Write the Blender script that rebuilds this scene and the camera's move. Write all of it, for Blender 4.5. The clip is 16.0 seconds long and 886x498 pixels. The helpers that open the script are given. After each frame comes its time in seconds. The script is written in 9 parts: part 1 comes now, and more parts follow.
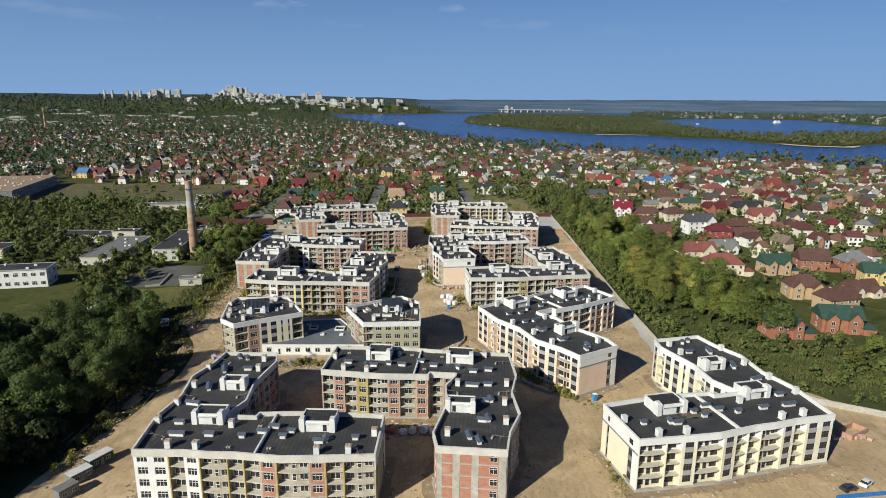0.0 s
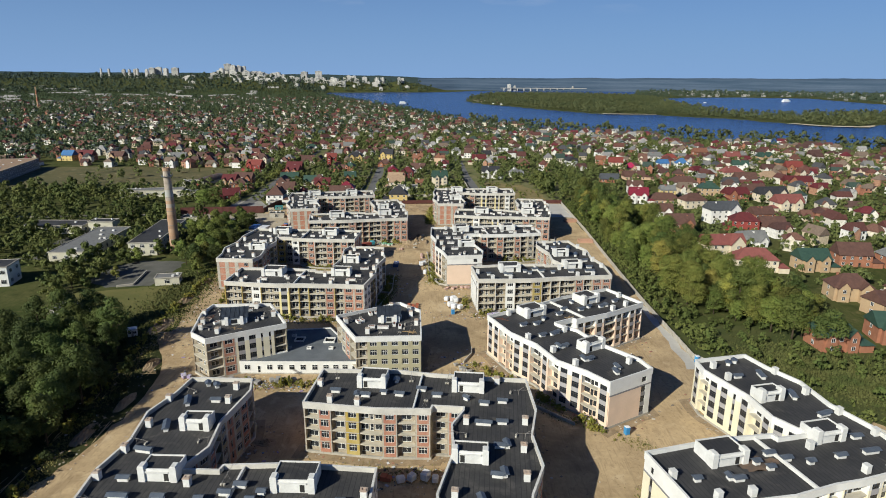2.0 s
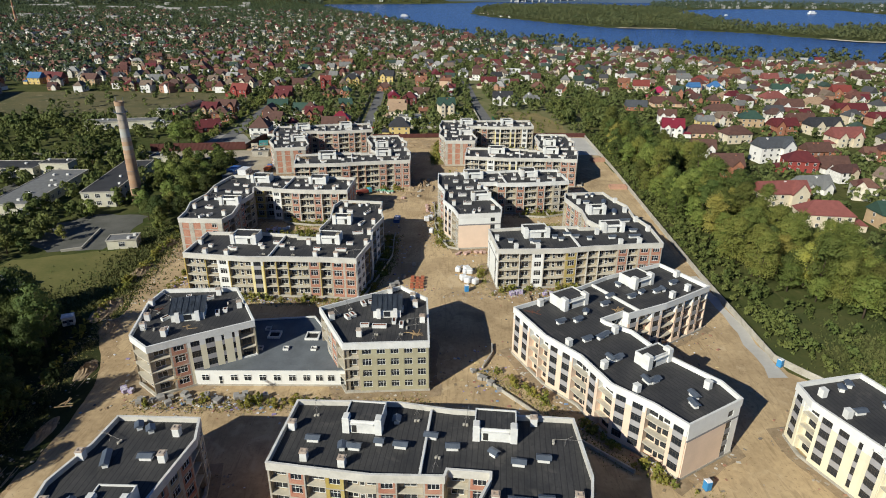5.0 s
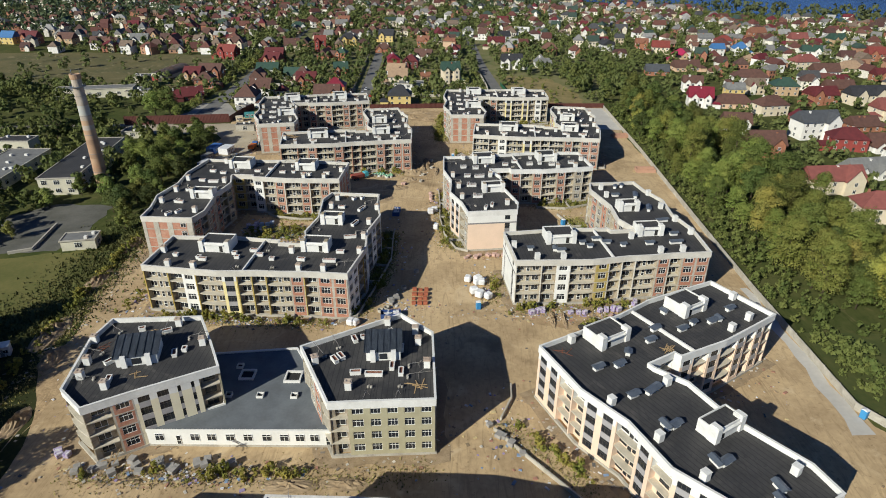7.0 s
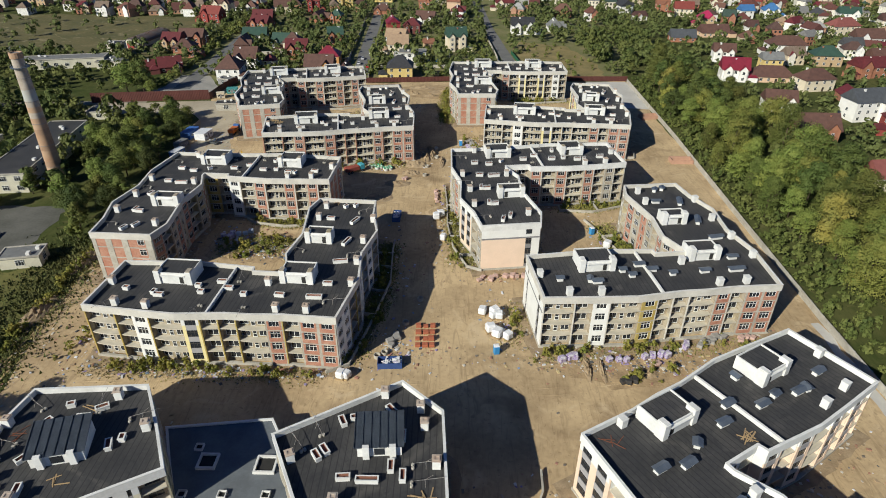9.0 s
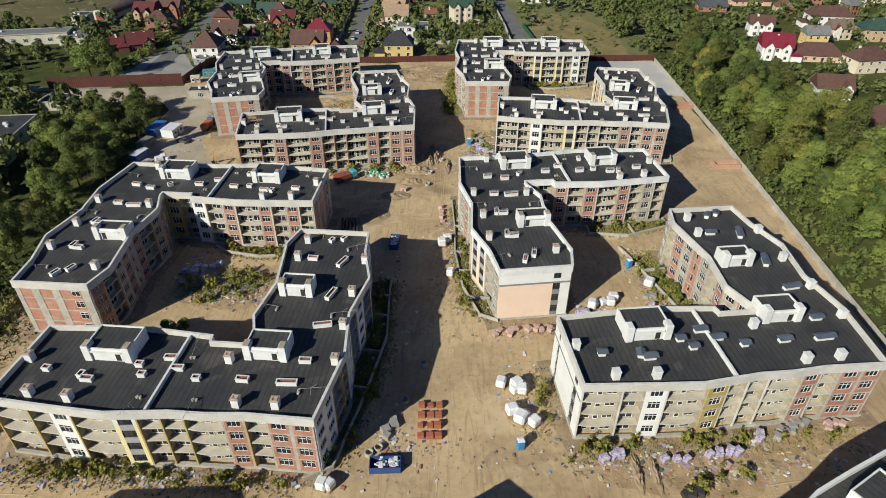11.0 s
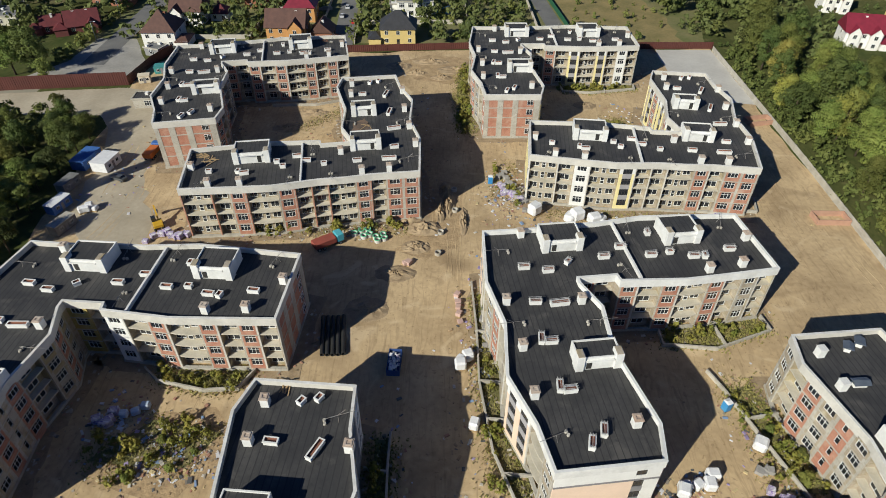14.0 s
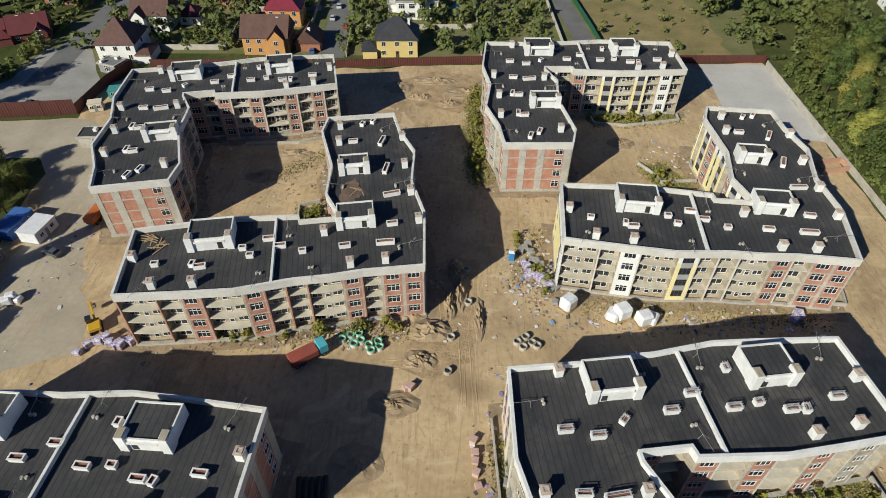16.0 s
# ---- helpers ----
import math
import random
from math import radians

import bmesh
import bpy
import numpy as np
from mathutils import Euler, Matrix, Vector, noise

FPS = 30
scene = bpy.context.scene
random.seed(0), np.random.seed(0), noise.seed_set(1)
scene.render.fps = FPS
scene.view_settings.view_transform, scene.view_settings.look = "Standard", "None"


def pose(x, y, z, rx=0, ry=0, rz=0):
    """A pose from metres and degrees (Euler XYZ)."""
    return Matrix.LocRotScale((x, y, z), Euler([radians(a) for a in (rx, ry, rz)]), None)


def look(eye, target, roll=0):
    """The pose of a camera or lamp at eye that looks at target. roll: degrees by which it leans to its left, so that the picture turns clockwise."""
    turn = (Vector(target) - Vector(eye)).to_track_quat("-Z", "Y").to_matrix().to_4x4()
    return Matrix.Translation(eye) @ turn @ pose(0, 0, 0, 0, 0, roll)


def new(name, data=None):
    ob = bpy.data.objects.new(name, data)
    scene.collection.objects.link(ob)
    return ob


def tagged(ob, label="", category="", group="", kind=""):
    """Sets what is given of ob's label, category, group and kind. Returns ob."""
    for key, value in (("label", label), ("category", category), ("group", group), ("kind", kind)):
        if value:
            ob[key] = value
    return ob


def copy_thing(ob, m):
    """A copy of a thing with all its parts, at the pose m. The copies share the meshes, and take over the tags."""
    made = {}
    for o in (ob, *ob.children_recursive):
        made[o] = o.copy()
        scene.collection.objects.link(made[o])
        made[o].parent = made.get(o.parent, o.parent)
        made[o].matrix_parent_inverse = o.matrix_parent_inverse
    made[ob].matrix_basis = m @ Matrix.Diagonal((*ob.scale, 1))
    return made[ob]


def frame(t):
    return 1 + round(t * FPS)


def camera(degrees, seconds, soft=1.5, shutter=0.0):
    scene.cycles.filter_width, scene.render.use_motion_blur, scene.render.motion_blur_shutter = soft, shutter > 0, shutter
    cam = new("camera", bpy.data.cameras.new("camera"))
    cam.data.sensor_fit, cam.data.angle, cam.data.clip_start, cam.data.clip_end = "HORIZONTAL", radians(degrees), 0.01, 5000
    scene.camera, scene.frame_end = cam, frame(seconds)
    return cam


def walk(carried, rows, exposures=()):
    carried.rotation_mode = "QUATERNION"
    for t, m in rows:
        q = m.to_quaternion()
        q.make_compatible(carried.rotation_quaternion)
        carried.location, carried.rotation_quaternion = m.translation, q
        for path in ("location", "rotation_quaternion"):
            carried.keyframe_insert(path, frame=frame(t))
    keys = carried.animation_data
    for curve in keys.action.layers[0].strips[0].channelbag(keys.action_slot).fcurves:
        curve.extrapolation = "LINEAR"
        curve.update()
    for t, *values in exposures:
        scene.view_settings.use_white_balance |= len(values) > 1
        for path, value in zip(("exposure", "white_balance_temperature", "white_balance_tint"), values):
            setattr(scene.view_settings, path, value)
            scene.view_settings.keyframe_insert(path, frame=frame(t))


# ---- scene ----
cam = camera(72.0, 16.0, 0.95)
METRES, EYE, TILT, LEAN, TURN = 280.0, 88.0, -2.8, 0.0, 0.0
ROWS = [
    (0.0, 0.0, 0.0, 0.0, 0.07, -10.99, -0.38),
    (0.5, -0.0002, 0.0263, 0.0015, 0.1, -10.98, -0.37),
    (1.0, -0.0009, 0.0531, 0.0029, 0.13, -10.98, -0.36),
    (1.5, -0.002, 0.08, 0.0036, 0.18, -11.43, -0.35),
    (2.0, -0.0032, 0.1077, 0.0042, 0.22, -12.9, -0.34),
    (2.5, -0.0045, 0.1358, 0.0053, 0.28, -14.4, -0.32),
    (3.0, -0.0068, 0.1642, 0.0065, 0.32, -15.75, -0.31),
    (3.5, -0.0084, 0.1929, 0.0075, 0.39, -16.99, -0.3),
    (4.0, -0.01, 0.2221, 0.0088, 0.45, -18.2, -0.27),
    (6.5, -0.0184, 0.3699, 0.019, 0.63, -23.38, -0.32),
    (7.0, -0.0203, 0.3998, 0.0205, 0.67, -24.34, -0.32),
    (7.5, -0.0222, 0.4304, 0.0223, 0.69, -25.31, -0.33),
    (8.0, -0.0247, 0.461, 0.024, 0.72, -26.26, -0.33),
    (8.5, -0.0271, 0.4917, 0.0253, 0.76, -27.21, -0.34),
    (11.0, -0.0362, 0.6492, 0.0319, 0.88, -31.73, -0.28),
    (11.5, -0.0384, 0.6819, 0.0336, 0.89, -32.61, -0.28),
    (12.0, -0.0408, 0.7153, 0.0353, 0.91, -33.49, -0.28),
    (12.5, -0.0437, 0.7492, 0.0371, 0.92, -34.38, -0.29),
    (13.0, -0.0463, 0.7823, 0.0388, 0.95, -35.21, -0.3),
    (13.5, -0.049, 0.8169, 0.041, 0.95, -36.03, -0.32),
    (14.0, -0.0518, 0.8521, 0.0433, 0.93, -36.87, -0.34),
    (14.5, -0.0537, 0.8877, 0.0462, 0.99, -37.76, -0.32),
    (15.0, -0.0564, 0.9234, 0.0482, 1.0, -38.5, -0.36),
    (15.5, -0.0587, 0.9599, 0.0512, 1.0, -39.34, -0.33),
    (16.0, -0.0607, 0.9965, 0.0532, 1.05, -40.04, -0.33),
]
walk(cam, [(t, pose(0, 0, EYE, TILT, LEAN, TURN) @ pose(METRES * x, METRES * y, METRES * z, 90 + pitch, roll, yaw)) for t, x, y, z, yaw, pitch, roll in ROWS])

# ---- world, sun, exposure ----
SUN_AZ, SUN_EL = radians(-137.0), radians(30.0)   # direction to the sun: azimuth from +y, clockwise positive
to_sun = Vector((math.sin(SUN_AZ) * math.cos(SUN_EL), math.cos(SUN_AZ) * math.cos(SUN_EL), math.sin(SUN_EL)))
world = bpy.data.worlds.new("sky")
scene.world = world
world.use_nodes = True
wn, wl = world.node_tree.nodes, world.node_tree.links
sky = wn.new("ShaderNodeTexSky")
sky.sky_type = "NISHITA"
sky.sun_disc = False
sky.sun_elevation, sky.sun_rotation = SUN_EL, SUN_AZ
sky.altitude, sky.air_density, sky.dust_density, sky.ozone_density = 100, 1.0, 0.6, 3.0
blue = wn.new("ShaderNodeMix")
blue.data_type, blue.blend_type = "RGBA", "MULTIPLY"
blue.inputs["Factor"].default_value = 1.0
blue.inputs["B"].default_value = (0.23, 0.62, 1.22, 1)
wl.new(sky.outputs[0], blue.inputs["A"])
haze = wn.new("ShaderNodeMix")          # the clear sky pales evenly all round towards the horizon
haze.data_type = "RGBA"
haze.inputs["B"].default_value = (5.5, 9.3, 16.0, 1)
wtc, wsx, wmr = wn.new("ShaderNodeTexCoord"), wn.new("ShaderNodeSeparateXYZ"), wn.new("ShaderNodeMapRange")
wl.new(wtc.outputs["Generated"], wsx.inputs[0]), wl.new(wsx.outputs[2], wmr.inputs["Value"])
for key, val in (("From Min", 0.0), ("From Max", 0.32), ("To Min", 0.92), ("To Max", 0.0)):
    wmr.inputs[key].default_value = val
wl.new(wmr.outputs[0], haze.inputs["Factor"]), wl.new(blue.outputs["Result"], haze.inputs["A"])
cloud = wn.new("ShaderNodeMix")         # a few thin fair-weather wisps
cloud.data_type = "RGBA"
cloud.inputs["B"].default_value = (12.0, 13.5, 16.5, 1)
wcm, wcn, wc1, wc2, wc3 = wn.new("ShaderNodeMapping"), wn.new("ShaderNodeTexNoise"), wn.new("ShaderNodeMapRange"), wn.new("ShaderNodeMapRange"), wn.new("ShaderNodeMath")
wcm.inputs["Scale"].default_value, wcm.inputs["Location"].default_value = (5.0, 5.0, 22.0), (0.7, 0.0, 0.4)
wcn.inputs["Scale"].default_value, wcn.inputs["Detail"].default_value = 1.6, 6
for node, vals in ((wc1, (0.60, 0.82, 0.0, 0.7)), (wc2, (0.09, 0.15, 0.0, 1.0))):
    for key, val in zip(("From Min", "From Max", "To Min", "To Max"), vals):
        node.inputs[key].default_value = val
wc3.operation = "MULTIPLY"
wl.new(wtc.outputs["Generated"], wcm.inputs["Vector"]), wl.new(wcm.outputs[0], wcn.inputs["Vector"]), wl.new(wcn.outputs["Fac"], wc1.inputs["Value"])
wl.new(wsx.outputs[2], wc2.inputs["Value"]), wl.new(wc1.outputs[0], wc3.inputs[0]), wl.new(wc2.outputs[0], wc3.inputs[1])
wl.new(wc3.outputs[0], cloud.inputs["Factor"]), wl.new(haze.outputs["Result"], cloud.inputs["A"])
wl.new(cloud.outputs["Result"], wn["Background"].inputs[0])
wn["Background"].inputs[1].default_value = 0.039
sun = new("sun", bpy.data.lights.new("sun", "SUN"))
sun.data.energy, sun.data.angle, sun.data.color = 5.15, radians(0.5), (1.0, 0.985, 0.86)
sun.matrix_world = look(to_sun * 400, (0, 0, 0))

scene.view_settings.exposure = 0.15

# ---- materials ----
MATS = {}


def mat(name, a, b=None, rough=0.85, scale=0.6, fine=6.0, bump=0.0, metal=0.0, spec=0.3, rnd=0.0, island=False, tint=None, coords="pos"):
    """A surface whose colour drifts between a and b at two sizes; rnd shifts the value from object to object (or island)."""
    if name in MATS:
        return MATS[name]
    m = bpy.data.materials.new(name)
    m.use_nodes = True
    n, l = m.node_tree.nodes, m.node_tree.links
    p = n["Principled BSDF"]
    p.inputs["Roughness"].default_value, p.inputs["Metallic"].default_value = rough, metal
    p.inputs["Specular IOR Level"].default_value = spec
    b = b or tuple(c * 0.75 for c in a)
    geo = n.new("ShaderNodeNewGeometry")
    src = geo.outputs["Position"]
    if coords == "object":
        src = n.new("ShaderNodeTexCoord").outputs["Object"]
    n1, n2 = n.new("ShaderNodeTexNoise"), n.new("ShaderNodeTexNoise")
    n1.inputs["Scale"].default_value, n2.inputs["Scale"].default_value = scale, fine
    n1.inputs["Detail"].default_value, n2.inputs["Detail"].default_value = 4, 3
    l.new(src, n1.inputs["Vector"]), l.new(src, n2.inputs["Vector"])
    add = n.new("ShaderNodeMath")
    add.operation = "MULTIPLY_ADD"
    add.inputs[1].default_value = 0.45
    l.new(n2.outputs["Fac"], add.inputs[0]), l.new(n1.outputs["Fac"], add.inputs[2])
    ramp = n.new("ShaderNodeMapRange")
    ramp.inputs["From Min"].default_value, ramp.inputs["From Max"].default_value = 0.5, 0.95
    l.new(add.outputs[0], ramp.inputs["Value"])
    mix = n.new("ShaderNodeMix")
    mix.data_type = "RGBA"
    mix.inputs["A"].default_value, mix.inputs["B"].default_value = (*a, 1), (*b, 1)
    l.new(ramp.outputs[0], mix.inputs["Factor"])
    out = mix.outputs["Result"]
    if rnd:
        r = geo.outputs["Random Per Island"] if island else n.new("ShaderNodeObjectInfo").outputs["Random"]
        v = n.new("ShaderNodeMapRange")
        v.inputs["To Min"].default_value, v.inputs["To Max"].default_value = 1 - rnd, 1 + rnd
        l.new(r, v.inputs["Value"])
        hsv = n.new("ShaderNodeHueSaturation")
        l.new(v.outputs[0], hsv.inputs["Value"]), l.new(out, hsv.inputs["Color"])
        if tint:
            h = n.new("ShaderNodeMapRange")
            h.inputs["To Min"].default_value, h.inputs["To Max"].default_value = 0.5 - tint, 0.5 + tint
            w = n.new("ShaderNodeMath")
            w.operation = "PINGPONG"
            w.inputs[1].default_value = 0.29
            l.new(r, w.inputs[0])
            w2 = n.new("ShaderNodeMath")
            w2.operation = "DIVIDE"
            w2.inputs[1].default_value = 0.29
            l.new(w.outputs[0], w2.inputs[0]), l.new(w2.outputs[0], h.inputs["Value"])
            l.new(h.outputs[0], hsv.inputs["Hue"])
        out = hsv.outputs[0]
    l.new(out, p.inputs["Base Color"])
    if bump:
        bp = n.new("ShaderNodeBump")
        bp.inputs["Strength"].default_value, bp.inputs["Distance"].default_value = 0.6, bump
        l.new(add.outputs[0], bp.inputs["Height"]), l.new(bp.outputs[0], p.inputs["Normal"])
    MATS[name] = m
    return m


def palette(name, colours, rough=0.8, seedscale=1.0):
    """Each island of a joined mesh takes one of the colours."""
    m = bpy.data.materials.new(name)
    m.use_nodes = True
    n, l = m.node_tree.nodes, m.node_tree.links
    p = n["Principled BSDF"]
    p.inputs["Roughness"].default_value, p.inputs["Specular IOR Level"].default_value = rough, 0.25
    geo = n.new("ShaderNodeNewGeometry")
    ramp = n.new("ShaderNodeValToRGB")
    ramp.color_ramp.interpolation = "CONSTANT"
    while len(ramp.color_ramp.elements) < len(colours):
        ramp.color_ramp.elements.new(0.99)
    for i, c in enumerate(colours):
        ramp.color_ramp.elements[i].position = i / len(colours)
        ramp.color_ramp.elements[i].color = (*c, 1)
    l.new(geo.outputs["Random Per Island"], ramp.inputs[0])
    nz = n.new("ShaderNodeTexNoise")
    nz.inputs["Scale"].default_value = 0.9
    l.new(geo.outputs["Position"], nz.inputs["Vector"])
    hsv = n.new("ShaderNodeHueSaturation")
    mr = n.new("ShaderNodeMapRange")
    mr.inputs["To Min"].default_value, mr.inputs["To Max"].default_value = 0.6, 1.4
    l.new(nz.outputs["Fac"], mr.inputs["Value"]), l.new(mr.outputs[0], hsv.inputs["Value"])
    l.new(ramp.outputs[0], hsv.inputs["Color"]), l.new(hsv.outputs[0], p.inputs["Base Color"])
    MATS[name] = m
    return m


SAND = mat("sand", (0.555, 0.412, 0.243), (0.355, 0.256, 0.149), 0.95, 0.07, 0.9, bump=0.12, spec=0.1)


def wear(m, dark, pale):
    """Wheel tracks that run along the lanes, damp patches and pale dust over a ground material."""
    n, l = m.node_tree.nodes, m.node_tree.links
    p = n["Principled BSDF"]
    was = p.inputs["Base Color"].links[0].from_socket
    geo = n.new("ShaderNodeNewGeometry")
    for k, (sc, lo, hi, colour, strength, size, dist) in enumerate((((1.0, 0.10, 1), 0.54, 0.68, dark, 0.4, 0.7, 2.5), ((0.6, 0.3, 1), 0.56, 0.68, dark, 0.3, 0.4, 3.0), ((1, 1, 1), 0.56, 0.72, dark, 0.6, 0.06, 1.0),
                                                            ((1, 1, 1), 0.58, 0.7, pale, 0.6, 0.11, 2.0), ((1, 1, 1), 0.62, 0.68, dark, 0.5, 1.3, 0.5))):
        mp = n.new("ShaderNodeVectorMath")
        mp.operation = "MULTIPLY"
        mp.inputs[1].default_value = sc
        off = n.new("ShaderNodeVectorMath")
        off.inputs[1].default_value = (37.0 * k, 11.0 * k, 5.0 * k)
        z = n.new("ShaderNodeTexNoise")
        z.inputs["Scale"].default_value, z.inputs["Detail"].default_value, z.inputs["Distortion"].default_value = size, 5, dist
        r = n.new("ShaderNodeMapRange")
        r.inputs["From Min"].default_value, r.inputs["From Max"].default_value, r.inputs["To Max"].default_value = lo, hi, strength
        mx = n.new("ShaderNodeMix")
        mx.data_type = "RGBA"
        mx.inputs["B"].default_value = (*colour, 1)
        l.new(geo.outputs["Position"], mp.inputs[0]), l.new(mp.outputs[0], off.inputs[0]), l.new(off.outputs[0], z.inputs["Vector"])
        l.new(z.outputs["Fac"], r.inputs["Value"]), l.new(r.outputs[0], mx.inputs["Factor"]), l.new(was, mx.inputs["A"])
        was = mx.outputs["Result"]
    l.new(was, p.inputs["Base Color"])


wear(SAND, (0.215, 0.149, 0.087), (0.58, 0.45, 0.29))
SOIL = mat("soil", (0.23, 0.165, 0.10), (0.36, 0.27, 0.17), 0.95, 0.5, 3.0, bump=0.15)
GRASS = mat("meadow", (0.048, 0.064, 0.019), (0.10, 0.10, 0.038), 0.95, 0.035, 0.35, bump=0.2, spec=0.05)
wear(GRASS, (0.022, 0.034, 0.011), (0.15, 0.13, 0.06))

DRYGRASS = mat("dry_grass", (0.15, 0.122, 0.052), (0.08, 0.08, 0.031), 0.95, 0.045, 0.5, bump=0.1)
wear(DRYGRASS, (0.07, 0.075, 0.028), (0.28, 0.23, 0.13))
ASPHALT = mat("asphalt", (0.17, 0.165, 0.158), (0.115, 0.114, 0.112), 0.9, 0.15, 2.0)
PAVING = mat("paving", (0.36, 0.34, 0.31), (0.26, 0.25, 0.23), 0.9, 0.2, 2.0)
BITUMEN = mat("bitumen", (0.038, 0.0375, 0.038), (0.066, 0.063, 0.061), 0.68, 0.16, 1.7, spec=0.32, bump=0.02)

MEMBRANE = mat("membrane", (0.15, 0.165, 0.18), (0.11, 0.12, 0.13), 0.8, 0.3, 2.0, spec=0.25)
CONCRETE = mat("concrete", (0.46, 0.43, 0.37), (0.33, 0.305, 0.26), 0.9, 0.35, 3.0, bump=0.02)
LIGHTCON = mat("pale_parapet", (0.60, 0.57, 0.51), (0.47, 0.445, 0.395), 0.9, 0.3, 2.0)
BLOCK = mat("block_wall", (0.44, 0.38, 0.30), (0.29, 0.245, 0.19), 0.92, 0.5, 3.5, bump=0.02)
WHITE = mat("white_render", (0.735, 0.73, 0.70), (0.64, 0.63, 0.60), 0.85, 0.3, 3.0)
COPING = mat("grey_coping", (0.70, 0.68, 0.64), (0.50, 0.48, 0.44), 0.85, 0.5, 3.0)
PARAPET_W = mat("white_parapet", (0.72, 0.71, 0.68), (0.57, 0.56, 0.53), 0.85, 0.4, 2.5)
YELLOW = mat("yellow_render", (0.78, 0.68, 0.36), (0.70, 0.60, 0.30), 0.88, 0.3, 3.0)
CREAM = mat("cream_render", (0.74, 0.68, 0.51), (0.66, 0.60, 0.45), 0.88, 0.3, 3.0)
PEACH = mat("peach_render", (0.76, 0.58, 0.45), (0.68, 0.52, 0.40), 0.88, 0.3, 3.0)
GREYBAND = mat("grey_render", (0.24, 0.235, 0.24), (0.19, 0.185, 0.19), 0.85, 0.4, 3.0)
BRICK = mat("red_brick", (0.37, 0.155, 0.105), (0.44, 0.25, 0.175), 0.92, 0.55, 4.0, bump=0.03)
MUSTARD = mat("mustard_insulation", (0.36, 0.25, 0.055), (0.44, 0.36, 0.15), 0.95, 0.45, 3.0)
OLIVE = mat("olive_render", (0.40, 0.37, 0.25), (0.33, 0.30, 0.20), 0.9, 0.4, 3.0)
FRAME = mat("white_frame", (0.78, 0.78, 0.76), (0.7, 0.7, 0.68), 0.5, 1.0, 6.0, spec=0.5)
DARKFRAME = mat("dark_frame", (0.075, 0.068, 0.062), (0.05, 0.046, 0.042), 0.5, 1.0, 6.0, spec=0.4)
LIGHTBAND = mat("pale_grey_band", (0.36, 0.345, 0.35), (0.29, 0.28, 0.285), 0.85, 0.4, 3.0)
GLASS = mat("window_glass", (0.018, 0.02, 0.024), (0.03, 0.034, 0.04), 0.06, 0.2, 1.0, spec=0.6)
DARK = mat("dark_void", (0.025, 0.024, 0.023), (0.04, 0.038, 0.035), 0.9)
CAPMETAL = mat("grey_metal_cap", (0.10, 0.12, 0.15), (0.15, 0.175, 0.21), 0.45, 0.6, 4.0, metal=0.4, spec=0.5)
FENCE = mat("brown_fence", (0.10, 0.032, 0.026), (0.075, 0.024, 0.02), 0.55, 0.2, 2.0, spec=0.4)
BARK = mat("bark", (0.10, 0.075, 0.05), (0.06, 0.045, 0.03), 0.95, 1.0, 6.0, coords="object")
LEAF_DARK = mat("leaves_dark", (0.050, 0.076, 0.018), (0.092, 0.112, 0.026), 0.75, 0.3, 1.5, rnd=0.35, tint=0.015)
LEAF_MID = mat("leaves_green", (0.108, 0.138, 0.028), (0.188, 0.198, 0.046), 0.75, 0.3, 1.5, rnd=0.42, tint=0.025)
LEAF_YEL = mat("leaves_yellowing", (0.29, 0.255, 0.052), (0.19, 0.205, 0.052), 0.75, 0.3, 1.5, rnd=0.3, tint=0.02)
# bluer than the near leaves: a little distance haze put into the colour
LEAF_FAR = mat("leaves_far", (0.050, 0.078, 0.038), (0.085, 0.108, 0.05), 0.85, 0.012, 0.25)
wear(BLOCK, (0.19, 0.155, 0.115), (0.50, 0.45, 0.37))
wear(BLOCK, (0.32, 0.255, 0.115), (0.47, 0.41, 0.27))
wear(CONCRETE, (0.24, 0.215, 0.18), (0.55, 0.52, 0.46))
wear(BRICK, (0.25, 0.11, 0.075), (0.46, 0.33, 0.26))


def leafy(m, share=0.18):
    """Lets light through leaves: part of the shading is translucent."""
    n, l = m.node_tree.nodes, m.node_tree.links
    p, out = n["Principled BSDF"], n["Material Output"]
    t = n.new("ShaderNodeBsdfTranslucent")
    l.new(p.inputs["Base Color"].links[0].from_socket, t.inputs["Color"])
    x = n.new("ShaderNodeMixShader")
    x.inputs[0].default_value = share
    l.new(p.outputs[0], x.inputs[1]), l.new(t.outputs[0], x.inputs[2]), l.new(x.outputs[0], out.inputs["Surface"])
    return m


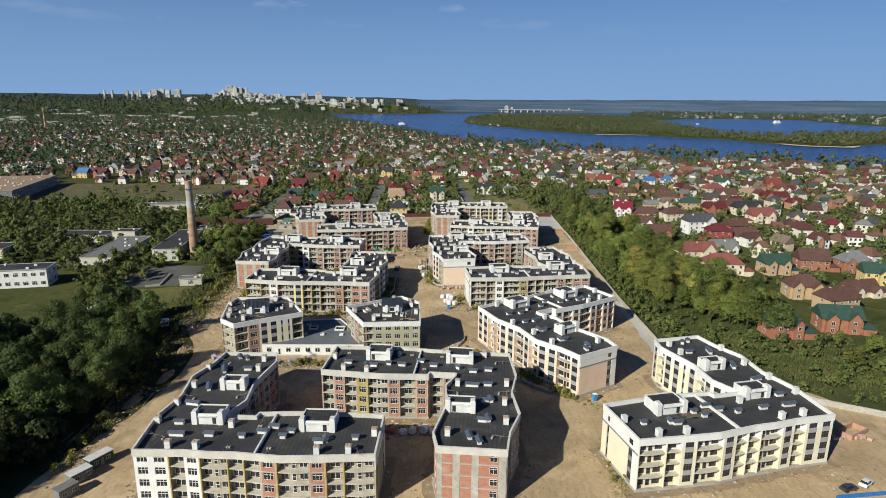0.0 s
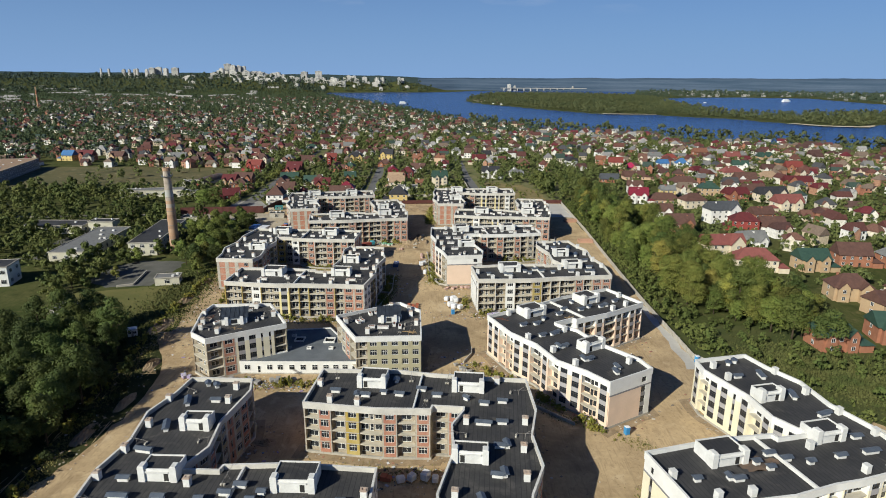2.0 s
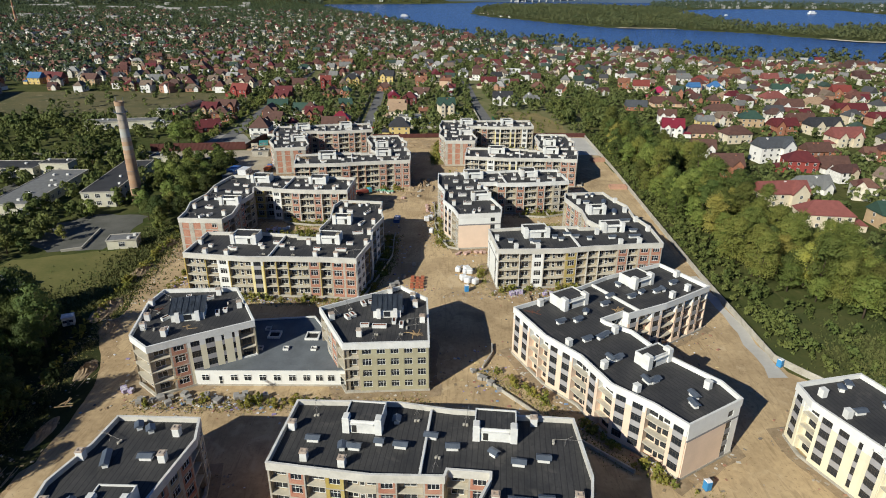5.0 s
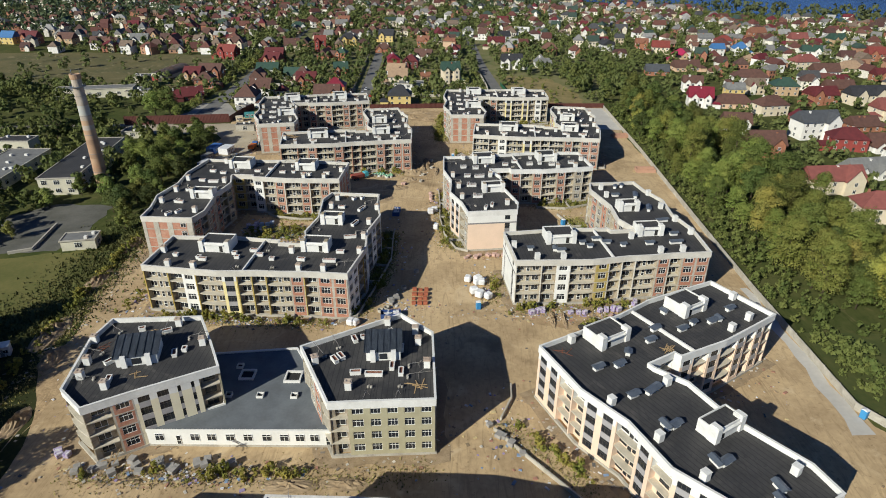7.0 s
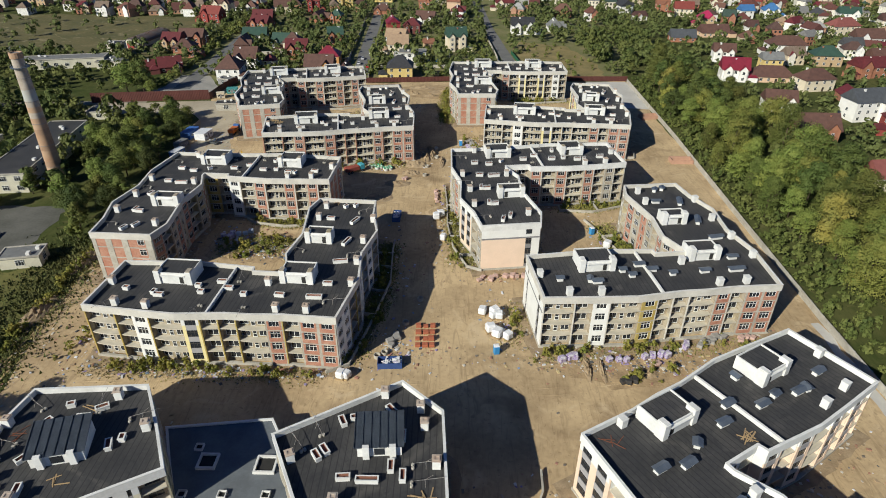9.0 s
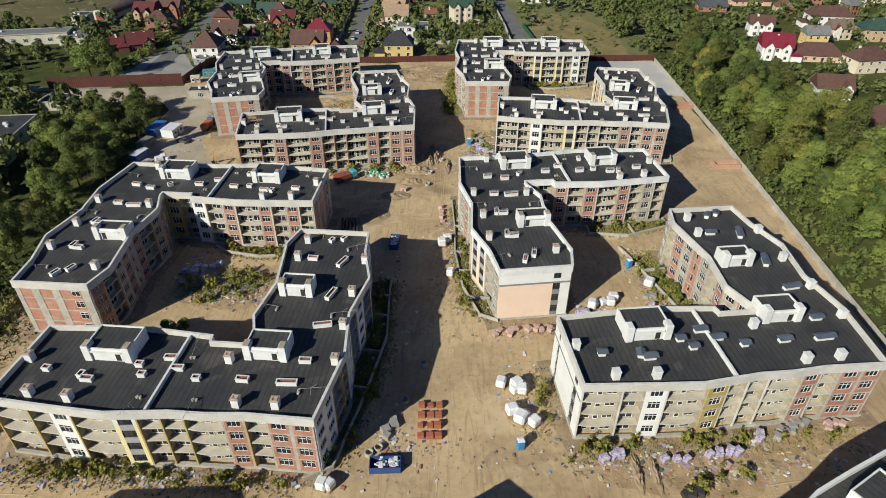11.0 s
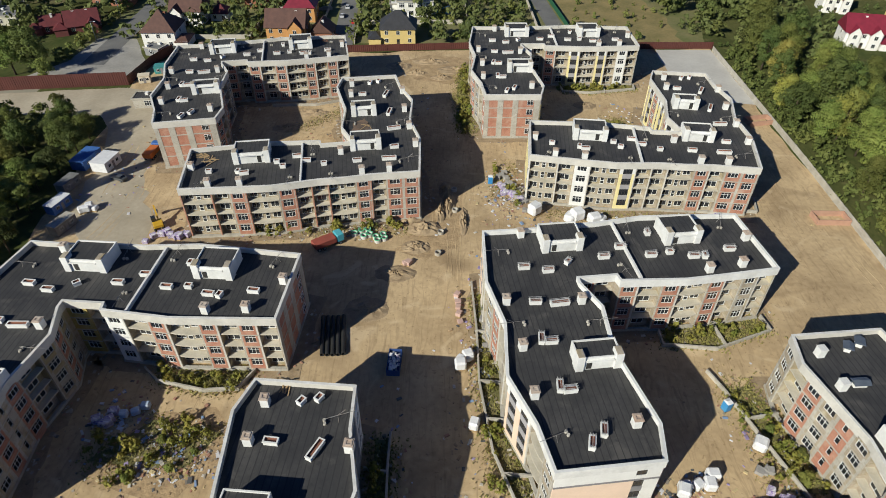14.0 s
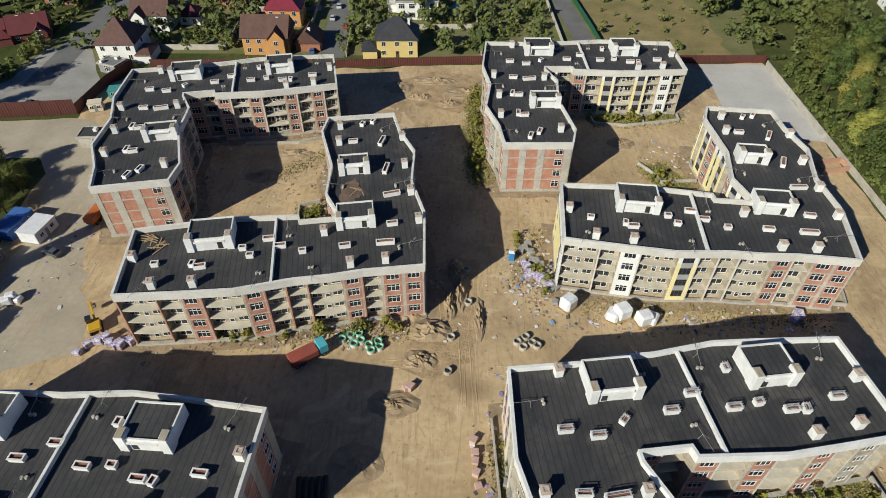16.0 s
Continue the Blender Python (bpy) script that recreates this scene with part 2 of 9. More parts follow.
for leaf in (LEAF_DARK, LEAF_MID, LEAF_YEL, LEAF_FAR):
    leafy(leaf)
ROOFS = {
    "rose": mat("rose_tiles", (0.24, 0.082, 0.070), (0.18, 0.062, 0.054), 0.7, 0.6, 5.0, bump=0.05),
    "slate": mat("slate_tiles", (0.085, 0.09, 0.10), (0.06, 0.064, 0.07), 0.6, 0.6, 5.0, bump=0.05),
    "maroon": mat("maroon_tiles", (0.13, 0.028, 0.030), (0.09, 0.022, 0.024), 0.6, 0.6, 5.0, bump=0.05),
    "brown": mat("brown_tiles", (0.125, 0.065, 0.050), (0.085, 0.045, 0.037), 0.7, 0.6, 5.0, bump=0.05),
    "crimson": mat("crimson_metal_tiles", (0.21, 0.022, 0.040), (0.15, 0.018, 0.032), 0.5, 0.6, 5.0, bump=0.05),
    "magenta": mat("magenta_metal_tiles", (0.38, 0.03, 0.09), (0.30, 0.025, 0.07), 0.5, 0.6, 5.0, bump=0.05),
    "grey": mat("grey_roofing", (0.20, 0.20, 0.195), (0.14, 0.14, 0.138), 0.8, 0.6, 5.0),
    "green": mat("green_metal_roofing", (0.045, 0.085, 0.064), (0.032, 0.064, 0.050), 0.5, 0.6, 5.0, bump=0.04),
    "dark": mat("dark_tiles", (0.045, 0.045, 0.05), (0.032, 0.032, 0.035), 0.6, 0.6, 5.0, bump=0.05),
    "tan": mat("tan_tiles", (0.36, 0.25, 0.16), (0.27, 0.18, 0.12), 0.8, 0.6, 5.0, bump=0.05),
    "red": mat("red_tiles", (0.22, 0.050, 0.04), (0.16, 0.040, 0.033), 0.65, 0.6, 5.0, bump=0.05),
    "blue": mat("blue_metal_roofing", (0.06, 0.17, 0.36), (0.05, 0.13, 0.28), 0.5, 0.6, 5.0),
    "rust": mat("rust_tiles", (0.24, 0.105, 0.066), (0.18, 0.08, 0.05), 0.75, 0.6, 5.0, bump=0.05),
    "white": mat("pale_roofing", (0.62, 0.61, 0.58), (0.5, 0.49, 0.47), 0.7, 0.6, 5.0),
}
WALLS = {
    "cream": mat("house_cream", (0.66, 0.58, 0.44), (0.56, 0.48, 0.36), 0.9, 0.4, 3.0),
    "white": mat("house_white", (0.74, 0.72, 0.68), (0.64, 0.62, 0.58), 0.9, 0.4, 3.0),
    "brick": mat("house_brick", (0.36, 0.16, 0.095), (0.27, 0.115, 0.07), 0.92, 0.5, 4.0, bump=0.03),
    "tan": mat("house_tan", (0.46, 0.33, 0.20), (0.38, 0.26, 0.16), 0.9, 0.4, 3.0),
    "ochre": mat("house_ochre", (0.52, 0.27, 0.10), (0.45, 0.23, 0.085), 0.9, 0.4, 3.0),
    "yellow": mat("house_yellow", (0.62, 0.47, 0.19), (0.54, 0.40, 0.16), 0.9, 0.4, 3.0),
    "red": mat("house_red", (0.28, 0.055, 0.045), (0.22, 0.045, 0.04), 0.85, 0.4, 3.0),
    "maroon": mat("house_maroon", (0.16, 0.05, 0.045), (0.12, 0.04, 0.036), 0.85, 0.4, 3.0),
    "peach": mat("house_peach", (0.62, 0.43, 0.29), (0.54, 0.37, 0.25), 0.9, 0.4, 3.0),
}
FAR_ROOFS = palette("far_roof_colours", [(0.115, 0.044, 0.038), (0.085, 0.050, 0.042), (0.145, 0.075, 0.056), (0.17, 0.165, 0.16), (0.080, 0.042, 0.037), (0.042, 0.066, 0.054), (0.17, 0.125, 0.095), (0.066, 0.066, 0.07),
                                         (0.12, 0.024, 0.030), (0.28, 0.27, 0.26), (0.10, 0.042, 0.036), (0.13, 0.056, 0.044)])
FAR_WALLS = palette("far_wall_colours", [(0.62, 0.56, 0.45), (0.70, 0.68, 0.64), (0.31, 0.14, 0.09), (0.52, 0.43, 0.31), (0.68, 0.66, 0.62), (0.60, 0.54, 0.44), (0.66, 0.62, 0.54), (0.36, 0.20, 0.13)])


# ---- mesh tools ----
def ob_of(name, mesh, parent=None, m=None, label=""):
    ob = new(name, mesh)
    if parent is not None:
        ob.parent = parent
    if m is not None:
        ob.matrix_basis = m
    if label:
        ob["label"] = label
    return ob


def thing(name, m, label, category, group=""):
    e = new(name)
    e.matrix_basis = m
    return tagged(e, label, category, group)


def mesh_of(name, bm, *mats):
    bm.normal_update()
    me = bpy.data.meshes.new(name)
    bm.to_mesh(me)
    bm.free()
    for x in mats:
        me.materials.append(x)
    return me


def part(name, bm, material, parent, label="", m=None):
    return ob_of(name, mesh_of(name, bm, *(material if isinstance(material, (list, tuple)) else [material])), parent, m, label)


def box(bm, x0, x1, y0, y1, z0, z1, mi=0, bevel=0.0, skip=""):
    v = [bm.verts.new(p) for p in ((x0, y0, z0), (x1, y0, z0), (x1, y1, z0), (x0, y1, z0), (x0, y0, z1), (x1, y0, z1), (x1, y1, z1), (x0, y1, z1))]
    fs = []
    for key, idx in (("b", (3, 2, 1, 0)), ("t", (4, 5, 6, 7)), ("f", (0, 1, 5, 4)), ("r", (1, 2, 6, 5)), ("k", (2, 3, 7, 6)), ("l", (3, 0, 4, 7))):
        if key not in skip:
            f = bm.faces.new([v[i] for i in idx])
            f.material_index = mi
            fs.append(f)
    if bevel:
        bmesh.ops.bevel(bm, geom=list({e for f in fs for e in f.edges}), offset=bevel, segments=1, affect="EDGES")
    return fs


def prism(bm, pts, z0, z1, mi=0, top=True, bottom=False, mt=None):
    lo = [bm.verts.new((x, y, z0)) for x, y in pts]
    hi = [bm.verts.new((x, y, z1)) for x, y in pts]
    n = len(pts)
    for i in range(n):
        f = bm.faces.new((lo[i], lo[(i + 1) % n], hi[(i + 1) % n], hi[i]))
        f.material_index = mi
    if top:
        bm.faces.new(hi).material_index = mi if mt is None else mt
    if bottom:
        bm.faces.new(lo[::-1]).material_index = mi


def cyl(bm, x, y, z0, z1, r0, r1=None, n=10, mi=0, caps=True):
    r1 = r0 if r1 is None else r1
    a = [bm.verts.new((x + r0 * math.cos(6.2832 * i / n), y + r0 * math.sin(6.2832 * i / n), z0)) for i in range(n)]
    b = [bm.verts.new((x + r1 * math.cos(6.2832 * i / n), y + r1 * math.sin(6.2832 * i / n), z1)) for i in range(n)]
    for i in range(n):
        f = bm.faces.new((a[i], a[(i + 1) % n], b[(i + 1) % n], b[i]))
        f.material_index = mi
        f.smooth = True
    if caps:
        bm.faces.new(b).material_index = mi
        bm.faces.new(a[::-1]).material_index = mi


def grid(bm, xs, zs, cell, back=None, y0=0.0):
    """A connected wall face over the lines xs and zs, outside towards -y; cell(i, j) gives material and depth of each field; back: depth to which the rim is closed."""
    ds = {(i, j): cell(i, j) for i in range(len(xs) - 1) for j in range(len(zs) - 1)}

    def quad(pts, m):
        bm.faces.new([bm.verts.new(p) for p in pts]).material_index = m
    for (i, j), (m, d) in ds.items():
        a, b, c, e = xs[i], xs[i + 1], zs[j], zs[j + 1]
        quad(((a, y0 + d, c), (b, y0 + d, c), (b, y0 + d, e), (a, y0 + d, e)), m)
        for k, (p, q) in (((i + 1, j), ((b, c), (b, e))), ((i, j + 1), ((b, e), (a, e)))):
            m2, d2 = ds.get(k, (m, back if back is not None else d))
            if abs(d2 - d) > 1e-5:
                quad(((p[0], y0 + d, p[1]), (p[0], y0 + d2, p[1]), (q[0], y0 + d2, q[1]), (q[0], y0 + d, q[1])), m if d < d2 else m2)
        if back is not None and i == 0:
            quad(((a, y0 + d, e), (a, y0 + back, e), (a, y0 + back, c), (a, y0 + d, c)), m)
        if back is not None and j == 0:
            quad(((a, y0 + d, c), (a, y0 + back, c), (b, y0 + back, c), (b, y0 + d, c)), m)
    bmesh.ops.remove_doubles(bm, verts=bm.verts[:], dist=0.0005)
    bmesh.ops.recalc_face_normals(bm, faces=bm.faces[:])


def offset(pts, d):
    """A closed counter-clockwise outline, moved outwards by d."""
    out, n = [], len(pts)
    for i in range(n):
        p, q, r = Vector(pts[i - 1]), Vector(pts[i]), Vector(pts[(i + 1) % n])
        a, b = (q - p).normalized(), (r - q).normalized()
        na, nb = Vector((a.y, -a.x)), Vector((b.y, -b.x))
        m = na + nb
        m = m / max(m.dot(na), 0.35)
        out.append((q.x + m.x * d, q.y + m.y * d))
    return out


def ring(bm, inner, outer, z0, z1, mi=0):
    n = len(inner)
    a = [[bm.verts.new((x, y, z)) for x, y in c] for c, z in ((outer, z0), (outer, z1), (inner, z1), (inner, z0))]
    for k in range(4):
        for i in range(n):
            f = bm.faces.new((a[k][i], a[k][(i + 1) % n], a[(k + 1) % 4][(i + 1) % n], a[(k + 1) % 4][i]))
            f.material_index = mi


def quads(name, v, mats, index=None, smooth=False):
    """A mesh of loose faces from an array of n x corners x 3."""
    v = np.asarray(v, dtype=np.float32)
    n, c = v.shape[:2]
    me = bpy.data.meshes.new(name)
    me.vertices.add(n * c)
    me.vertices.foreach_set("co", v.reshape(-1))
    me.loops.add(n * c)
    me.loops.foreach_set("vertex_index", np.arange(n * c, dtype=np.int32))
    me.polygons.add(n)
    me.polygons.foreach_set("loop_start", np.arange(0, n * c, c, dtype=np.int32))
    if index is not None:
        me.polygons.foreach_set("material_index", np.asarray(index, dtype=np.int32))
    for x in mats:
        me.materials.append(x)
    me.update(calc_edges=True)
    return me


def strip(name, pts, width, z, material, label, thick=0.0):
    """A flat band along a line of points."""
    bm = bmesh.new()
    prev = None
    for i, p in enumerate(pts):
        a, b = Vector(pts[max(i - 1, 0)]), Vector(pts[min(i + 1, len(pts) - 1)])
        d = (b - a).normalized()
        s = Vector((-d.y, d.x)) * width / 2
        q = Vector(p)
        now = (bm.verts.new((*(q + s), z)), bm.verts.new((*(q - s), z)))
        if prev:
            bm.faces.new((prev[0], prev[1], now[1], now[0]))
        prev = now
    ob = part(name, bm, material, None)
    return tagged(ob, label, "road", kind="structure")


def sheet(name, pts, z, material, label, category, wobble=0.0, step=0.0, seed=1):
    """A flat patch of ground, its edge roughened."""
    rng = random.Random(seed)
    line = []
    for i, p in enumerate(pts):
        a, b = Vector(p), Vector(pts[(i + 1) % len(pts)])
        n = max(1, int((b - a).length / step)) if step else 1
        for k in range(n):
            q = a.lerp(b, k / n)
            line.append((q.x + rng.uniform(-wobble, wobble), q.y + rng.uniform(-wobble, wobble), z))
    bm = bmesh.new()
    f = bm.faces.new([bm.verts.new(p) for p in line])
    bmesh.ops.triangulate(bm, faces=[f])
    bm.normal_update()
    bmesh.ops.reverse_faces(bm, faces=[f for f in bm.faces if f.normal.z < 0])
    return tagged(part(name, bm, material, None), label, category, kind="structure")


# ---- ground, river, distance ----
def inside(poly, x, y):
    hit = np.zeros(x.shape, bool)
    for (ax, ay), (bx, by) in zip(poly, poly[1:] + poly[:1]):
        c = ((ay > y) != (by > y)) & (x < (bx - ax) * (y - ay) / (by - ay + 1e-9) + ax)
        hit ^= c
    return hit


def edge_distance(poly, x, y):
    d = np.full(x.shape, 1e9)
    for (ax, ay), (bx, by) in zip(poly, poly[1:] + poly[:1]):
        ux, uy = bx - ax, by - ay
        t = np.clip(((x - ax) * ux + (y - ay) * uy) / (ux * ux + uy * uy), 0, 1)
        d = np.minimum(d, np.hypot(x - ax - t * ux, y - ay - t * uy))
    return d


RIVER = [(-640, 3330), (-380, 2560), (-157, 2016), (-30, 1640), (55, 1347), (120, 1240), (187, 1168), (343, 1023), (433, 951), (508, 896), (599, 828),
         (900, 690), (1800, 500), (3300, 300), (4600, 700), (4600, 4640), (1500, 4640), (460, 4600), (230, 4540), (60, 4150), (-80, 3980), (-330, 3900), (-690, 3720)]
# land in the river: the island with its long spit, and the low far shore behind the second arm
ISLAND = [(78, 2491), (131, 2226), (215, 2058), (281, 1878), (344, 1756), (407, 1640), (530, 1630), (586, 1547), (660, 1490), (693, 1392), (721, 1324), (745, 1258), (817, 1238), (878, 1300), (964, 1347),
          (1400, 1400), (2400, 1480), (2400, 1720), (1228, 1690), (946, 1650), (800, 1640), (758, 1778), (810, 2148), (878, 2514), (946, 2863), (960, 3301), (694, 3573), (274, 3588), (154, 3121), (89, 2693)]
SHORE = [(946, 2863), (1188, 3163), (1507, 3232), (1790, 3113), (1682, 2594), (1651, 2321), (1800, 2150), (2600, 2050), (4580, 2300), (4580, 4620), (1560, 4620), (1230, 4100), (960, 3301)]


def depth(x, y):
    w1 = np.where(inside(RIVER, x, y), edge_distance(RIVER, x, y), -edge_distance(RIVER, x, y))
    for land in (ISLAND, SHORE):
        w1 = np.minimum(w1, np.where(inside(land, x, y), -edge_distance(land, x, y), edge_distance(land, x, y)))
    return w1


def hill(x, y):
    """Height of the wooded city hills beyond the suburb."""
    px = 784 + np.asarray(x) / np.maximum(np.asarray(y), 1.0) * 1079
    ridge = np.interp(px, [-900, 0, 283, 330, 380, 405, 445, 500, 545, 575, 620, 680, 705, 740, 784], [82, 82, 72, 73, 84, 91, 92, 75, 55, 48, 62, 46, 62, 42, 0])
    far = np.clip((np.asarray(y) - 2900) / 1160, 0, 1)
    return ridge * far * far * (3 - 2 * far) * np.clip(-depth(np.asarray(x, dtype=float), np.asarray(y, dtype=float)) / 200, 0, 1)


gx = np.concatenate([np.arange(-4900, -900, 200), np.arange(-900, 2600, 28), np.arange(2600, 4901, 200)]).astype(float)
gy = np.concatenate([np.arange(-600, 700, 60), np.arange(700, 4200, 28), np.arange(4200, 4901, 70)]).astype(float)
X, Y = np.meshgrid(gx, gy)
Z = -np.clip((depth(X, Y) + 4) / 20, 0, 1) * 4.0 + hill(X, np.maximum(Y, 1.0))
nx, ny = len(gx), len(gy)
idx = np.arange(nx * ny).reshape(ny, nx)
faces = np.stack([idx[:-1, :-1], idx[:-1, 1:], idx[1:, 1:], idx[1:, :-1]], -1).reshape(-1, 4)
gm = bpy.data.meshes.new("ground")
gm.from_pydata(np.stack([X, Y, Z], -1).reshape(-1, 3).tolist(), [], faces.tolist())
gm.materials.append(GRASS)
tagged(new("ground", gm), "green meadow and garden ground reaching to the horizon", "ground", kind="structure")

WATER = bpy.data.materials.new("river_water")
WATER.use_nodes = True
wnn, wll = WATER.node_tree.nodes, WATER.node_tree.links
wp = wnn["Principled BSDF"]
wp.inputs["Base Color"].default_value = (0.018, 0.060, 0.20, 1)
wp.inputs["Specular IOR Level"].default_value = 0.10
wp.inputs["Roughness"].default_value, wp.inputs["IOR"].default_value = 0.22, 1.33
wz = wnn.new("ShaderNodeTexNoise")
wz.inputs["Scale"].default_value, wz.inputs["Detail"].default_value = 0.12, 6
wg = wnn.new("ShaderNodeNewGeometry")
wll.new(wg.outputs["Position"], wz.inputs["Vector"])
wb = wnn.new("ShaderNodeBump")
wb.inputs["Strength"].default_value, wb.inputs["Distance"].default_value = 0.9, 1.6
wll.new(wz.outputs["Fac"], wb.inputs["Height"]), wll.new(wb.outputs[0], wp.inputs["Normal"])
bm = bmesh.new()
bm.faces.new([bm.verts.new(p) for p in ((-900, 560, -1.2), (4850, 260, -1.2), (4850, 4700, -1.2), (-900, 4700, -1.2))])
tagged(part("water", bm, WATER, None), "deep blue wide river with small ripples", "river", kind="structure")

# far hills and shore, with blue distance haze painted into both materials
HILL = mat("haze_tinted_hill", (0.040, 0.062, 0.062), (0.060, 0.082, 0.078), 0.95, 0.004, 0.03, spec=0.0)


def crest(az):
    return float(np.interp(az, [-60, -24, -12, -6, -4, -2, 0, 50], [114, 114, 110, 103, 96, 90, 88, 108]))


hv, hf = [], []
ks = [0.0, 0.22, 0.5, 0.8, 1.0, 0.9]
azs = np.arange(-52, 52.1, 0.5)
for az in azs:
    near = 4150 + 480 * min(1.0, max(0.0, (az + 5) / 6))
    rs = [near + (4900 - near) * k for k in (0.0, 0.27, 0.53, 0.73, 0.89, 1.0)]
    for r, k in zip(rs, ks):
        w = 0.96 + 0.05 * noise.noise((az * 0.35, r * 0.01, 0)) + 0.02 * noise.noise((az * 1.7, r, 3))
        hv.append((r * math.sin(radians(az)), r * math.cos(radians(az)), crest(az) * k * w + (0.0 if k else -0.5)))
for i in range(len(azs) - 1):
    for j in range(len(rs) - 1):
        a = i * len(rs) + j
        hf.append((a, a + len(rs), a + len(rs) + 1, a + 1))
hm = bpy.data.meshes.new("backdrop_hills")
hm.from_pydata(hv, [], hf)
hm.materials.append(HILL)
hm.materials.append(mat("haze_tinted_shore", (0.045, 0.075, 0.115), (0.095, 0.130, 0.180), 0.95, 0.003, 0.03, spec=0.0))
sn, sl = MATS["haze_tinted_shore"].node_tree.nodes, MATS["haze_tinted_shore"].node_tree.links
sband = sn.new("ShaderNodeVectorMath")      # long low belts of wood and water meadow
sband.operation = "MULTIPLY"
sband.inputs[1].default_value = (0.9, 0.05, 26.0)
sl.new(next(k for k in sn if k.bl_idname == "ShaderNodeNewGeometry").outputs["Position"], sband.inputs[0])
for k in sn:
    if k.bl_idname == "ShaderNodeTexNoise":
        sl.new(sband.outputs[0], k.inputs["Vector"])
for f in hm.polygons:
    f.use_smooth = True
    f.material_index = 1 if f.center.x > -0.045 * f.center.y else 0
tagged(new("backdrop_hills", hm), "distant wooded hills and far shore, haze tinted into their colours", "hills", kind="structure")

# ---- apartment blocks ----
FLOORS = (0.6, 3.6, 6.6, 9.6)
ROOF_Z, TOP_Z = 12.6, 13.6
FOOT = [(0, 0), (13, -1.0), (20, -1.4), (30, -0.3), (36, -0.3), (42, 0.2), (52.8, 0), (54.6, 14.5), (53.2, 25), (55, 36), (52.5, 45), (51.8, 52.5),
        (36.5, 52.5), (35, 46.8), (37, 33), (35.8, 23), (38.0, 16.8), (38.0, 15.2), (30.5, 15.2), (30.2, 16.8), (18, 17.8), (10, 17.4), (0, 16.8)]
# bays of each run of the outline: kind and width; W a wall bay with a window, L a loggia, N a wall bay with a narrow window, E a plain end wall
FRONT = [("L", 6.5), ("L", 3.8), ("W", 3.5), ("L", 6.8), ("W", 3.6), ("L", 3.6), ("L", 3.6), ("L", 6.0), ("W", 3.4), ("L", 3.4), ("W", 3.8), ("W", 3.6)]
SIDE = [("W", 3.6), ("W", 3.6), ("L", 4.2), ("L", 3.2), ("W", 3.4), ("W", 3.4), ("L", 5.0), ("W", 3.4), ("L", 4.6), ("W", 3.4), ("W", 3.4), ("L", 5.0), ("W", 3.4)]
INNER = [("W", 3.4), ("L", 4.0), ("W", 3.4), ("W", 3.2), ("N", 3.0), ("W", 3.4), ("L", 4.4), ("W", 3.4), ("W", 3.2), ("W", 3.0)]
COURT = [("W", 3.4), ("L", 4.4), ("W", 3.4), ("L", 5.6), ("W", 3.2), ("L", 3.6), ("W", 3.2), ("L", 3.4)]
NOTCH = [("W", 3.6), ("L", 3.6)]


def window_mesh(name, w, h, cols, transom, t=0.06, low=0.0, frame_mat=None):
    """A window as one piece: frame and bars stand before the panes."""
    bm = bmesh.new()
    xs = [-w / 2, -w / 2 + t]
    for i in range(1, cols):
        m = -w / 2 + w * i / cols
        xs += [m - t / 2, m + t / 2]
    xs += [w / 2 - t, w / 2]
    zs = [low, low + t] + ([h * transom - t / 2, h * transom + t / 2] if transom else []) + [h - t, h]
    grid(bm, xs, zs, lambda i, j: (1, 0.0) if i % 2 and j % 2 else (0, -0.05), 0.04)
    return mesh_of(name, bm, frame_mat or FRAME, GLASS)


WIN_WIDE = window_mesh("window", 2.1, 1.75, 3, 0.68)
WIN_MID = window_mesh("window", 1.7, 1.7, 2, 0.7)
WIN_SLIM = window_mesh("window", 0.85, 1.8, 1, 0.7)
BALCONY_DOOR = window_mesh("balcony_door", 0.9, 1.7, 1, 0.2, 0.08, -0.55)
WIN_WIDE_D = window_mesh("window", 2.1, 1.75, 3, 0.68, frame_mat=DARKFRAME)
WIN_MID_D = window_mesh("window", 1.7, 1.7, 2, 0.7, frame_mat=DARKFRAME)
WIN_SLIM_D = window_mesh("window", 0.85, 1.8, 1, 0.7, frame_mat=DARKFRAME)
BALCONY_DOOR_D = window_mesh("balcony_door", 0.9, 1.7, 1, 0.2, 0.08, -0.55, DARKFRAME)
PANELS = {}


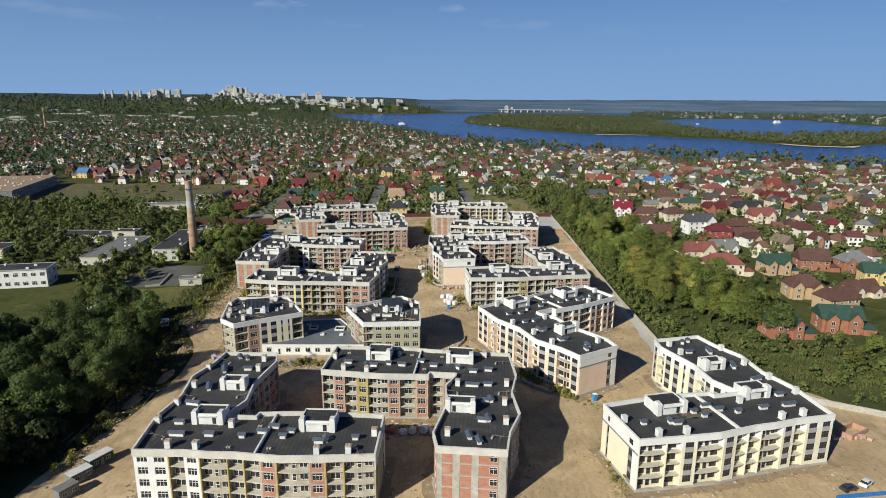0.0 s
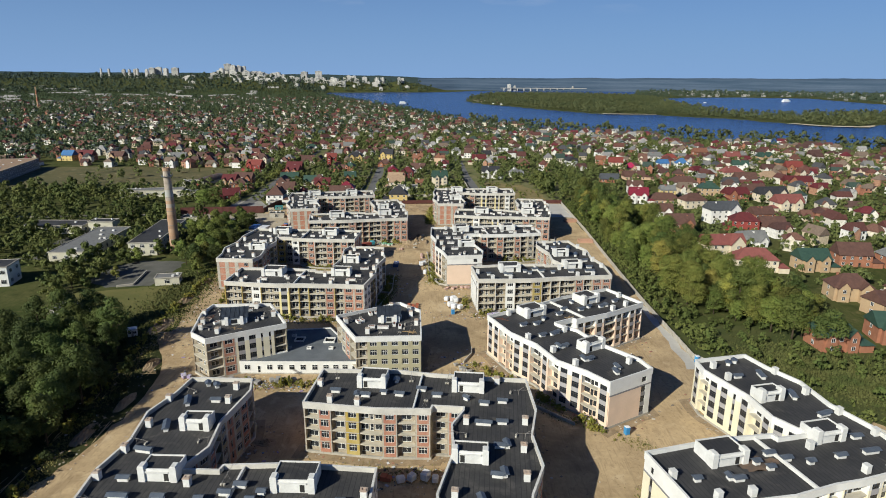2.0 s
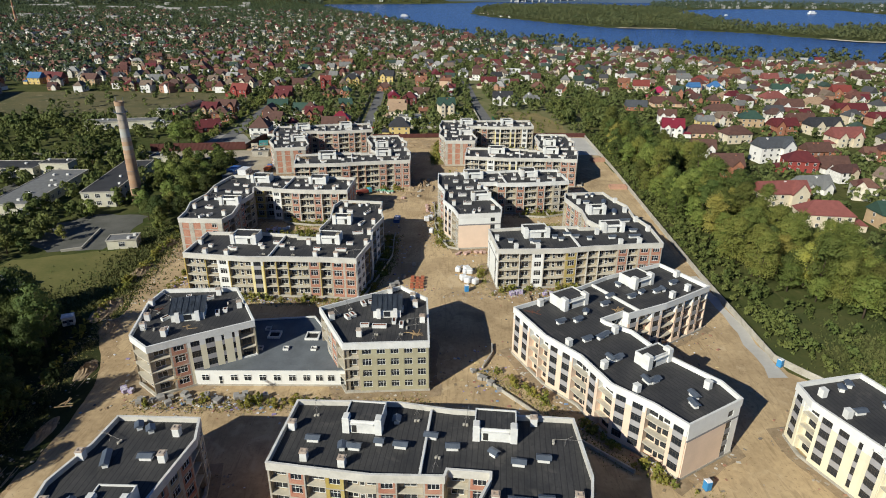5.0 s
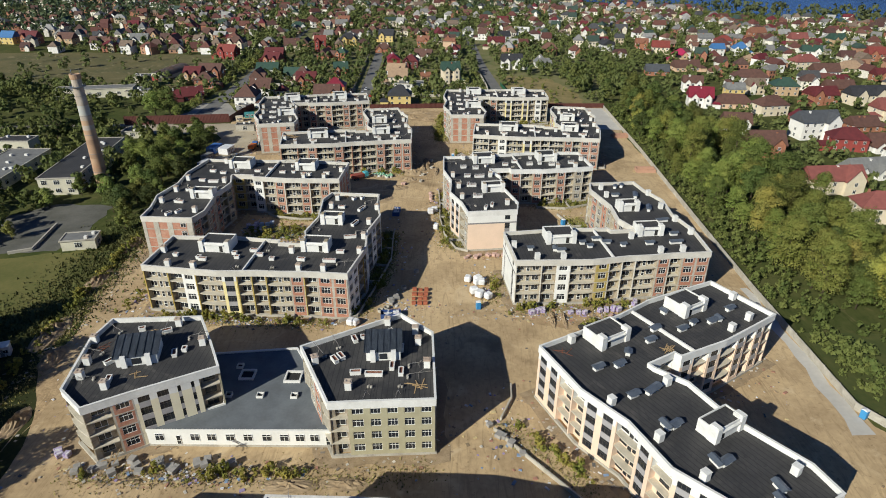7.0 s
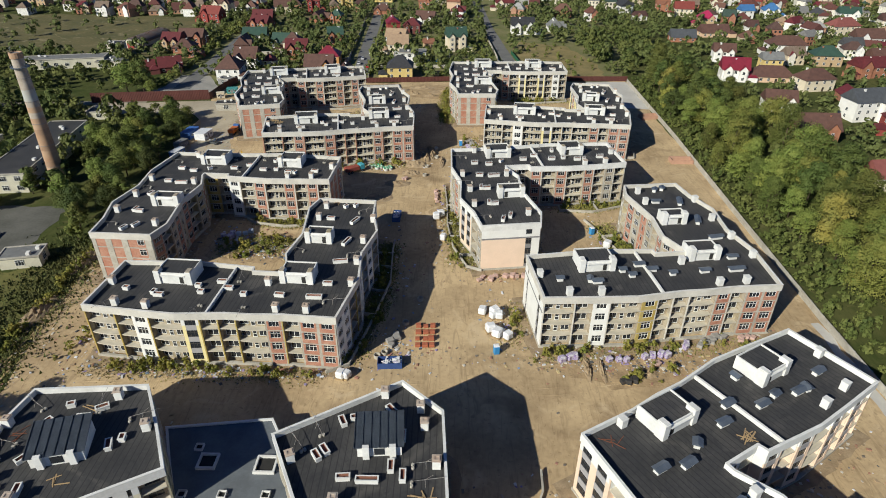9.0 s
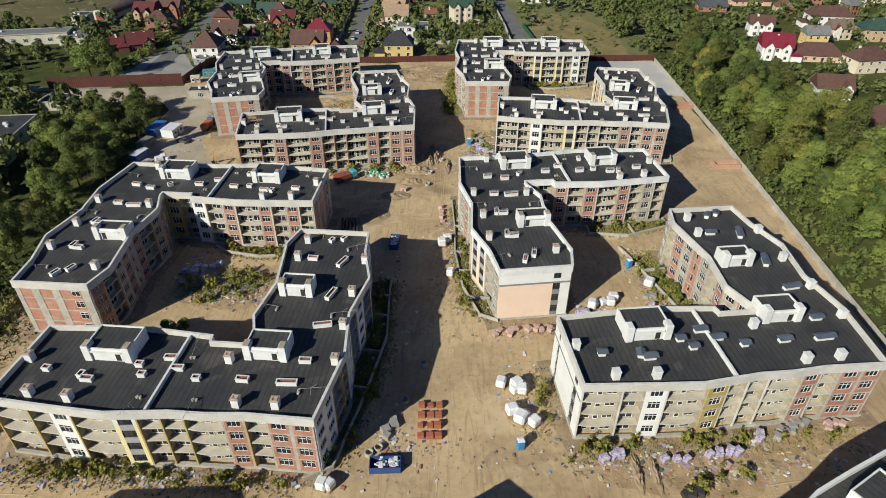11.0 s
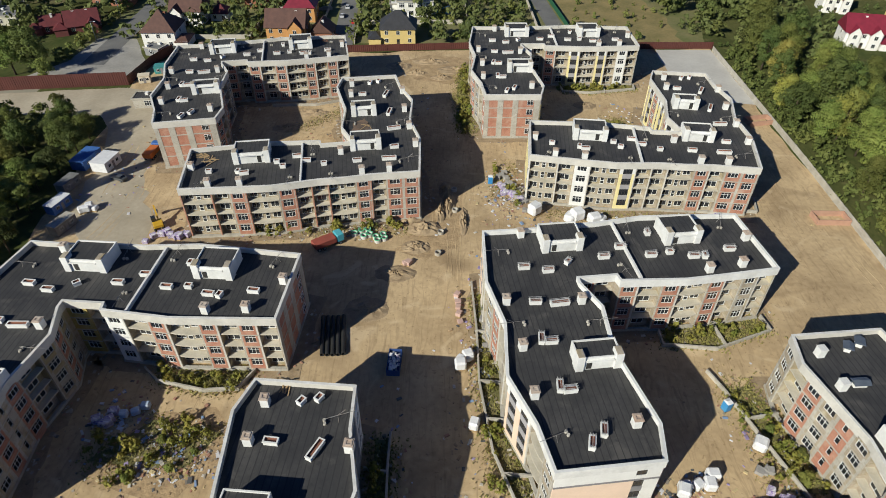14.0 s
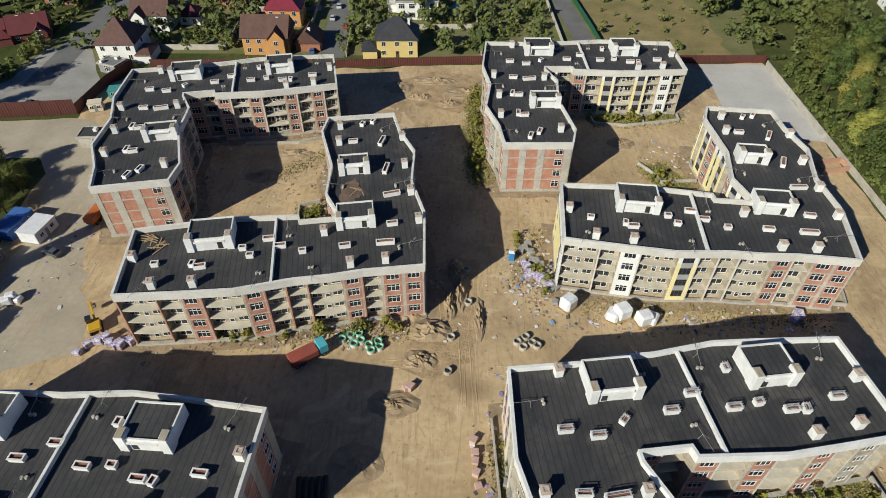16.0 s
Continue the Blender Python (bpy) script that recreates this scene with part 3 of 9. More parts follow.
def panel_mesh(kind, style, glazed=False):
    """A wall bay 3.5 m wide with an opening on each floor; outside is -y, the body's face lies at y = 0."""
    key = (kind, style, glazed)
    if key in PANELS:
        return PANELS[key]
    w = 3.5
    ow, sill, oh = (2.1, 0.95, 1.75) if kind == "W" else (0.85, 0.85, 1.8)
    xs = [0, 0.28, w / 2 - ow / 2, w / 2 + ow / 2, w - 0.28, w]
    low, _, band, side = {"b": (0, 0, 0, 1), "m": (2, 2, 2, 2), "w": (3, 3, 3, 3), "c": (4, 3, 11, 4), "p": (6, 3, 11, 6), "g": (7, 7, 7, 1), "o": (8, 8, 8, 8), "y": (10, 3, 11, 10)}[style]
    raw = style in "bmg"
    zs, kinds = [0.0], []
    for f in FLOORS:
        if raw and f > 1:
            zs += [f - 0.22]
            kinds += ["wall"]
            zs += [f + 0.02]
            kinds += ["slab"]
        zs += [f + sill, f + sill + oh]
        kinds += ["wall", "open"]
    zs.append(12.05)
    kinds.append("wall")

    def cell(i, j):
        if kinds[j] == "open" and i == 2:
            return 9 if glazed else 7, 0.0
        if kinds[j] == "slab":
            return 1, -0.25
        m = side if i in (0, 4) else low
        if i == 2 and kinds[j] == "wall" and 0 < j:
            m = band
        if style in "cpy" and zs[j] > 9.3:
            m = 3
        if m == 7 and style == "g" and (i + j) % 3 == 0:
            m = 1
        return m, -0.2
    bm = bmesh.new()
    grid(bm, xs, zs, cell, 0.0)
    PANELS[key] = mesh_of("facade_panel", bm, BRICK, CONCRETE, MUSTARD, WHITE, CREAM, GREYBAND, PEACH, BLOCK, OLIVE, GLASS, YELLOW, LIGHTBAND)
    return PANELS[key]


SLABS = {}


def slab_mesh(wide):
    if wide not in SLABS:
        bm = bmesh.new()
        n = 6
        front = [(i / n, -0.06 - (0.32 if wide else 0.0) * math.sin(math.pi * i / n) ** 0.7) for i in range(n + 1)]
        prism(bm, [(0, 1.25)] + front + [(1, 1.25)], -0.22, 0.0, bottom=True)
        bm.faces.ensure_lookup_table()
        SLABS[wide] = mesh_of("balcony_slab", bm, mat("slab_concrete", (0.56, 0.51, 0.42), (0.43, 0.39, 0.31), 0.9, 0.5, 3.0))
    return SLABS[wide]


END = {}


def end_mesh(style):
    """A gable end 15.3 m wide: bare frame with brick fillings, or finished render."""
    if style in END:
        return END[style]
    bm = bmesh.new()
    w = 15.3
    bare = style in "bmg"
    if bare:
        xs = [0, 1.0, 3.4, 5.0, 7.6, 9.2, 11.4, 13.6, w]
        zs = [0.0]
        for f in FLOORS:
            zs += [f + 0.14, f + 2.86]
        zs.append(12.05)

        def cell(i, j):
            return (0, -0.13) if i in (1, 3, 5, 6) and j % 2 else (1, -0.2)
    else:
        xs = [0, 2.2, 3.1, 11.6, 13.2, w]
        zs = [0.0]
        for f in FLOORS:
            zs += [f + 0.8, f + 2.7]
        zs = zs[:7] + [9.28, 9.72] + zs[7:] + [12.05]
        fin = {"c": 4, "y": 9, "p": 6, "w": 3, "o": 8}[style]
        opens = [k for k, z in enumerate(zs[:-1]) if any(abs(z - f - 0.8) < 0.01 for f in FLOORS)]

        def cell(i, j):
            if style == "p" and i == 1:
                i = 2
            if j in opens and i in (1, 3):
                return 1, 0.0
            if abs(zs[j] - 9.28) < 0.01:
                return 5, -0.23
            if zs[j] > 9.5 or i == 4:
                return 3, -0.2
            return (5 if i in (1, 3) else fin), -0.2
    grid(bm, xs, zs, cell, 0.0)
    END[style] = mesh_of("gable_panel", bm, BRICK, CONCRETE, MUSTARD, WHITE, CREAM, GREYBAND, PEACH, BLOCK, OLIVE, YELLOW)
    return END[style]


def along(points, widths):
    """Splits a line of points into stretches in the proportion of the widths."""
    pts = [Vector(p) for p in points]
    seg = [(b - a).length for a, b in zip(pts, pts[1:])]
    total, k = sum(seg), sum(widths)

    def at(s):
        for a, b, d in zip(pts, pts[1:], seg):
            if s <= d + 1e-6:
                return a.lerp(b, s / d)
            s -= d
        return pts[-1]
    out, s = [], 0.0
    for w in widths:
        out.append((at(s * total / k), at((s + w) * total / k)))
        s += w
    return out


PIERS = {}


def pier_mesh(style):
    """The front of a party wall between two loggias."""
    if style not in PIERS:
        bm = bmesh.new()
        box(bm, -0.15, 0.15, -0.22, 0.02, 0.0, 12.0, bevel=0.02)
        PIERS[style] = mesh_of("pier", bm, {"m": MUSTARD, "b": BRICK, "c": CREAM, "p": PEACH, "w": WHITE, "g": LIGHTCON}[style])
    return PIERS[style]


STACK, LOW = {}, {}


def vent_meshes():
    for key, sx, sy, h in (("stack", 1.25, 1.25, 1.75), ("slim", 0.8, 0.8, 1.9), ("low", 2.1, 0.95, 0.75), ("long", 3.4, 0.95, 0.75), ("short", 1.3, 0.95, 0.8)):
        bm = bmesh.new()
        box(bm, -sx / 2, sx / 2, -sy / 2, sy / 2, 0, h, 0, bevel=0.03)
        STACK[key] = mesh_of("vent", bm, PARAPET_W, DARK)
        bm = bmesh.new()
        if key in ("stack", "slim"):
            box(bm, -sx / 2 - 0.1, sx / 2 + 0.1, -sy / 2 - 0.1, sy / 2 + 0.1, h + 0.004, h + 0.13, 0, bevel=0.02)
            ring(bm, [(-0.3, -0.3), (0.3, -0.3), (0.3, 0.3), (-0.3, 0.3)], [(-0.5, -0.5), (0.5, -0.5), (0.5, 0.5), (-0.5, 0.5)], h + 0.12, h + 0.24, 0)
            LOW[key, "raw"] = mesh_of("vent_cap", bm, mat("cap_brick", (0.40, 0.29, 0.22), (0.46, 0.40, 0.34), 0.92, 0.6, 4.0), DARK)
            bm = bmesh.new()
            box(bm, -sx / 2 - 0.06, sx / 2 + 0.06, -sy / 2 - 0.06, sy / 2 + 0.06, h + 0.004, h + 0.1, 0, bevel=0.02)
            LOW[key, "done"] = mesh_of("vent_cap", bm, PARAPET_W)
        else:
            bm.free()
            bm = bmesh.new()
            o = [(-sx / 2, -sy / 2), (sx / 2, -sy / 2), (sx / 2, sy / 2), (-sx / 2, sy / 2)]
            lines = [(offset(o, 0), 0), (offset(o, 0), h - 0.12), (offset(o, 0.06), h - 0.1), (offset(o, 0.06), h + 0.06), (offset(o, -0.17), h + 0.06), (offset(o, -0.17), h - 0.25)]
            lv = [[bm.verts.new((px, py, pz)) for px, py in c] for c, pz in lines]
            for k in range(5):
                for j in range(4):
                    bm.faces.new((lv[k][j], lv[k][(j + 1) % 4], lv[k + 1][(j + 1) % 4], lv[k + 1][j])).material_index = 1 if k == 4 else 0
            bm.faces.new(lv[5]).material_index = 1
            LOW[key, "raw"] = mesh_of("roof_vent", bm, PARAPET_W, mat("shaft_inside", (0.30, 0.13, 0.085), (0.15, 0.075, 0.055), 0.9))
            bm = bmesh.new()
            e, y, z = sx / 2 + 0.30, sy / 2 + 0.36, h + 0.16
            a = [bm.verts.new(p) for p in ((-e, -y, z), (e, -y, z), (e, 0, z + 0.42), (-e, 0, z + 0.42), (e, y, z), (-e, y, z))]
            for q in ((0, 1, 2, 3), (3, 2, 4, 5), (0, 3, 5), (1, 4, 2), (0, 5, 4, 1)):
                bm.faces.new([a[i] for i in q])
            LOW[key, "done"] = mesh_of("vent_cap", bm, CAPMETAL)
            bm = bmesh.new()        # bare rails that wait for the cover
            for fy in (-0.42, 0.0, 0.42):
                box(bm, -sx / 2 - 0.12, sx / 2 + 0.12, fy * sy - 0.03, fy * sy + 0.03, h + 0.40, h + 0.46)
                for fx_ in (-0.46, 0.46):
                    box(bm, fx_ * sx - 0.03, fx_ * sx + 0.03, fy * sy - 0.03, fy * sy + 0.03, h + 0.06, h + 0.40)
            for fx_ in (-0.46, 0.46):
                box(bm, fx_ * sx - 0.03, fx_ * sx + 0.03, -0.45 * sy, 0.45 * sy, h + 0.34, h + 0.39)
            LOW[key, "frame"] = mesh_of("cap_frame", bm, mat("galvanised_rail", (0.55, 0.55, 0.54), (0.40, 0.38, 0.36), 0.5, 1.5, 6.0, metal=0.2))


vent_meshes()


def stairhead(parent, x0, x1, y0, y1, face, style, z=ROOF_Z):
    """A white lift and stair house on the roof with pillar-like vent shafts at its corners; face: side of the door, -1 front, 1 back."""
    h = 2.5
    bm = bmesh.new()
    o = [(x0, y0), (x1, y0), (x1, y1), (x0, y1)]
    i = offset(o, -0.22)
    lv = [[bm.verts.new((px, py, pz)) for px, py in c] for c, pz in ((o, z), (o, z + h + 0.28), (i, z + h + 0.28), (i, z + h))]
    for k in range(3):
        for j in range(4):
            bm.faces.new((lv[k][j], lv[k][(j + 1) % 4], lv[k + 1][(j + 1) % 4], lv[k + 1][j]))
    bm.faces.new(lv[3]).material_index = 1
    house = part("stair_house", bm, [PARAPET_W, BITUMEN], parent, "white rendered stair house with a black felt roof")
    yf = y0 if face < 0 else y1
    for x in (x0 + 0.45, x1 - 0.45):
        bm = bmesh.new()
        ya, yb = (yf - 0.35, yf + 1.5) if face < 0 else (yf - 1.5, yf + 0.35)
        box(bm, x - 0.65, x + 0.65, ya, yb, z, z + h + 0.75, 0, bevel=0.03)
        part("vent_shaft", bm, PARAPET_W, house)
        bm = bmesh.new()
        box(bm, x - 0.5, x + 0.5, ya + 0.12, yb - 0.12, z + h + 0.752, z + h + 0.92)
        part("shaft_cap", bm, BLOCK if style == "raw" else PARAPET_W, house)
    bm = bmesh.new()
    xm = x0 + (x1 - x0) * 0.72
    box(bm, xm - 0.45, xm + 0.45, yf - 0.02, yf + 0.02, z + 0.15, z + 2.0)
    part("roof_door", bm, DARK, house)
    bm = bmesh.new()
    box(bm, x0 + 1.3, x1 - 1.3, yf + (-0.45 if face < 0 else 0.0), yf + (0.0 if face < 0 else 0.45), z + 2.1, z + 2.28)
    part("canopy", bm, PARAPET_W, house)
    return house


DAVIT = mat("davit_steel", (0.34, 0.34, 0.33), (0.22, 0.18, 0.15), 0.6, 2.0, 8.0, metal=0.3)
ROOF_F = dict(stairs=[(10.7, 18.7, 10.2, 16.2, -1), (37.8, 44.9, 12.6, 17.4, -1), (38.6, 44.8, 30.2, 34.0, -1)],
              stack=[(39.1, 48.9), (38.7, 42.3), (53.0, 42.4), (52.5, 31.5), (52.8, 21.9), (53.4, 12.9), (46.2, 2.6), (39.9, 2.4), (35.3, 11.7), (12.8, 1.3), (5.9, 1.8), (1.2, 9.2)],
              low=[(41.8, 42.6, "low", 0), (44.3, 49.6, "short", 60), (46.8, 50.4, "short", 60), (48.3, 41.8, "long", 70), (48.4, 31, "long", 70), (48.9, 22, "long", 10),
                   (48.2, 12.7, "low", 0), (46.5, 7.5, "long", 0), (39, 7.6, "low", 0), (31.3, 7.2, "short", 0), (25.0, 11.5, "low", 0), (21.9, 7.3, "short", 0), (20.4, 9.5, "short", 0),
                   (5.3, 7.3, "short", 0), (13.3, 5.6, "low", 0), (11.9, 6.4, "short", 80), (27.2, 9.2, "low", 0)])
ROOF_B = dict(stairs=[(34.6, 42.2, 0.9, 6.6, 1), (10.8, 17.7, 1.0, 6.9, 1), (36.9, 44.0, 31.6, 35.4, 1)],
              stack=[(52.0, 19.5), (51.4, 30.1), (51.7, 39.6), (38.8, 20.7), (38.2, 46.1), (45.5, 1.2), (12.6, 15.3), (5.7, 14.5), (1.2, 7)],
              low=[(46.9, 10.7, "low", 0), (42.6, 12.1, "low", 0), (38.3, 10.2, "short", 40), (46.9, 20, "low", 0), (42.7, 20.8, "long", 5), (46.4, 29.3, "low", 0), (47.9, 28.6, "low", 80),
                   (46.0, 39.2, "low", 0), (47.4, 38.4, "low", 80), (43.2, 46.7, "low", 70), (45.5, 48.5, "low", 70), (31, 9.4, "low", 0), (21.8, 9.9, "low", 0), (17.9, 9.5, "short", 0),
                   (13.7, 11.1, "low", 0), (11.6, 11.3, "short", 80), (5.9, 9.8, "low", 0), (26.9, 6.9, "low", 0), (20, 3.2, "short", 90)])


def wall_run(b, M, pts, spec, colours, loggia, outline):
    """Panels, windows and balconies along one run of the outline; adds the run's corners to the body's outline."""
    ci = 0
    done = loggia in ("c", "p") or colours[0] in "cp"
    mid_win, door = (WIN_MID_D, BALCONY_DOOR_D) if done else (WIN_MID, BALCONY_DOOR)
    stretch = along(pts, [w for _, w in spec])
    for (kind, _), (p, q) in zip(spec, stretch):
        u = (q - p).normalized()
        inn = Vector((-u.y, u.x))
        w = (q - p).length
        ang = math.atan2(u.y, u.x)
        out_w = M.to_3x3() @ Vector((-inn.x, -inn.y, 0))
        mid = M @ Vector(((p.x + q.x) / 2, (p.y + q.y) / 2, 0))
        seen = out_w.y < -0.3 or (out_w.y < 0.4 and out_w.x * (mid.x + 8) < 0)
        if kind == "L":
            d = inn * 1.25
            e = u * 0.14
            outline += [p, p + e, p + e + d, q - e + d, q - e, q]
            base = Matrix.Translation((p.x, p.y, 0)) @ Matrix.Rotation(ang, 4, "Z")
            for f in FLOORS[1:] if seen else FLOORS[2:3]:
                ob_of("balcony_slab", slab_mesh(w > 5), b, base @ Matrix.Translation((0.1, 0, f)) @ Matrix.Diagonal((w - 0.2, 1, 1, 1)))
            if seen and loggia:
                ob_of("pier", pier_mesh(loggia), b, base)
            if seen:
                for f in FLOORS:
                    z = f + 0.65
                    if w > 5:
                        for x, me in ((0.2, mid_win), (0.8, mid_win)):
                            ob_of("window", me, b, base @ Matrix.Translation((w * x, 1.19, z - 0.25)) @ Matrix.Diagonal((1.05, 1, 1.2, 1)))
                    else:
                        ob_of("window", mid_win, b, base @ Matrix.Translation((w * 0.5, 1.19, z - 0.25)) @ Matrix.Diagonal((1.3, 1, 1.2, 1)))
                    if w > 5:
                        ob_of("balcony_door", door, b, base @ Matrix.Translation((w * 0.5, 1.19, z)))
        elif kind == "E":
            outline += [p]
            base = Matrix.Translation((p.x, p.y, 0)) @ Matrix.Rotation(ang, 4, "Z")
            style = colours[0]
            ob_of("gable_panel", end_mesh(style), b, base @ Matrix.Diagonal((w / 15.3, 1, 1, 1)))
            for f in FLOORS:
                if style in "bmg":
                    ob_of("window", WIN_MID, b, base @ Matrix.Translation((12.5 * w / 15.3, -0.16, f + 0.9)))
                else:
                    ob_of("window", WIN_MID_D, b, base @ Matrix.Translation((12.4 * w / 15.3, -0.05, f + 0.9)))
                    if style != "p":
                        ob_of("window", WIN_SLIM_D, b, base @ Matrix.Translation((2.65 * w / 15.3, -0.05, f + 0.85)))
        else:
            c = colours[ci % len(colours)]
            ci += 1
            outline += [p]
            base = Matrix.Translation((p.x, p.y, 0)) @ Matrix.Rotation(ang, 4, "Z")
            ob_of("facade_panel", panel_mesh(kind, c, not seen), b, base @ Matrix.Diagonal((w / 3.5, 1, 1, 1)))
            dark = c in "cpy"
            wm, sill = (WIN_WIDE_D if dark else WIN_WIDE, 0.95) if kind == "W" else (WIN_SLIM_D if dark else WIN_SLIM, 0.85)
            for f in FLOORS if seen else ():
                ob_of("window", wm, b, base @ Matrix.Translation((w / 2, -0.05, f + sill)) @ Matrix.Diagonal((w / 3.5, 1, 1, 1)))


def davit(b, m):
    """A hoist arm of thin pipes for a work cradle, held down by two weights."""
    bm = bmesh.new()
    for a, c, r in (((-1.6, 0, 0.9), (3.2, 0, 1.35), 0.035), ((0.4, -0.5, 0), (0.4, 0, 1.08), 0.03), ((0.4, 0.5, 0), (0.4, 0, 1.08), 0.03), ((-1.6, 0, 0.3), (-1.6, 0, 0.92), 0.035), ((0.4, 0, 1.08), (1.6, 0, 2.0), 0.025)):
        a, c = Vector(a), Vector(c)
        q = (c - a).to_track_quat("Z", "Y").to_matrix().to_4x4()
        bmesh.ops.create_cone(bm, cap_ends=True, segments=5, radius1=r, radius2=r, depth=(c - a).length, matrix=Matrix.Translation((a + c) / 2) @ q)
    for wy in (-0.3, 0.3):
        cyl(bm, -1.6, wy, 0, 0.42, 0.27, 0.24, 9, 1)
    part("cradle_davit", bm, [DAVIT, CONCRETE], b, "steel cradle hoist arm with a concrete weight", m)


def roofing(b, foot, kit, flip, style, parapet, cap):
    rails = style == "railed"
    style = "raw" if rails else style
    bm = bmesh.new()
    prism(bm, offset(foot, 0.1), 12.05, ROOF_Z, 0, True, True, 1)
    part("roof_slab", bm, [CONCRETE, BITUMEN], b, "flat roof covered with black bitumen felt")
    bm = bmesh.new()
    ring(bm, offset(foot, -0.12), offset(foot, 0.26), 11.95, TOP_Z)
    part("parapet", bm, parapet, b)
    bm = bmesh.new()
    ring(bm, offset(foot, -0.16), offset(foot, 0.30), TOP_Z + 0.004, TOP_Z + 0.06)
    part("coping", bm, cap, b)
    if not kit:
        return
    fx = (lambda x: -x) if flip else (lambda x: x)
    for x0, x1, y0, y1, face in kit["stairs"]:
        a, c = sorted((fx(x0), fx(x1)))
        stairhead(b, a, c, y0, y1, face, style)
    for x, y in kit["stack"]:
        s = ob_of("roof_chimney", STACK["stack"], b, pose(fx(x), y, ROOF_Z, 0, 0, random.uniform(-4, 4)))
        ob_of("vent_cap", LOW["stack", "raw" if style == "capped" else style], s)
    for x, y, key, turn in kit["low"]:
        s = ob_of("roof_vent", LOW[key, "raw"] if style == "raw" else STACK[key], b, pose(fx(x), y, ROOF_Z, 0, 0, (-turn if flip else turn) + random.uniform(-4, 4)))
        if style != "raw":
            ob_of("vent_cap", LOW[key, "done"], s)
        elif rails:
            ob_of("cap_frame", LOW[key, "frame"], s)
    if style != "done":
        for x, y, turn in ((4, 1.5, 250), (23.5, 1.0, 262), (33, 1.2, 275), (50.5, 6, 5), (51.5, 25, 8), (50, 47, 20), (28.5, 13.5, 95), (37.5, 26, 175)):
            davit(b, pose(fx(x), y, ROOF_Z, 0, 0, (180 - turn) if flip else turn))
    bm = bmesh.new()
    x = sorted((fx(25.9), fx(26.35)))
    box(bm, x[0], x[1], -0.5, 16.9, ROOF_Z - 0.1, ROOF_Z + 0.75, bevel=0.03)
    part("fire_wall", bm, PARAPET_W, b, "low white dividing wall across the roof")


def block(x, y, turn, mirror, kit, style, colours, parapet, label, caps=None):
    """One L-shaped block of four storeys. colours: for front, side, wing end, inner, court and left end."""
    M = pose(x, y, 0, 0, 0, turn)
    b = thing("apartment_block", M, label, "building", "apartment blocks of the estate")
    foot = [(-px, py) for px, py in FOOT][::-1] if mirror else list(FOOT)
    runs = [(0, 6, FRONT), (6, 11, SIDE), (11, 12, [("E", 15.3)]), (12, 16, INNER), (16, 17, None), (17, 18, NOTCH), (18, 19, None), (19, 22, COURT), (22, 23, [("E", 15.3)])]
    outline = []
    if mirror:
        runs = [(22 - j, 22 - i, s[::-1] if s else s) for i, j, s in runs[:-1]][::-1] + [(22, 23, runs[-1][2])]
        # the mirrored list starts at the old last corner
        names = ["court", None, "notch", None, "inner", "end", "side", "front", "left"]
    else:
        names = ["front", "side", "end", "inner", None, "notch", None, "court", "left"]
    n = len(foot)
    for (i, j, spec), nm in zip(runs, names):
        pts = [foot[k % n] for k in range(i, j + 1)]
        if spec is None:
            outline.append(Vector(pts[0]))
            continue
        col = colours.get(nm, colours["front"])
        wall_run(b, M, pts, spec, col[::-1] if mirror else col, colours.get("pier", "g") if nm == "front" or not mirror and nm in ("side", "court") else "", outline)
    bm = bmesh.new()
    line = [(p.x, p.y) for p in outline]
    clean = [p for k, p in enumerate(line) if (Vector(p) - Vector(line[k - 1])).length > 0.02]
    prism(bm, clean, 0.0, 9.3, 0, False)
    prism(bm, clean, 9.3, 12.05, 1, False)
    part("wall", bm, [BLOCK, BLOCK] if style == "raw" else [colours["body"], WHITE], b)
    bm = bmesh.new()
    ring(bm, offset(foot, -0.3), offset(foot, 0.3), -0.2, 0.62)
    part("plinth", bm, CONCRETE, b)
    roofing(b, foot, kit, mirror, caps or style, parapet, PARAPET_W if style != "raw" or parapet == PARAPET_W else COPING)
    return b


RAW = "unfinished four-storey apartment block, brick and concrete, black flat roof"
block(-83.5, 247.3, -3.7, False, ROOF_F, "raw", dict(pier="m", front="wybbb", side="w", end="b", inner="gb", court="bg", left="b", notch="g"), LIGHTCON, RAW)
block(-73.6, 348.4, 9.3, False, ROOF_F, "raw", dict(pier="b", front="bbbbb", side="bgb", end="b", inner="bg", court="bg", left="b", notch="g"), LIGHTCON, RAW)
block(12.2, 251.8, 6.5, False, ROOF_F, "raw", dict(front="wmbbb", side="gb", end="g", inner="gb", court="bg", left="w", notch="g"), LIGHTCON, "unfinished four-storey apartment block, white gable, bare brick bays", "done")
block(4.6, 364.7, -5.1, False, ROOF_F, "raw", dict(front="wybbb", side="gb", end="w", inner="yyb", court="bg", left="y", notch="g"), LIGHTCON, "unfinished four-storey apartment block, partly rendered in yellow and white")
block(44.9, 123.8, 13.2, False, ROOF_F, "done", dict(pier="c", front="ccccc", side="c", end="c", inner="c", court="c", left="c", notch="c", body=CREAM), WHITE,
      "nearly finished four-storey apartment block, cream and white render")
block(-14.5, 117.2, -1.3, True, ROOF_F, "raw", dict(pier="m", front="bbwww", side="gb", end="b", inner="gb", court="bg", left="o", notch="g"), LIGHTCON, RAW, "capped")
block(44.7, 341.8, 187.6, False, ROOF_B, "raw", dict(front="b", side="ppgbg", end="p", inner="b", court="bbbg", left="b", notch="b"), PARAPET_W, "unfinished four-storey apartment block with one peach rendered gable", "railed")
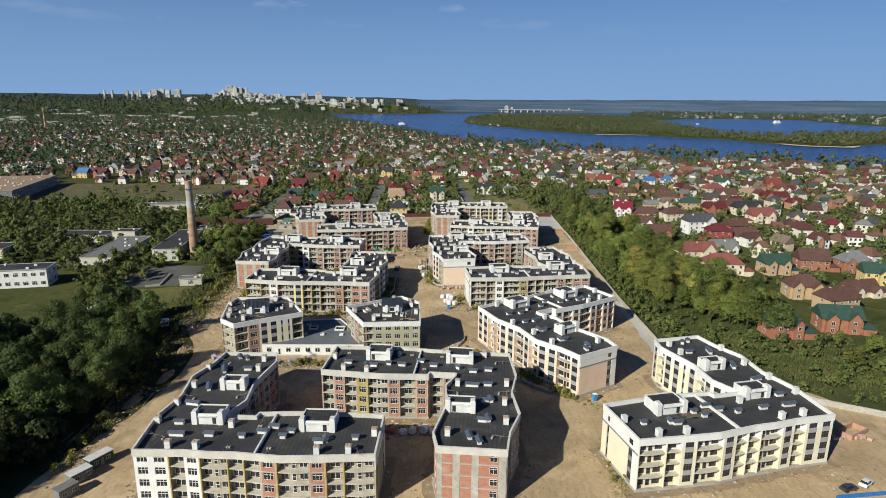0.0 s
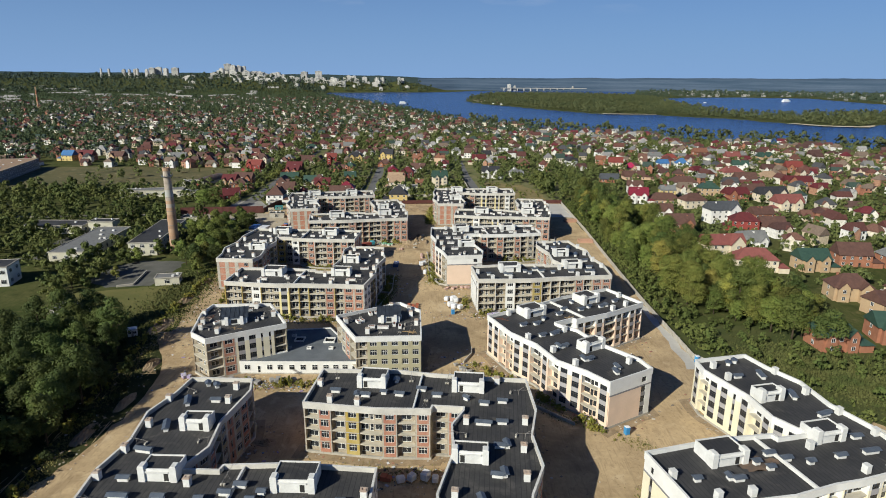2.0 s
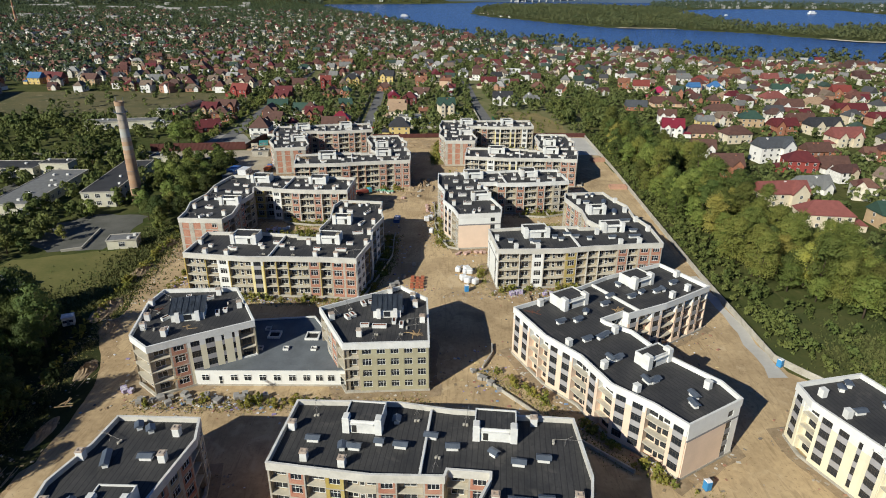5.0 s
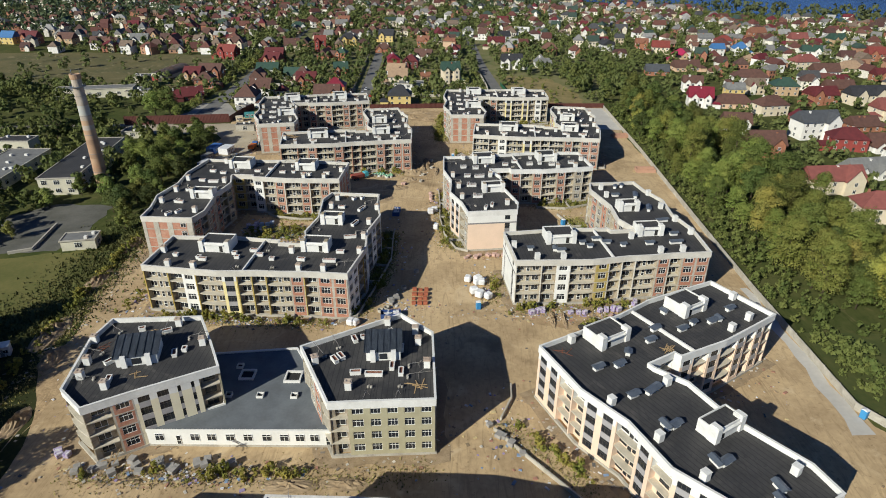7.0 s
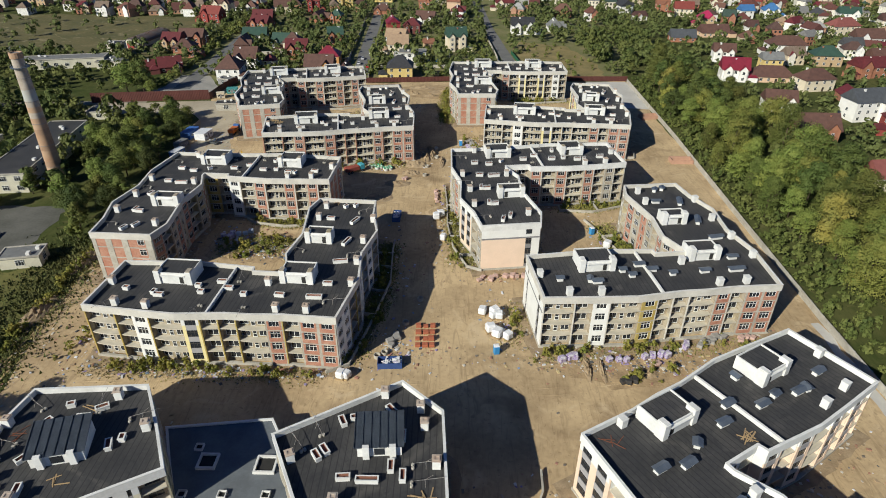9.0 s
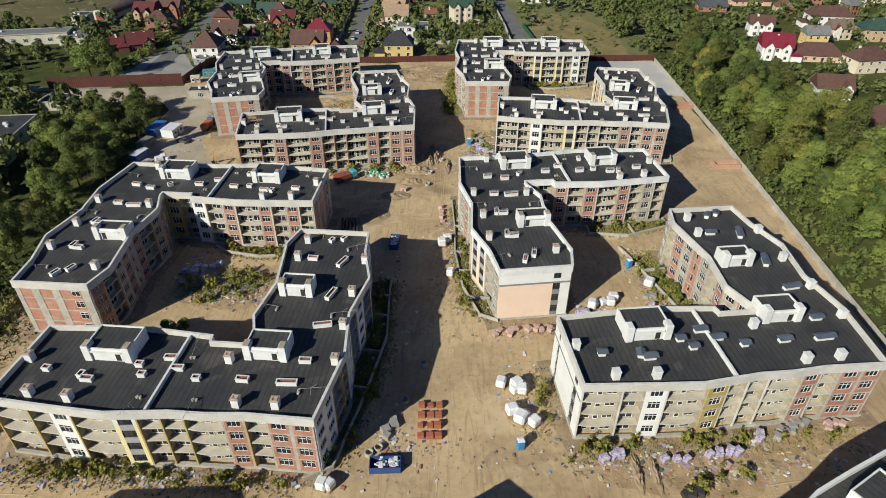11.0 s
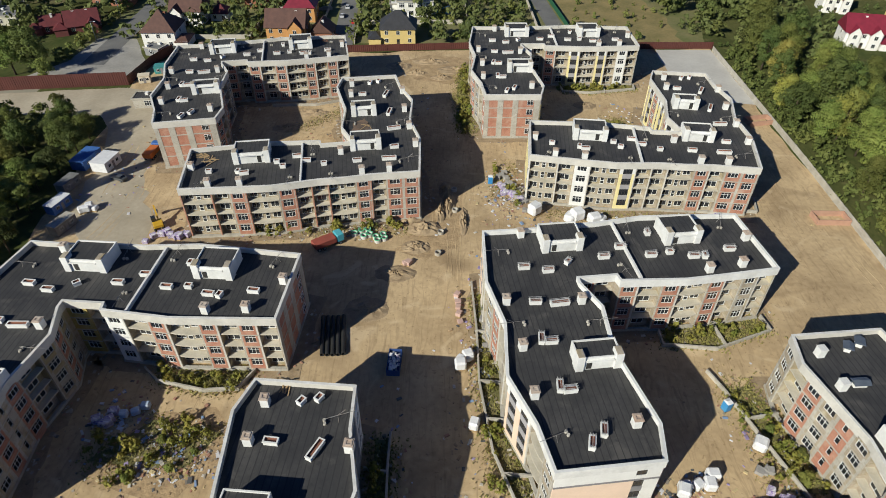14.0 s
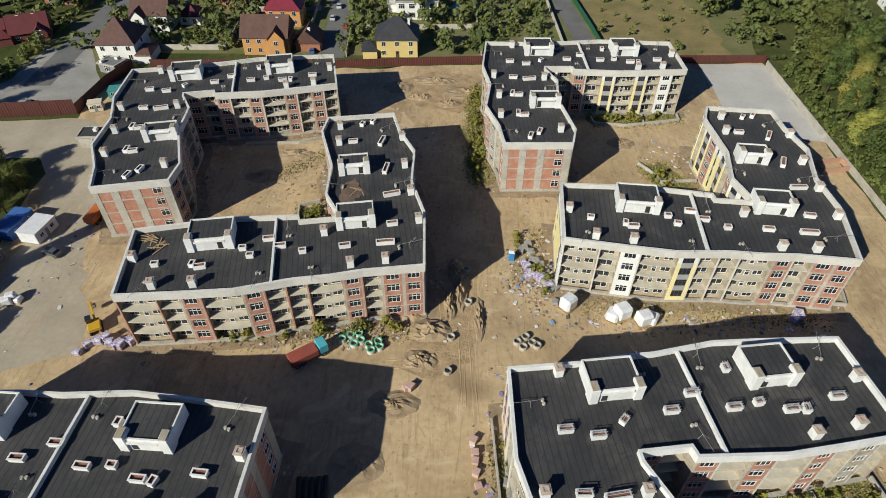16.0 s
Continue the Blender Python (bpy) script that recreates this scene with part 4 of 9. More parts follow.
block(45.5, 450.4, 181.6, False, ROOF_B, "raw", dict(front="b", side="gb", end="b", inner="yg", court="byyw", left="b", notch="y"), LIGHTCON, "unfinished four-storey apartment block, courtyard side partly yellow")
block(-50.2, 439.6, 191.4, False, ROOF_B, "raw", dict(front="b", side="gb", end="b", inner="bg", court="bb", left="b", notch="b"), LIGHTCON, RAW)
block(-42.9, 327.0, 177.1, False, ROOF_B, "raw", dict(front="b", side="gb", end="b", inner="bg", court="wbbb", left="b", notch="m"), LIGHTCON, RAW)
block(58.7, 241.9, 211.1, False, ROOF_B, "done", dict(pier="p", front="p", side="ppp", end="p", inner="p", court="p", left="p", notch="p", body=PEACH), WHITE,
      "nearly finished four-storey apartment block, peach and white render")
block(-32.5, 176.1, 174.8, True, ROOF_B, "raw", dict(front="b", side="gb", end="b", inner="bg", court="bbmb", left="b", notch="b"), LIGHTCON, "unfinished four-storey apartment block with mustard insulation boards", "capped")

# ---- two-part block with a low link ----
def corner_block(pts, specs, colours, parapet, kit, label):
    c = Vector((sum(p[0] for p in pts) / len(pts), sum(p[1] for p in pts) / len(pts)))
    M = pose(c.x, c.y, 0)
    foot = [(p[0] - c.x, p[1] - c.y) for p in pts]
    b = thing("apartment_block", M, label, "building")
    outline = []
    for i, (spec, col) in enumerate(zip(specs, colours)):
        wall_run(b, M, [foot[i], foot[(i + 1) % len(foot)]], spec, col, "", outline)
    bm = bmesh.new()
    line = [(p.x, p.y) for p in outline]
    prism(bm, [p for k, p in enumerate(line) if (Vector(p) - Vector(line[k - 1])).length > 0.02], 0, 12.05, 0, False)
    part("wall", bm, BLOCK, b)
    bm = bmesh.new()
    ring(bm, offset(foot, -0.3), offset(foot, 0.3), -0.2, 0.62)
    part("plinth", bm, CONCRETE, b)
    roofing(b, foot, None, False, "raw", parapet, PARAPET_W)
    for x, y, key, turn in kit:
        s = ob_of("roof_chimney" if key == "stack" else "roof_vent", STACK[key] if key == "stack" else LOW[key, "raw"], b, pose(x - c.x, y - c.y, ROOF_Z, 0, 0, turn))
        if key == "stack":
            ob_of("vent_cap", LOW[key, "raw"], s)
    return b, c


W2 = [("W", 3.5), ("W", 3.5)]
kb, kc = corner_block([(-70.8, 194.7), (-63.7, 199.2), (-50.4, 206.9), (-54.6, 214.8), (-60.0, 224.1), (-78.7, 222.7), (-79.7, 215.3), (-76.8, 199.6)],
                      [[("L", 4), ("W", 3.4)], [("W", 3), ("W", 3), ("N", 2.2), ("N", 2.2), ("L", 3.4)], W2, W2, [("W", 3.5)] * 4, [("W", 3.5)] * 2, [("L", 4), ("W", 3.5), ("L", 4)], [("L", 5)]],
                      ["b", "cccc", "o", "g", "g", "g", "g", "g"], PARAPET_W,
                      [(-73.1, 215.9, "low", 60), (-72.5, 208.7, "low", 55), (-70.0, 203.1, "low", 100), (-60.8, 211.6, "low", 110), (-59.3, 213.0, "short", 100), (-65.6, 219.4, "low", 30), (-71.1, 219.9, "short", 20), (-64.0, 222.0, "stack", 10), (-78.9, 215.5, "stack", 0), (-76.7, 208.3, "stack", 10), (-75.7, 203.9, "stack", 10), (-69.6, 201.1, "stack", 5), (-56.4, 215.2, "stack", 15), (-67.7, 217.2, "low", 8)],
                      "unfinished corner apartment block, grey brick and pale render")


def mono_house(b, c, x, y, w, d, turn):
    """A white stair house under a lean-to roof of grey seamed metal."""
    bm = bmesh.new()
    box(bm, -w / 2, w / 2, -d / 2, d / 2, 0, 2.2)
    h = part("stair_house", bm, PARAPET_W, b, "white stair house with a sloping grey metal roof", pose(x - c.x, y - c.y, ROOF_Z, 0, 0, turn))
    bm = bmesh.new()
    e = 0.4
    line = []
    for i in range(7):      # standing seams
        xx = -w / 2 - e + (w + 2 * e) * i / 6
        line += [(xx - 0.05, 0.0), (xx - 0.05, 0.14), (xx + 0.05, 0.14), (xx + 0.05, 0.0)]
    lo, hi = [bm.verts.new((a, -d / 2 - e, 2.25 + k)) for a, k in line], [bm.verts.new((a, d / 2 + e, 3.5 + k)) for a, k in line]
    for i in range(len(line) - 1):
        bm.faces.new((lo[i], lo[i + 1], hi[i + 1], hi[i]))
    bmesh.ops.solidify(bm, geom=bm.faces[:], thickness=0.04)
    part("metal_roof", bm, CAPMETAL, h)
    for s in (-1, 1):
        bm = bmesh.new()
        box(bm, s * w * 0.3 - 0.5, s * w * 0.3 + 0.5, -d / 2 - 0.6, -d / 2, 0, 2.6)
        part("vent_shaft", bm, PARAPET_W, h)
    bm = bmesh.new()
    box(bm, -w * 0.12, w * 0.12, -d / 2 - 0.02, -d / 2 + 0.02, 0.3, 1.7)
    part("window", bm, GLASS, h)


for x, y, turn in ((-76.6, 219.6, 150), (-77.0, 211.6, 170), (-74.6, 203.0, 200), (-66.0, 219.9, 95), (-58.4, 217.4, 20)):
    davit(kb, pose(x - kc.x, y - kc.y, ROOF_Z, 0, 0, turn))
mono_house(kb, kc, -67.5, 211, 7.6, 6.0, 14)
kb2, kc2 = corner_block([(-27.1, 196.9), (-20.2, 197.5), (-7.8, 198.3), (-8.9, 219.1), (-16.0, 225.9), (-35.5, 213.6)],
                        [[("L", 3), ("W", 3)], [("W", 3.1)] * 4, [("W", 3.5)] * 2 + [("L", 4), ("W", 3.5), ("L", 4)], W2, [("W", 3.5)] * 5, [("L", 4), ("W", 3.2), ("W", 3.2), ("L", 4)]],
                        ["o", "oooo", "g", "g", "g", "gb"], PARAPET_W,
                        [(-18.7, 223.2, "stack", 0), (-12.5, 220.0, "stack", 0), (-11.7, 216.2, "stack", 0), (-9.6, 208.7, "stack", 0), (-24.1, 201.8, "stack", 0), (-31.9, 209.4, "stack", 25), (-25.1, 217.1, "low", 115), (-22.9, 218.0, "low", 10), (-17.4, 219.8, "low", 130), (-15.1, 214.2, "low", 92), (-16.5, 208.3, "low", 92), (-14.6, 206.6, "low", 92), (-19.8, 205.8, "long", 0), (-23.4, 206.2, "low", 5), (-28.1, 210.1, "low", 125), (-27.0, 211.2, "low", 125)],
                        "unfinished corner apartment block, olive wall and bare brick")
for x, y, turn in ((-20.4, 200.6, 262), (-14.6, 200.8, 262), (-11.6, 205.4, 5), (-11.6, 208.6, 5), (-31.4, 212.4, 130), (-28.8, 215.6, 120)):
    davit(kb2, pose(x - kc2.x, y - kc2.y, ROOF_Z, 0, 0, turn))
mono_house(kb2, kc2, -18.6, 213.3, 6.8, 5.6, 4)

link = thing("low_link_building", pose(-45, 205, 0), "one-storey white link building with grey membrane roof", "building")
LK = [(-64.4, 199.3), (-27.3, 199.6), (-28.2, 208), (-36.3, 219.5), (-40.0, 225.8), (-58.6, 223.4), (-54.6, 214.8), (-50.6, 206.9)]
LKL = [(x + 45, y - 205) for x, y in LK]
bm = bmesh.new()
prism(bm, LKL, 0.3, 3.9, 0, True, False, 1)
part("wall", bm, [WHITE, MEMBRANE], link)
bm = bmesh.new()
ring(bm, offset(LKL, -0.28), offset(LKL, 0.12), 3.5, 4.25)
part("parapet", bm, WHITE, link)
bm = bmesh.new()
ring(bm, offset(LKL, -0.3), offset(LKL, 0.2), -0.3, 0.45)
part("plinth", bm, CONCRETE, link)
for i, (x, wide) in enumerate(((3.6, 1), (7.2, 0), (10.4, 1), (13.6, 1), (17.2, 1), (20.6, 1), (24.2, 1), (27.6, 1), (30.6, 1), (33.4, 1), (36.0, 0))):
    ob_of("window", WIN_MID if wide else BALCONY_DOOR, link, pose(-64.4 + 45 + x, 199.25 - 205 + 0.008 * x, 1.5 if wide else 1.1))
for x, y, s in ((-48.5, 216, 1.6), (-38.5, 215.5, 1.8), (-44, 209.5, 0.7), (-37, 209.5, 0.7), (-50.5, 209.5, 0.7), (-51, 219, 0.7)):
    bm = bmesh.new()
    ring(bm, [(-s * .8, -s * .8), (s * .8, -s * .8), (s * .8, s * .8), (-s * .8, s * .8)], [(-s, -s), (s, -s), (s, s), (-s, s)], 3.9, 4.45)
    box(bm, -s * .8, s * .8, -s * .8, s * .8, 3.92, 4.0, 1)
    part("skylight", bm, [PARAPET_W, DARK], link, "square white roof hatch, uncovered", pose(x + 45, y - 205, 0))

# ---- site ground, roads ----
sheet("site_ground", [(-97, 88), (-60, 60), (130, 60), (150, 140), (128, 158), (82, 207), (80.5, 240), (82, 330), (83, 466), (-8, 463), (-56, 458), (-108, 457), (-122, 447), (-122, 428),
                      (-118, 405), (-106, 300), (-104, 262), (-96, 225), (-92, 198), (-93, 160), (-96, 130)], 0.02, SAND, "bare sandy ground of the building site, rutted by wheels", "ground", 0.9, 6.0)
strip("road", [(-56, 466), (-60, 520), (-64, 620), (-70, 800)], 7.5, 0.035, ASPHALT, "grey asphalt street between gardens")
strip("road", [(-142, 445), (-144, 520), (-150, 640), (-160, 800)], 8.5, 0.035, ASPHALT, "wide grey asphalt street with shaded edges")
strip("road", [(29, 466), (27.5, 487), (24.5, 517), (18, 600), (10, 800)], 7.0, 0.035, ASPHALT, "narrow asphalt lane along a green fence")
sheet("field", [(-420, 518), (-186, 510), (-178, 560), (-172, 628), (-300, 640), (-420, 630)], 0.015, DRYGRASS, "open dry grass field with bare patches", "field", 2, 12)
sheet("garden_ground", [(-118, 468), (82, 468), (104, 560), (108, 800), (-190, 800), (-172, 640), (-156, 520), (-154, 446), (-150, 442)], 0.010, mat("garden_soil", (0.10, 0.12, 0.034), (0.19, 0.165, 0.08), 0.95, 0.09, 0.7, bump=0.2), "gardens with grass, beds and bare soil", "garden", 0.5, 10)
sheet("meadow", [(34, 469), (74, 469), (76, 500), (64, 545), (30, 560), (31, 500)], 0.016, mat("brown_meadow", (0.27, 0.205, 0.09), (0.15, 0.13, 0.05), 0.95, 0.12, 0.9, bump=0.2), "dry brown grass plot behind the fence", "meadow", 1.2, 5)
sheet("slope", [(82, 212), (86, 205), (114, 168), (131, 160), (154, 143), (260, 130), (260, 215), (135, 222), (126, 240), (84, 240)], 0.012, mat("slope_grass", (0.040, 0.058, 0.014), (0.085, 0.086, 0.026), 0.95, 0.08, 0.8, bump=0.3), "rough green grass outside the site wall", "grass", 0.3, 6)
sheet("yard", [(-166, 426), (-123, 431.5), (-123, 447), (-128, 455), (-136, 470), (-151, 470), (-152, 448)], 0.02, mat("dusty_yard", (0.34, 0.32, 0.29), (0.23, 0.22, 0.20), 0.95, 0.12, 1.2), "dusty grey yard behind the metal fence", "pavement", 0.2, 6)
sheet("entrance", [(-172, 404), (-150, 408), (-128, 407), (-112, 409), (-104, 418), (-121, 427), (-150, 423), (-172, 419.5)], 0.05, mat("dusty_concrete", (0.43, 0.37, 0.28), (0.31, 0.265, 0.195), 0.95, 0.1, 1.0), "pale dusty drive along the metal fence", "road", 0.7, 4)
sheet("entrance", [(-124, 421), (-106, 419), (-97, 404), (-95, 372), (-87, 356), (-84, 346), (-96, 342), (-106, 356), (-110, 378), (-116, 400), (-124, 408)], 0.034, MATS["dusty_concrete"], "pale dusty yard of the site cabins", "road", 1.0, 3.5)
strip("track", [(-420, 408), (-264, 412), (-218, 418.6), (-186, 421), (-150, 424)], 5.0, 0.03, mat("pale_track", (0.30, 0.27, 0.21), (0.22, 0.20, 0.15), 0.95, 0.1, 1.0), "pale unpaved track beside the field")
sheet("old_yard", [(-160, 306), (-149, 318), (-128, 316), (-126, 296), (-128, 281), (-146, 277.5), (-158, 284)], 0.02, mat("old_asphalt", (0.14, 0.135, 0.12), (0.08, 0.08, 0.068), 0.95, 0.12, 1.5), "cracked old asphalt yard of the works", "pavement", 0.8, 4)
sheet("old_yard", [(-212, 318), (-197, 318), (-200, 366), (-214, 366)], 0.02, MATS["old_asphalt"], "cracked old asphalt yard between works halls", "pavement", 0.5, 4)
for i, (p, q) in enumerate((((-142, 277.8), (-136, 280.7)), ((-136, 280.7), (-137.5, 290)), ((-137.5, 290), (-139, 299.4)))):
    bm, v = bmesh.new(), Vector(q) - Vector(p)
    box(bm, 0, v.length, -0.3, 0.3, -0.1, 0.9, bevel=0.05)
    tagged(part("low_wall", bm, CONCRETE, None, m=Matrix.Translation((*p, 0)) @ Matrix.Rotation(math.atan2(v.y, v.x), 4, "Z")), "weathered low concrete wall across an old yard", "wall", "low yard walls")
sheet("lawn", [(-150, 236), (-108, 238), (-108, 292), (-124, 280), (-156, 270)], 0.015, mat("cut_grass", (0.10, 0.105, 0.028), (0.155, 0.14, 0.045), 0.95, 0.1, 1.0), "mown grass plot beside the site", "lawn", 1.5, 6)
# rough grass sheet, coloured dark to deepen the shade of the wood
sheet("verge", [(-150, 150), (-100, 118), (-93, 140), (-88, 158), (-86, 176), (-87, 196), (-93, 212), (-101, 226), (-112, 234), (-150, 234)], 0.028, mat("shade_toned_verge", (0.028, 0.036, 0.014), (0.055, 0.056, 0.024), 0.95, 0.2, 1.2, bump=0.25, spec=0.05), "overgrown ground by the wood, tree shade put into its colour", "grass", 0.7, 3)
sheet("concrete_pad", [(61, 424), (83, 420), (83, 465), (62, 465)], 0.03, mat("pale_concrete", (0.5, 0.48, 0.44), (0.40, 0.38, 0.35), 0.9, 0.1, 1.0), "pale concrete slab at the back of the site", "pavement", 0.2, 8)
sheet("concrete_pad", [(75.8, 204), (80.0, 205), (79.4, 262), (77.6, 262)], 0.03, MATS["pale_concrete"], "pale dusty concrete strip along the site wall", "pavement", 0.6, 5)

# ---- walls and fences ----
def wall_line(name, pts, h, t, material, label, category, post=0.0, panel=None):
    w = thing(name, pose(pts[0][0], pts[0][1], 0), label, category)
    for a, b in zip(pts, pts[1:]):
        a, b = Vector(a), Vector(b)
        n = max(1, round((b - a).length / (panel or 1e9)))
        ang = math.atan2((b - a).y, (b - a).x)
        L = (b - a).length / n
        key = bmesh.new()
        if name == "metal_fence":
            k = max(2, int(L / 0.35))
            front = [(0, -t * 1.6), (0.1, -t * 1.6)]
            for i in range(k):
                x0, x1, y0 = L * i / k + 0.12, L * (i + 1) / k - 0.02, -t / 2 - (0.05 if i % 2 else 0)
                front += [(x0, y0), (x1, y0)]
            prism(key, front + [(L, t / 2), (0, t / 2)], 0.03, h, 0, True, True)
        else:
            box(key, 0.0, L - 0.02, -t / 2, t / 2, -0.2, h, 0)
            box(key, -0.12, 0.12, -t / 2 - 0.06, t / 2 + 0.06, -0.2, h + 0.08, 0)
        me = mesh_of("fence_panel", key, material)
        for i in range(n):
            p = a.lerp(b, i / n)
            ob_of("fence_panel", me, w, pose(p.x - pts[0][0], p.y - pts[0][1], 0) @ Matrix.Rotation(ang, 4, "Z"))
    return w


wear(BITUMEN, (0.028, 0.028, 0.030), (0.105, 0.097, 0.088))
# lap lines of the felt strips, 1 m apart
bn, bl = BITUMEN.node_tree.nodes, BITUMEN.node_tree.links
bp = bn["Principled BSDF"]
tc, wv, mr, mx = bn.new("ShaderNodeTexCoord"), bn.new("ShaderNodeTexWave"), bn.new("ShaderNodeMapRange"), bn.new("ShaderNodeMix")
wv.bands_direction, wv.wave_profile = "X", "SIN"
wv.inputs["Scale"].default_value, wv.inputs["Distortion"].default_value, wv.inputs["Detail Scale"].default_value = 0.314, 0.35, 0.6
mr.inputs["From Min"].default_value, mr.inputs["From Max"].default_value, mr.inputs["To Max"].default_value = 0.90, 1.0, 0.8
mx.data_type = "RGBA"
mx.inputs["B"].default_value = (0.022, 0.022, 0.024, 1)
bl.new(tc.outputs["Object"], wv.inputs["Vector"]), bl.new(wv.outputs["Fac"], mr.inputs["Value"]), bl.new(mr.outputs[0], mx.inputs["Factor"])
bl.new(bp.inputs["Base Color"].links[0].from_socket, mx.inputs["A"]), bl.new(mx.outputs["Result"], bp.inputs["Base Color"])
wall_line("site_wall", [(83.3, 464), (82.8, 385), (80.8, 312), (79.8, 262), (80.2, 212), (84, 206), (112, 167), (129, 158), (152, 140)], 1.9, 0.22, CONCRETE, "pale concrete slab wall round the site", "wall", panel=6)
wall_line("metal_fence", [(-122, 429), (-120.5, 446), (-117, 457)], 3.2, 0.08, FENCE, "tall dark red-brown corrugated metal fence", "fence", panel=4.5)
wall_line("metal_fence", [(-174.5, 422), (-122, 429)], 4.6, 0.08, FENCE, "tall dark red-brown corrugated metal fence", "fence", panel=4.5)
wall_line("metal_fence", [(-112, 458), (-56, 459), (-8, 463.5), (84, 466.5)], 2.6, 0.08, FENCE, "long dark red-brown corrugated metal fence", "fence", panel=4.5)
wall_line("metal_fence", [(90, 121.6), (112, 124.5)], 1.1, 0.08, mat("blue_fence", (0.03, 0.16, 0.42), (0.025, 0.13, 0.36), 0.5), "low bright blue corrugated metal fence", "fence", panel=4.5)
wall_line("metal_fence", [(33.5, 468), (31.5, 492), (28, 525)], 2.2, 0.08, mat("green_fence", (0.02, 0.10, 0.05), (0.015, 0.08, 0.04), 0.5), "green corrugated metal fence along the lane", "fence", panel=4.5)

GWALL = mat("garden_wall", (0.46, 0.42, 0.36), (0.36, 0.33, 0.28), 0.9, 0.4, 3.0)
for pts in ([(-66.5, 482), (-69.5, 560), (-73, 640)], [(-51.5, 467), (-54.5, 540), (-59, 640)], [(-136, 476), (-138, 500)], [(20.5, 467), (18.5, 520), (13, 600)],
            [(-113, 470.5), (-92, 471)], [(-7.5, 466), (-9.5, 530)], [(-92, 471), (-93, 520)], [(-93, 520), (-136, 516)], [(-66, 505), (-93, 503)], [(-52, 488), (-10, 490)]):
    wall_line("garden_fence", pts, 1.8, 0.16, GWALL, "plain pale garden wall between suburban plots", "wall", panel=20)

# ---- brick chimney and low works buildings ----
def ring_chimney(x, y, h, r0, r1, label):
    c = thing("factory_chimney", pose(x, y, 0), label, "chimney")
    bm = bmesh.new()
    hoops = []
    n = 24
    for i in range(n):
        z0, z1 = h * i / n, h * (i + 1) / n
        k = r0 + (r1 - r0) * i / n
        cyl(bm, 0, 0, z0, z1, k, r0 + (r1 - r0) * (i + 1) / n, 16, 3 if i in (16, 17) else 1 if i > 17 or i in (13, 15) else 2 if i % 3 == 1 else 0, False)
        if i % 4 == 3:
            hoops.append((z1, k + 0.05))
    bmesh.ops.remove_doubles(bm, verts=bm.verts[:], dist=0.002)
    part("shaft", bm, [mat("old_brick", (0.34, 0.195, 0.115), (0.43, 0.30, 0.20), 0.92, 0.25, 3.0, bump=0.03), mat("bleached_brick", (0.46, 0.40, 0.33), (0.30, 0.24, 0.19), 0.92, 0.35, 3.0, bump=0.03),
                         mat("sooty_brick", (0.27, 0.155, 0.095), (0.36, 0.24, 0.16), 0.92, 0.3, 3.0, bump=0.03), mat("faded_paint_band", (0.34, 0.38, 0.38), (0.42, 0.38, 0.32), 0.9, 0.4, 3.0)], c)
    for z, k in hoops:
        bm = bmesh.new()
        cyl(bm, 0, 0, z - 0.12, z, k, k, 16)
        part("steel_hoop", bm, GREYBAND, c)
    bm = bmesh.new()
    ring(bm, [((r1 - 0.25) * math.cos(i * 0.3927), (r1 - 0.25) * math.sin(i * 0.3927)) for i in range(16)],
         [((r1 + 0.22) * math.cos(i * 0.3927), (r1 + 0.22) * math.sin(i * 0.3927)) for i in range(16)], h - 1.4, h + 0.3)
    part("crown", bm, MATS["old_brick"], c)
    bm = bmesh.new()
    ring(bm, [((r1 + 0.22) * math.cos(i * 0.3927), (r1 + 0.22) * math.sin(i * 0.3927)) for i in range(16)],
         [((r1 + 1.0) * math.cos(i * 0.3927), (r1 + 1.0) * math.sin(i * 0.3927)) for i in range(16)], h - 4.2, h - 4.05)
    for i in range(16):
        a = i * 0.3927
        cyl(bm, (r1 + 0.95) * math.cos(a), (r1 + 0.95) * math.sin(a), h - 4.1, h - 3.0, 0.04, n=4)
    part("gallery", bm, CAPMETAL, c)
    for a in (0.6, 2.7, 4.6):
        bm = bmesh.new()
        cyl(bm, r1 * math.cos(a), r1 * math.sin(a), h, h + 2.0, 0.09, 0.05, 6)
        part("aerial", bm, CAPMETAL, c)


ring_chimney(-140.2, 333.6, 43.5, 2.5, 1.7, "tall old brown brick factory chimney with a gallery")


HALLS = []


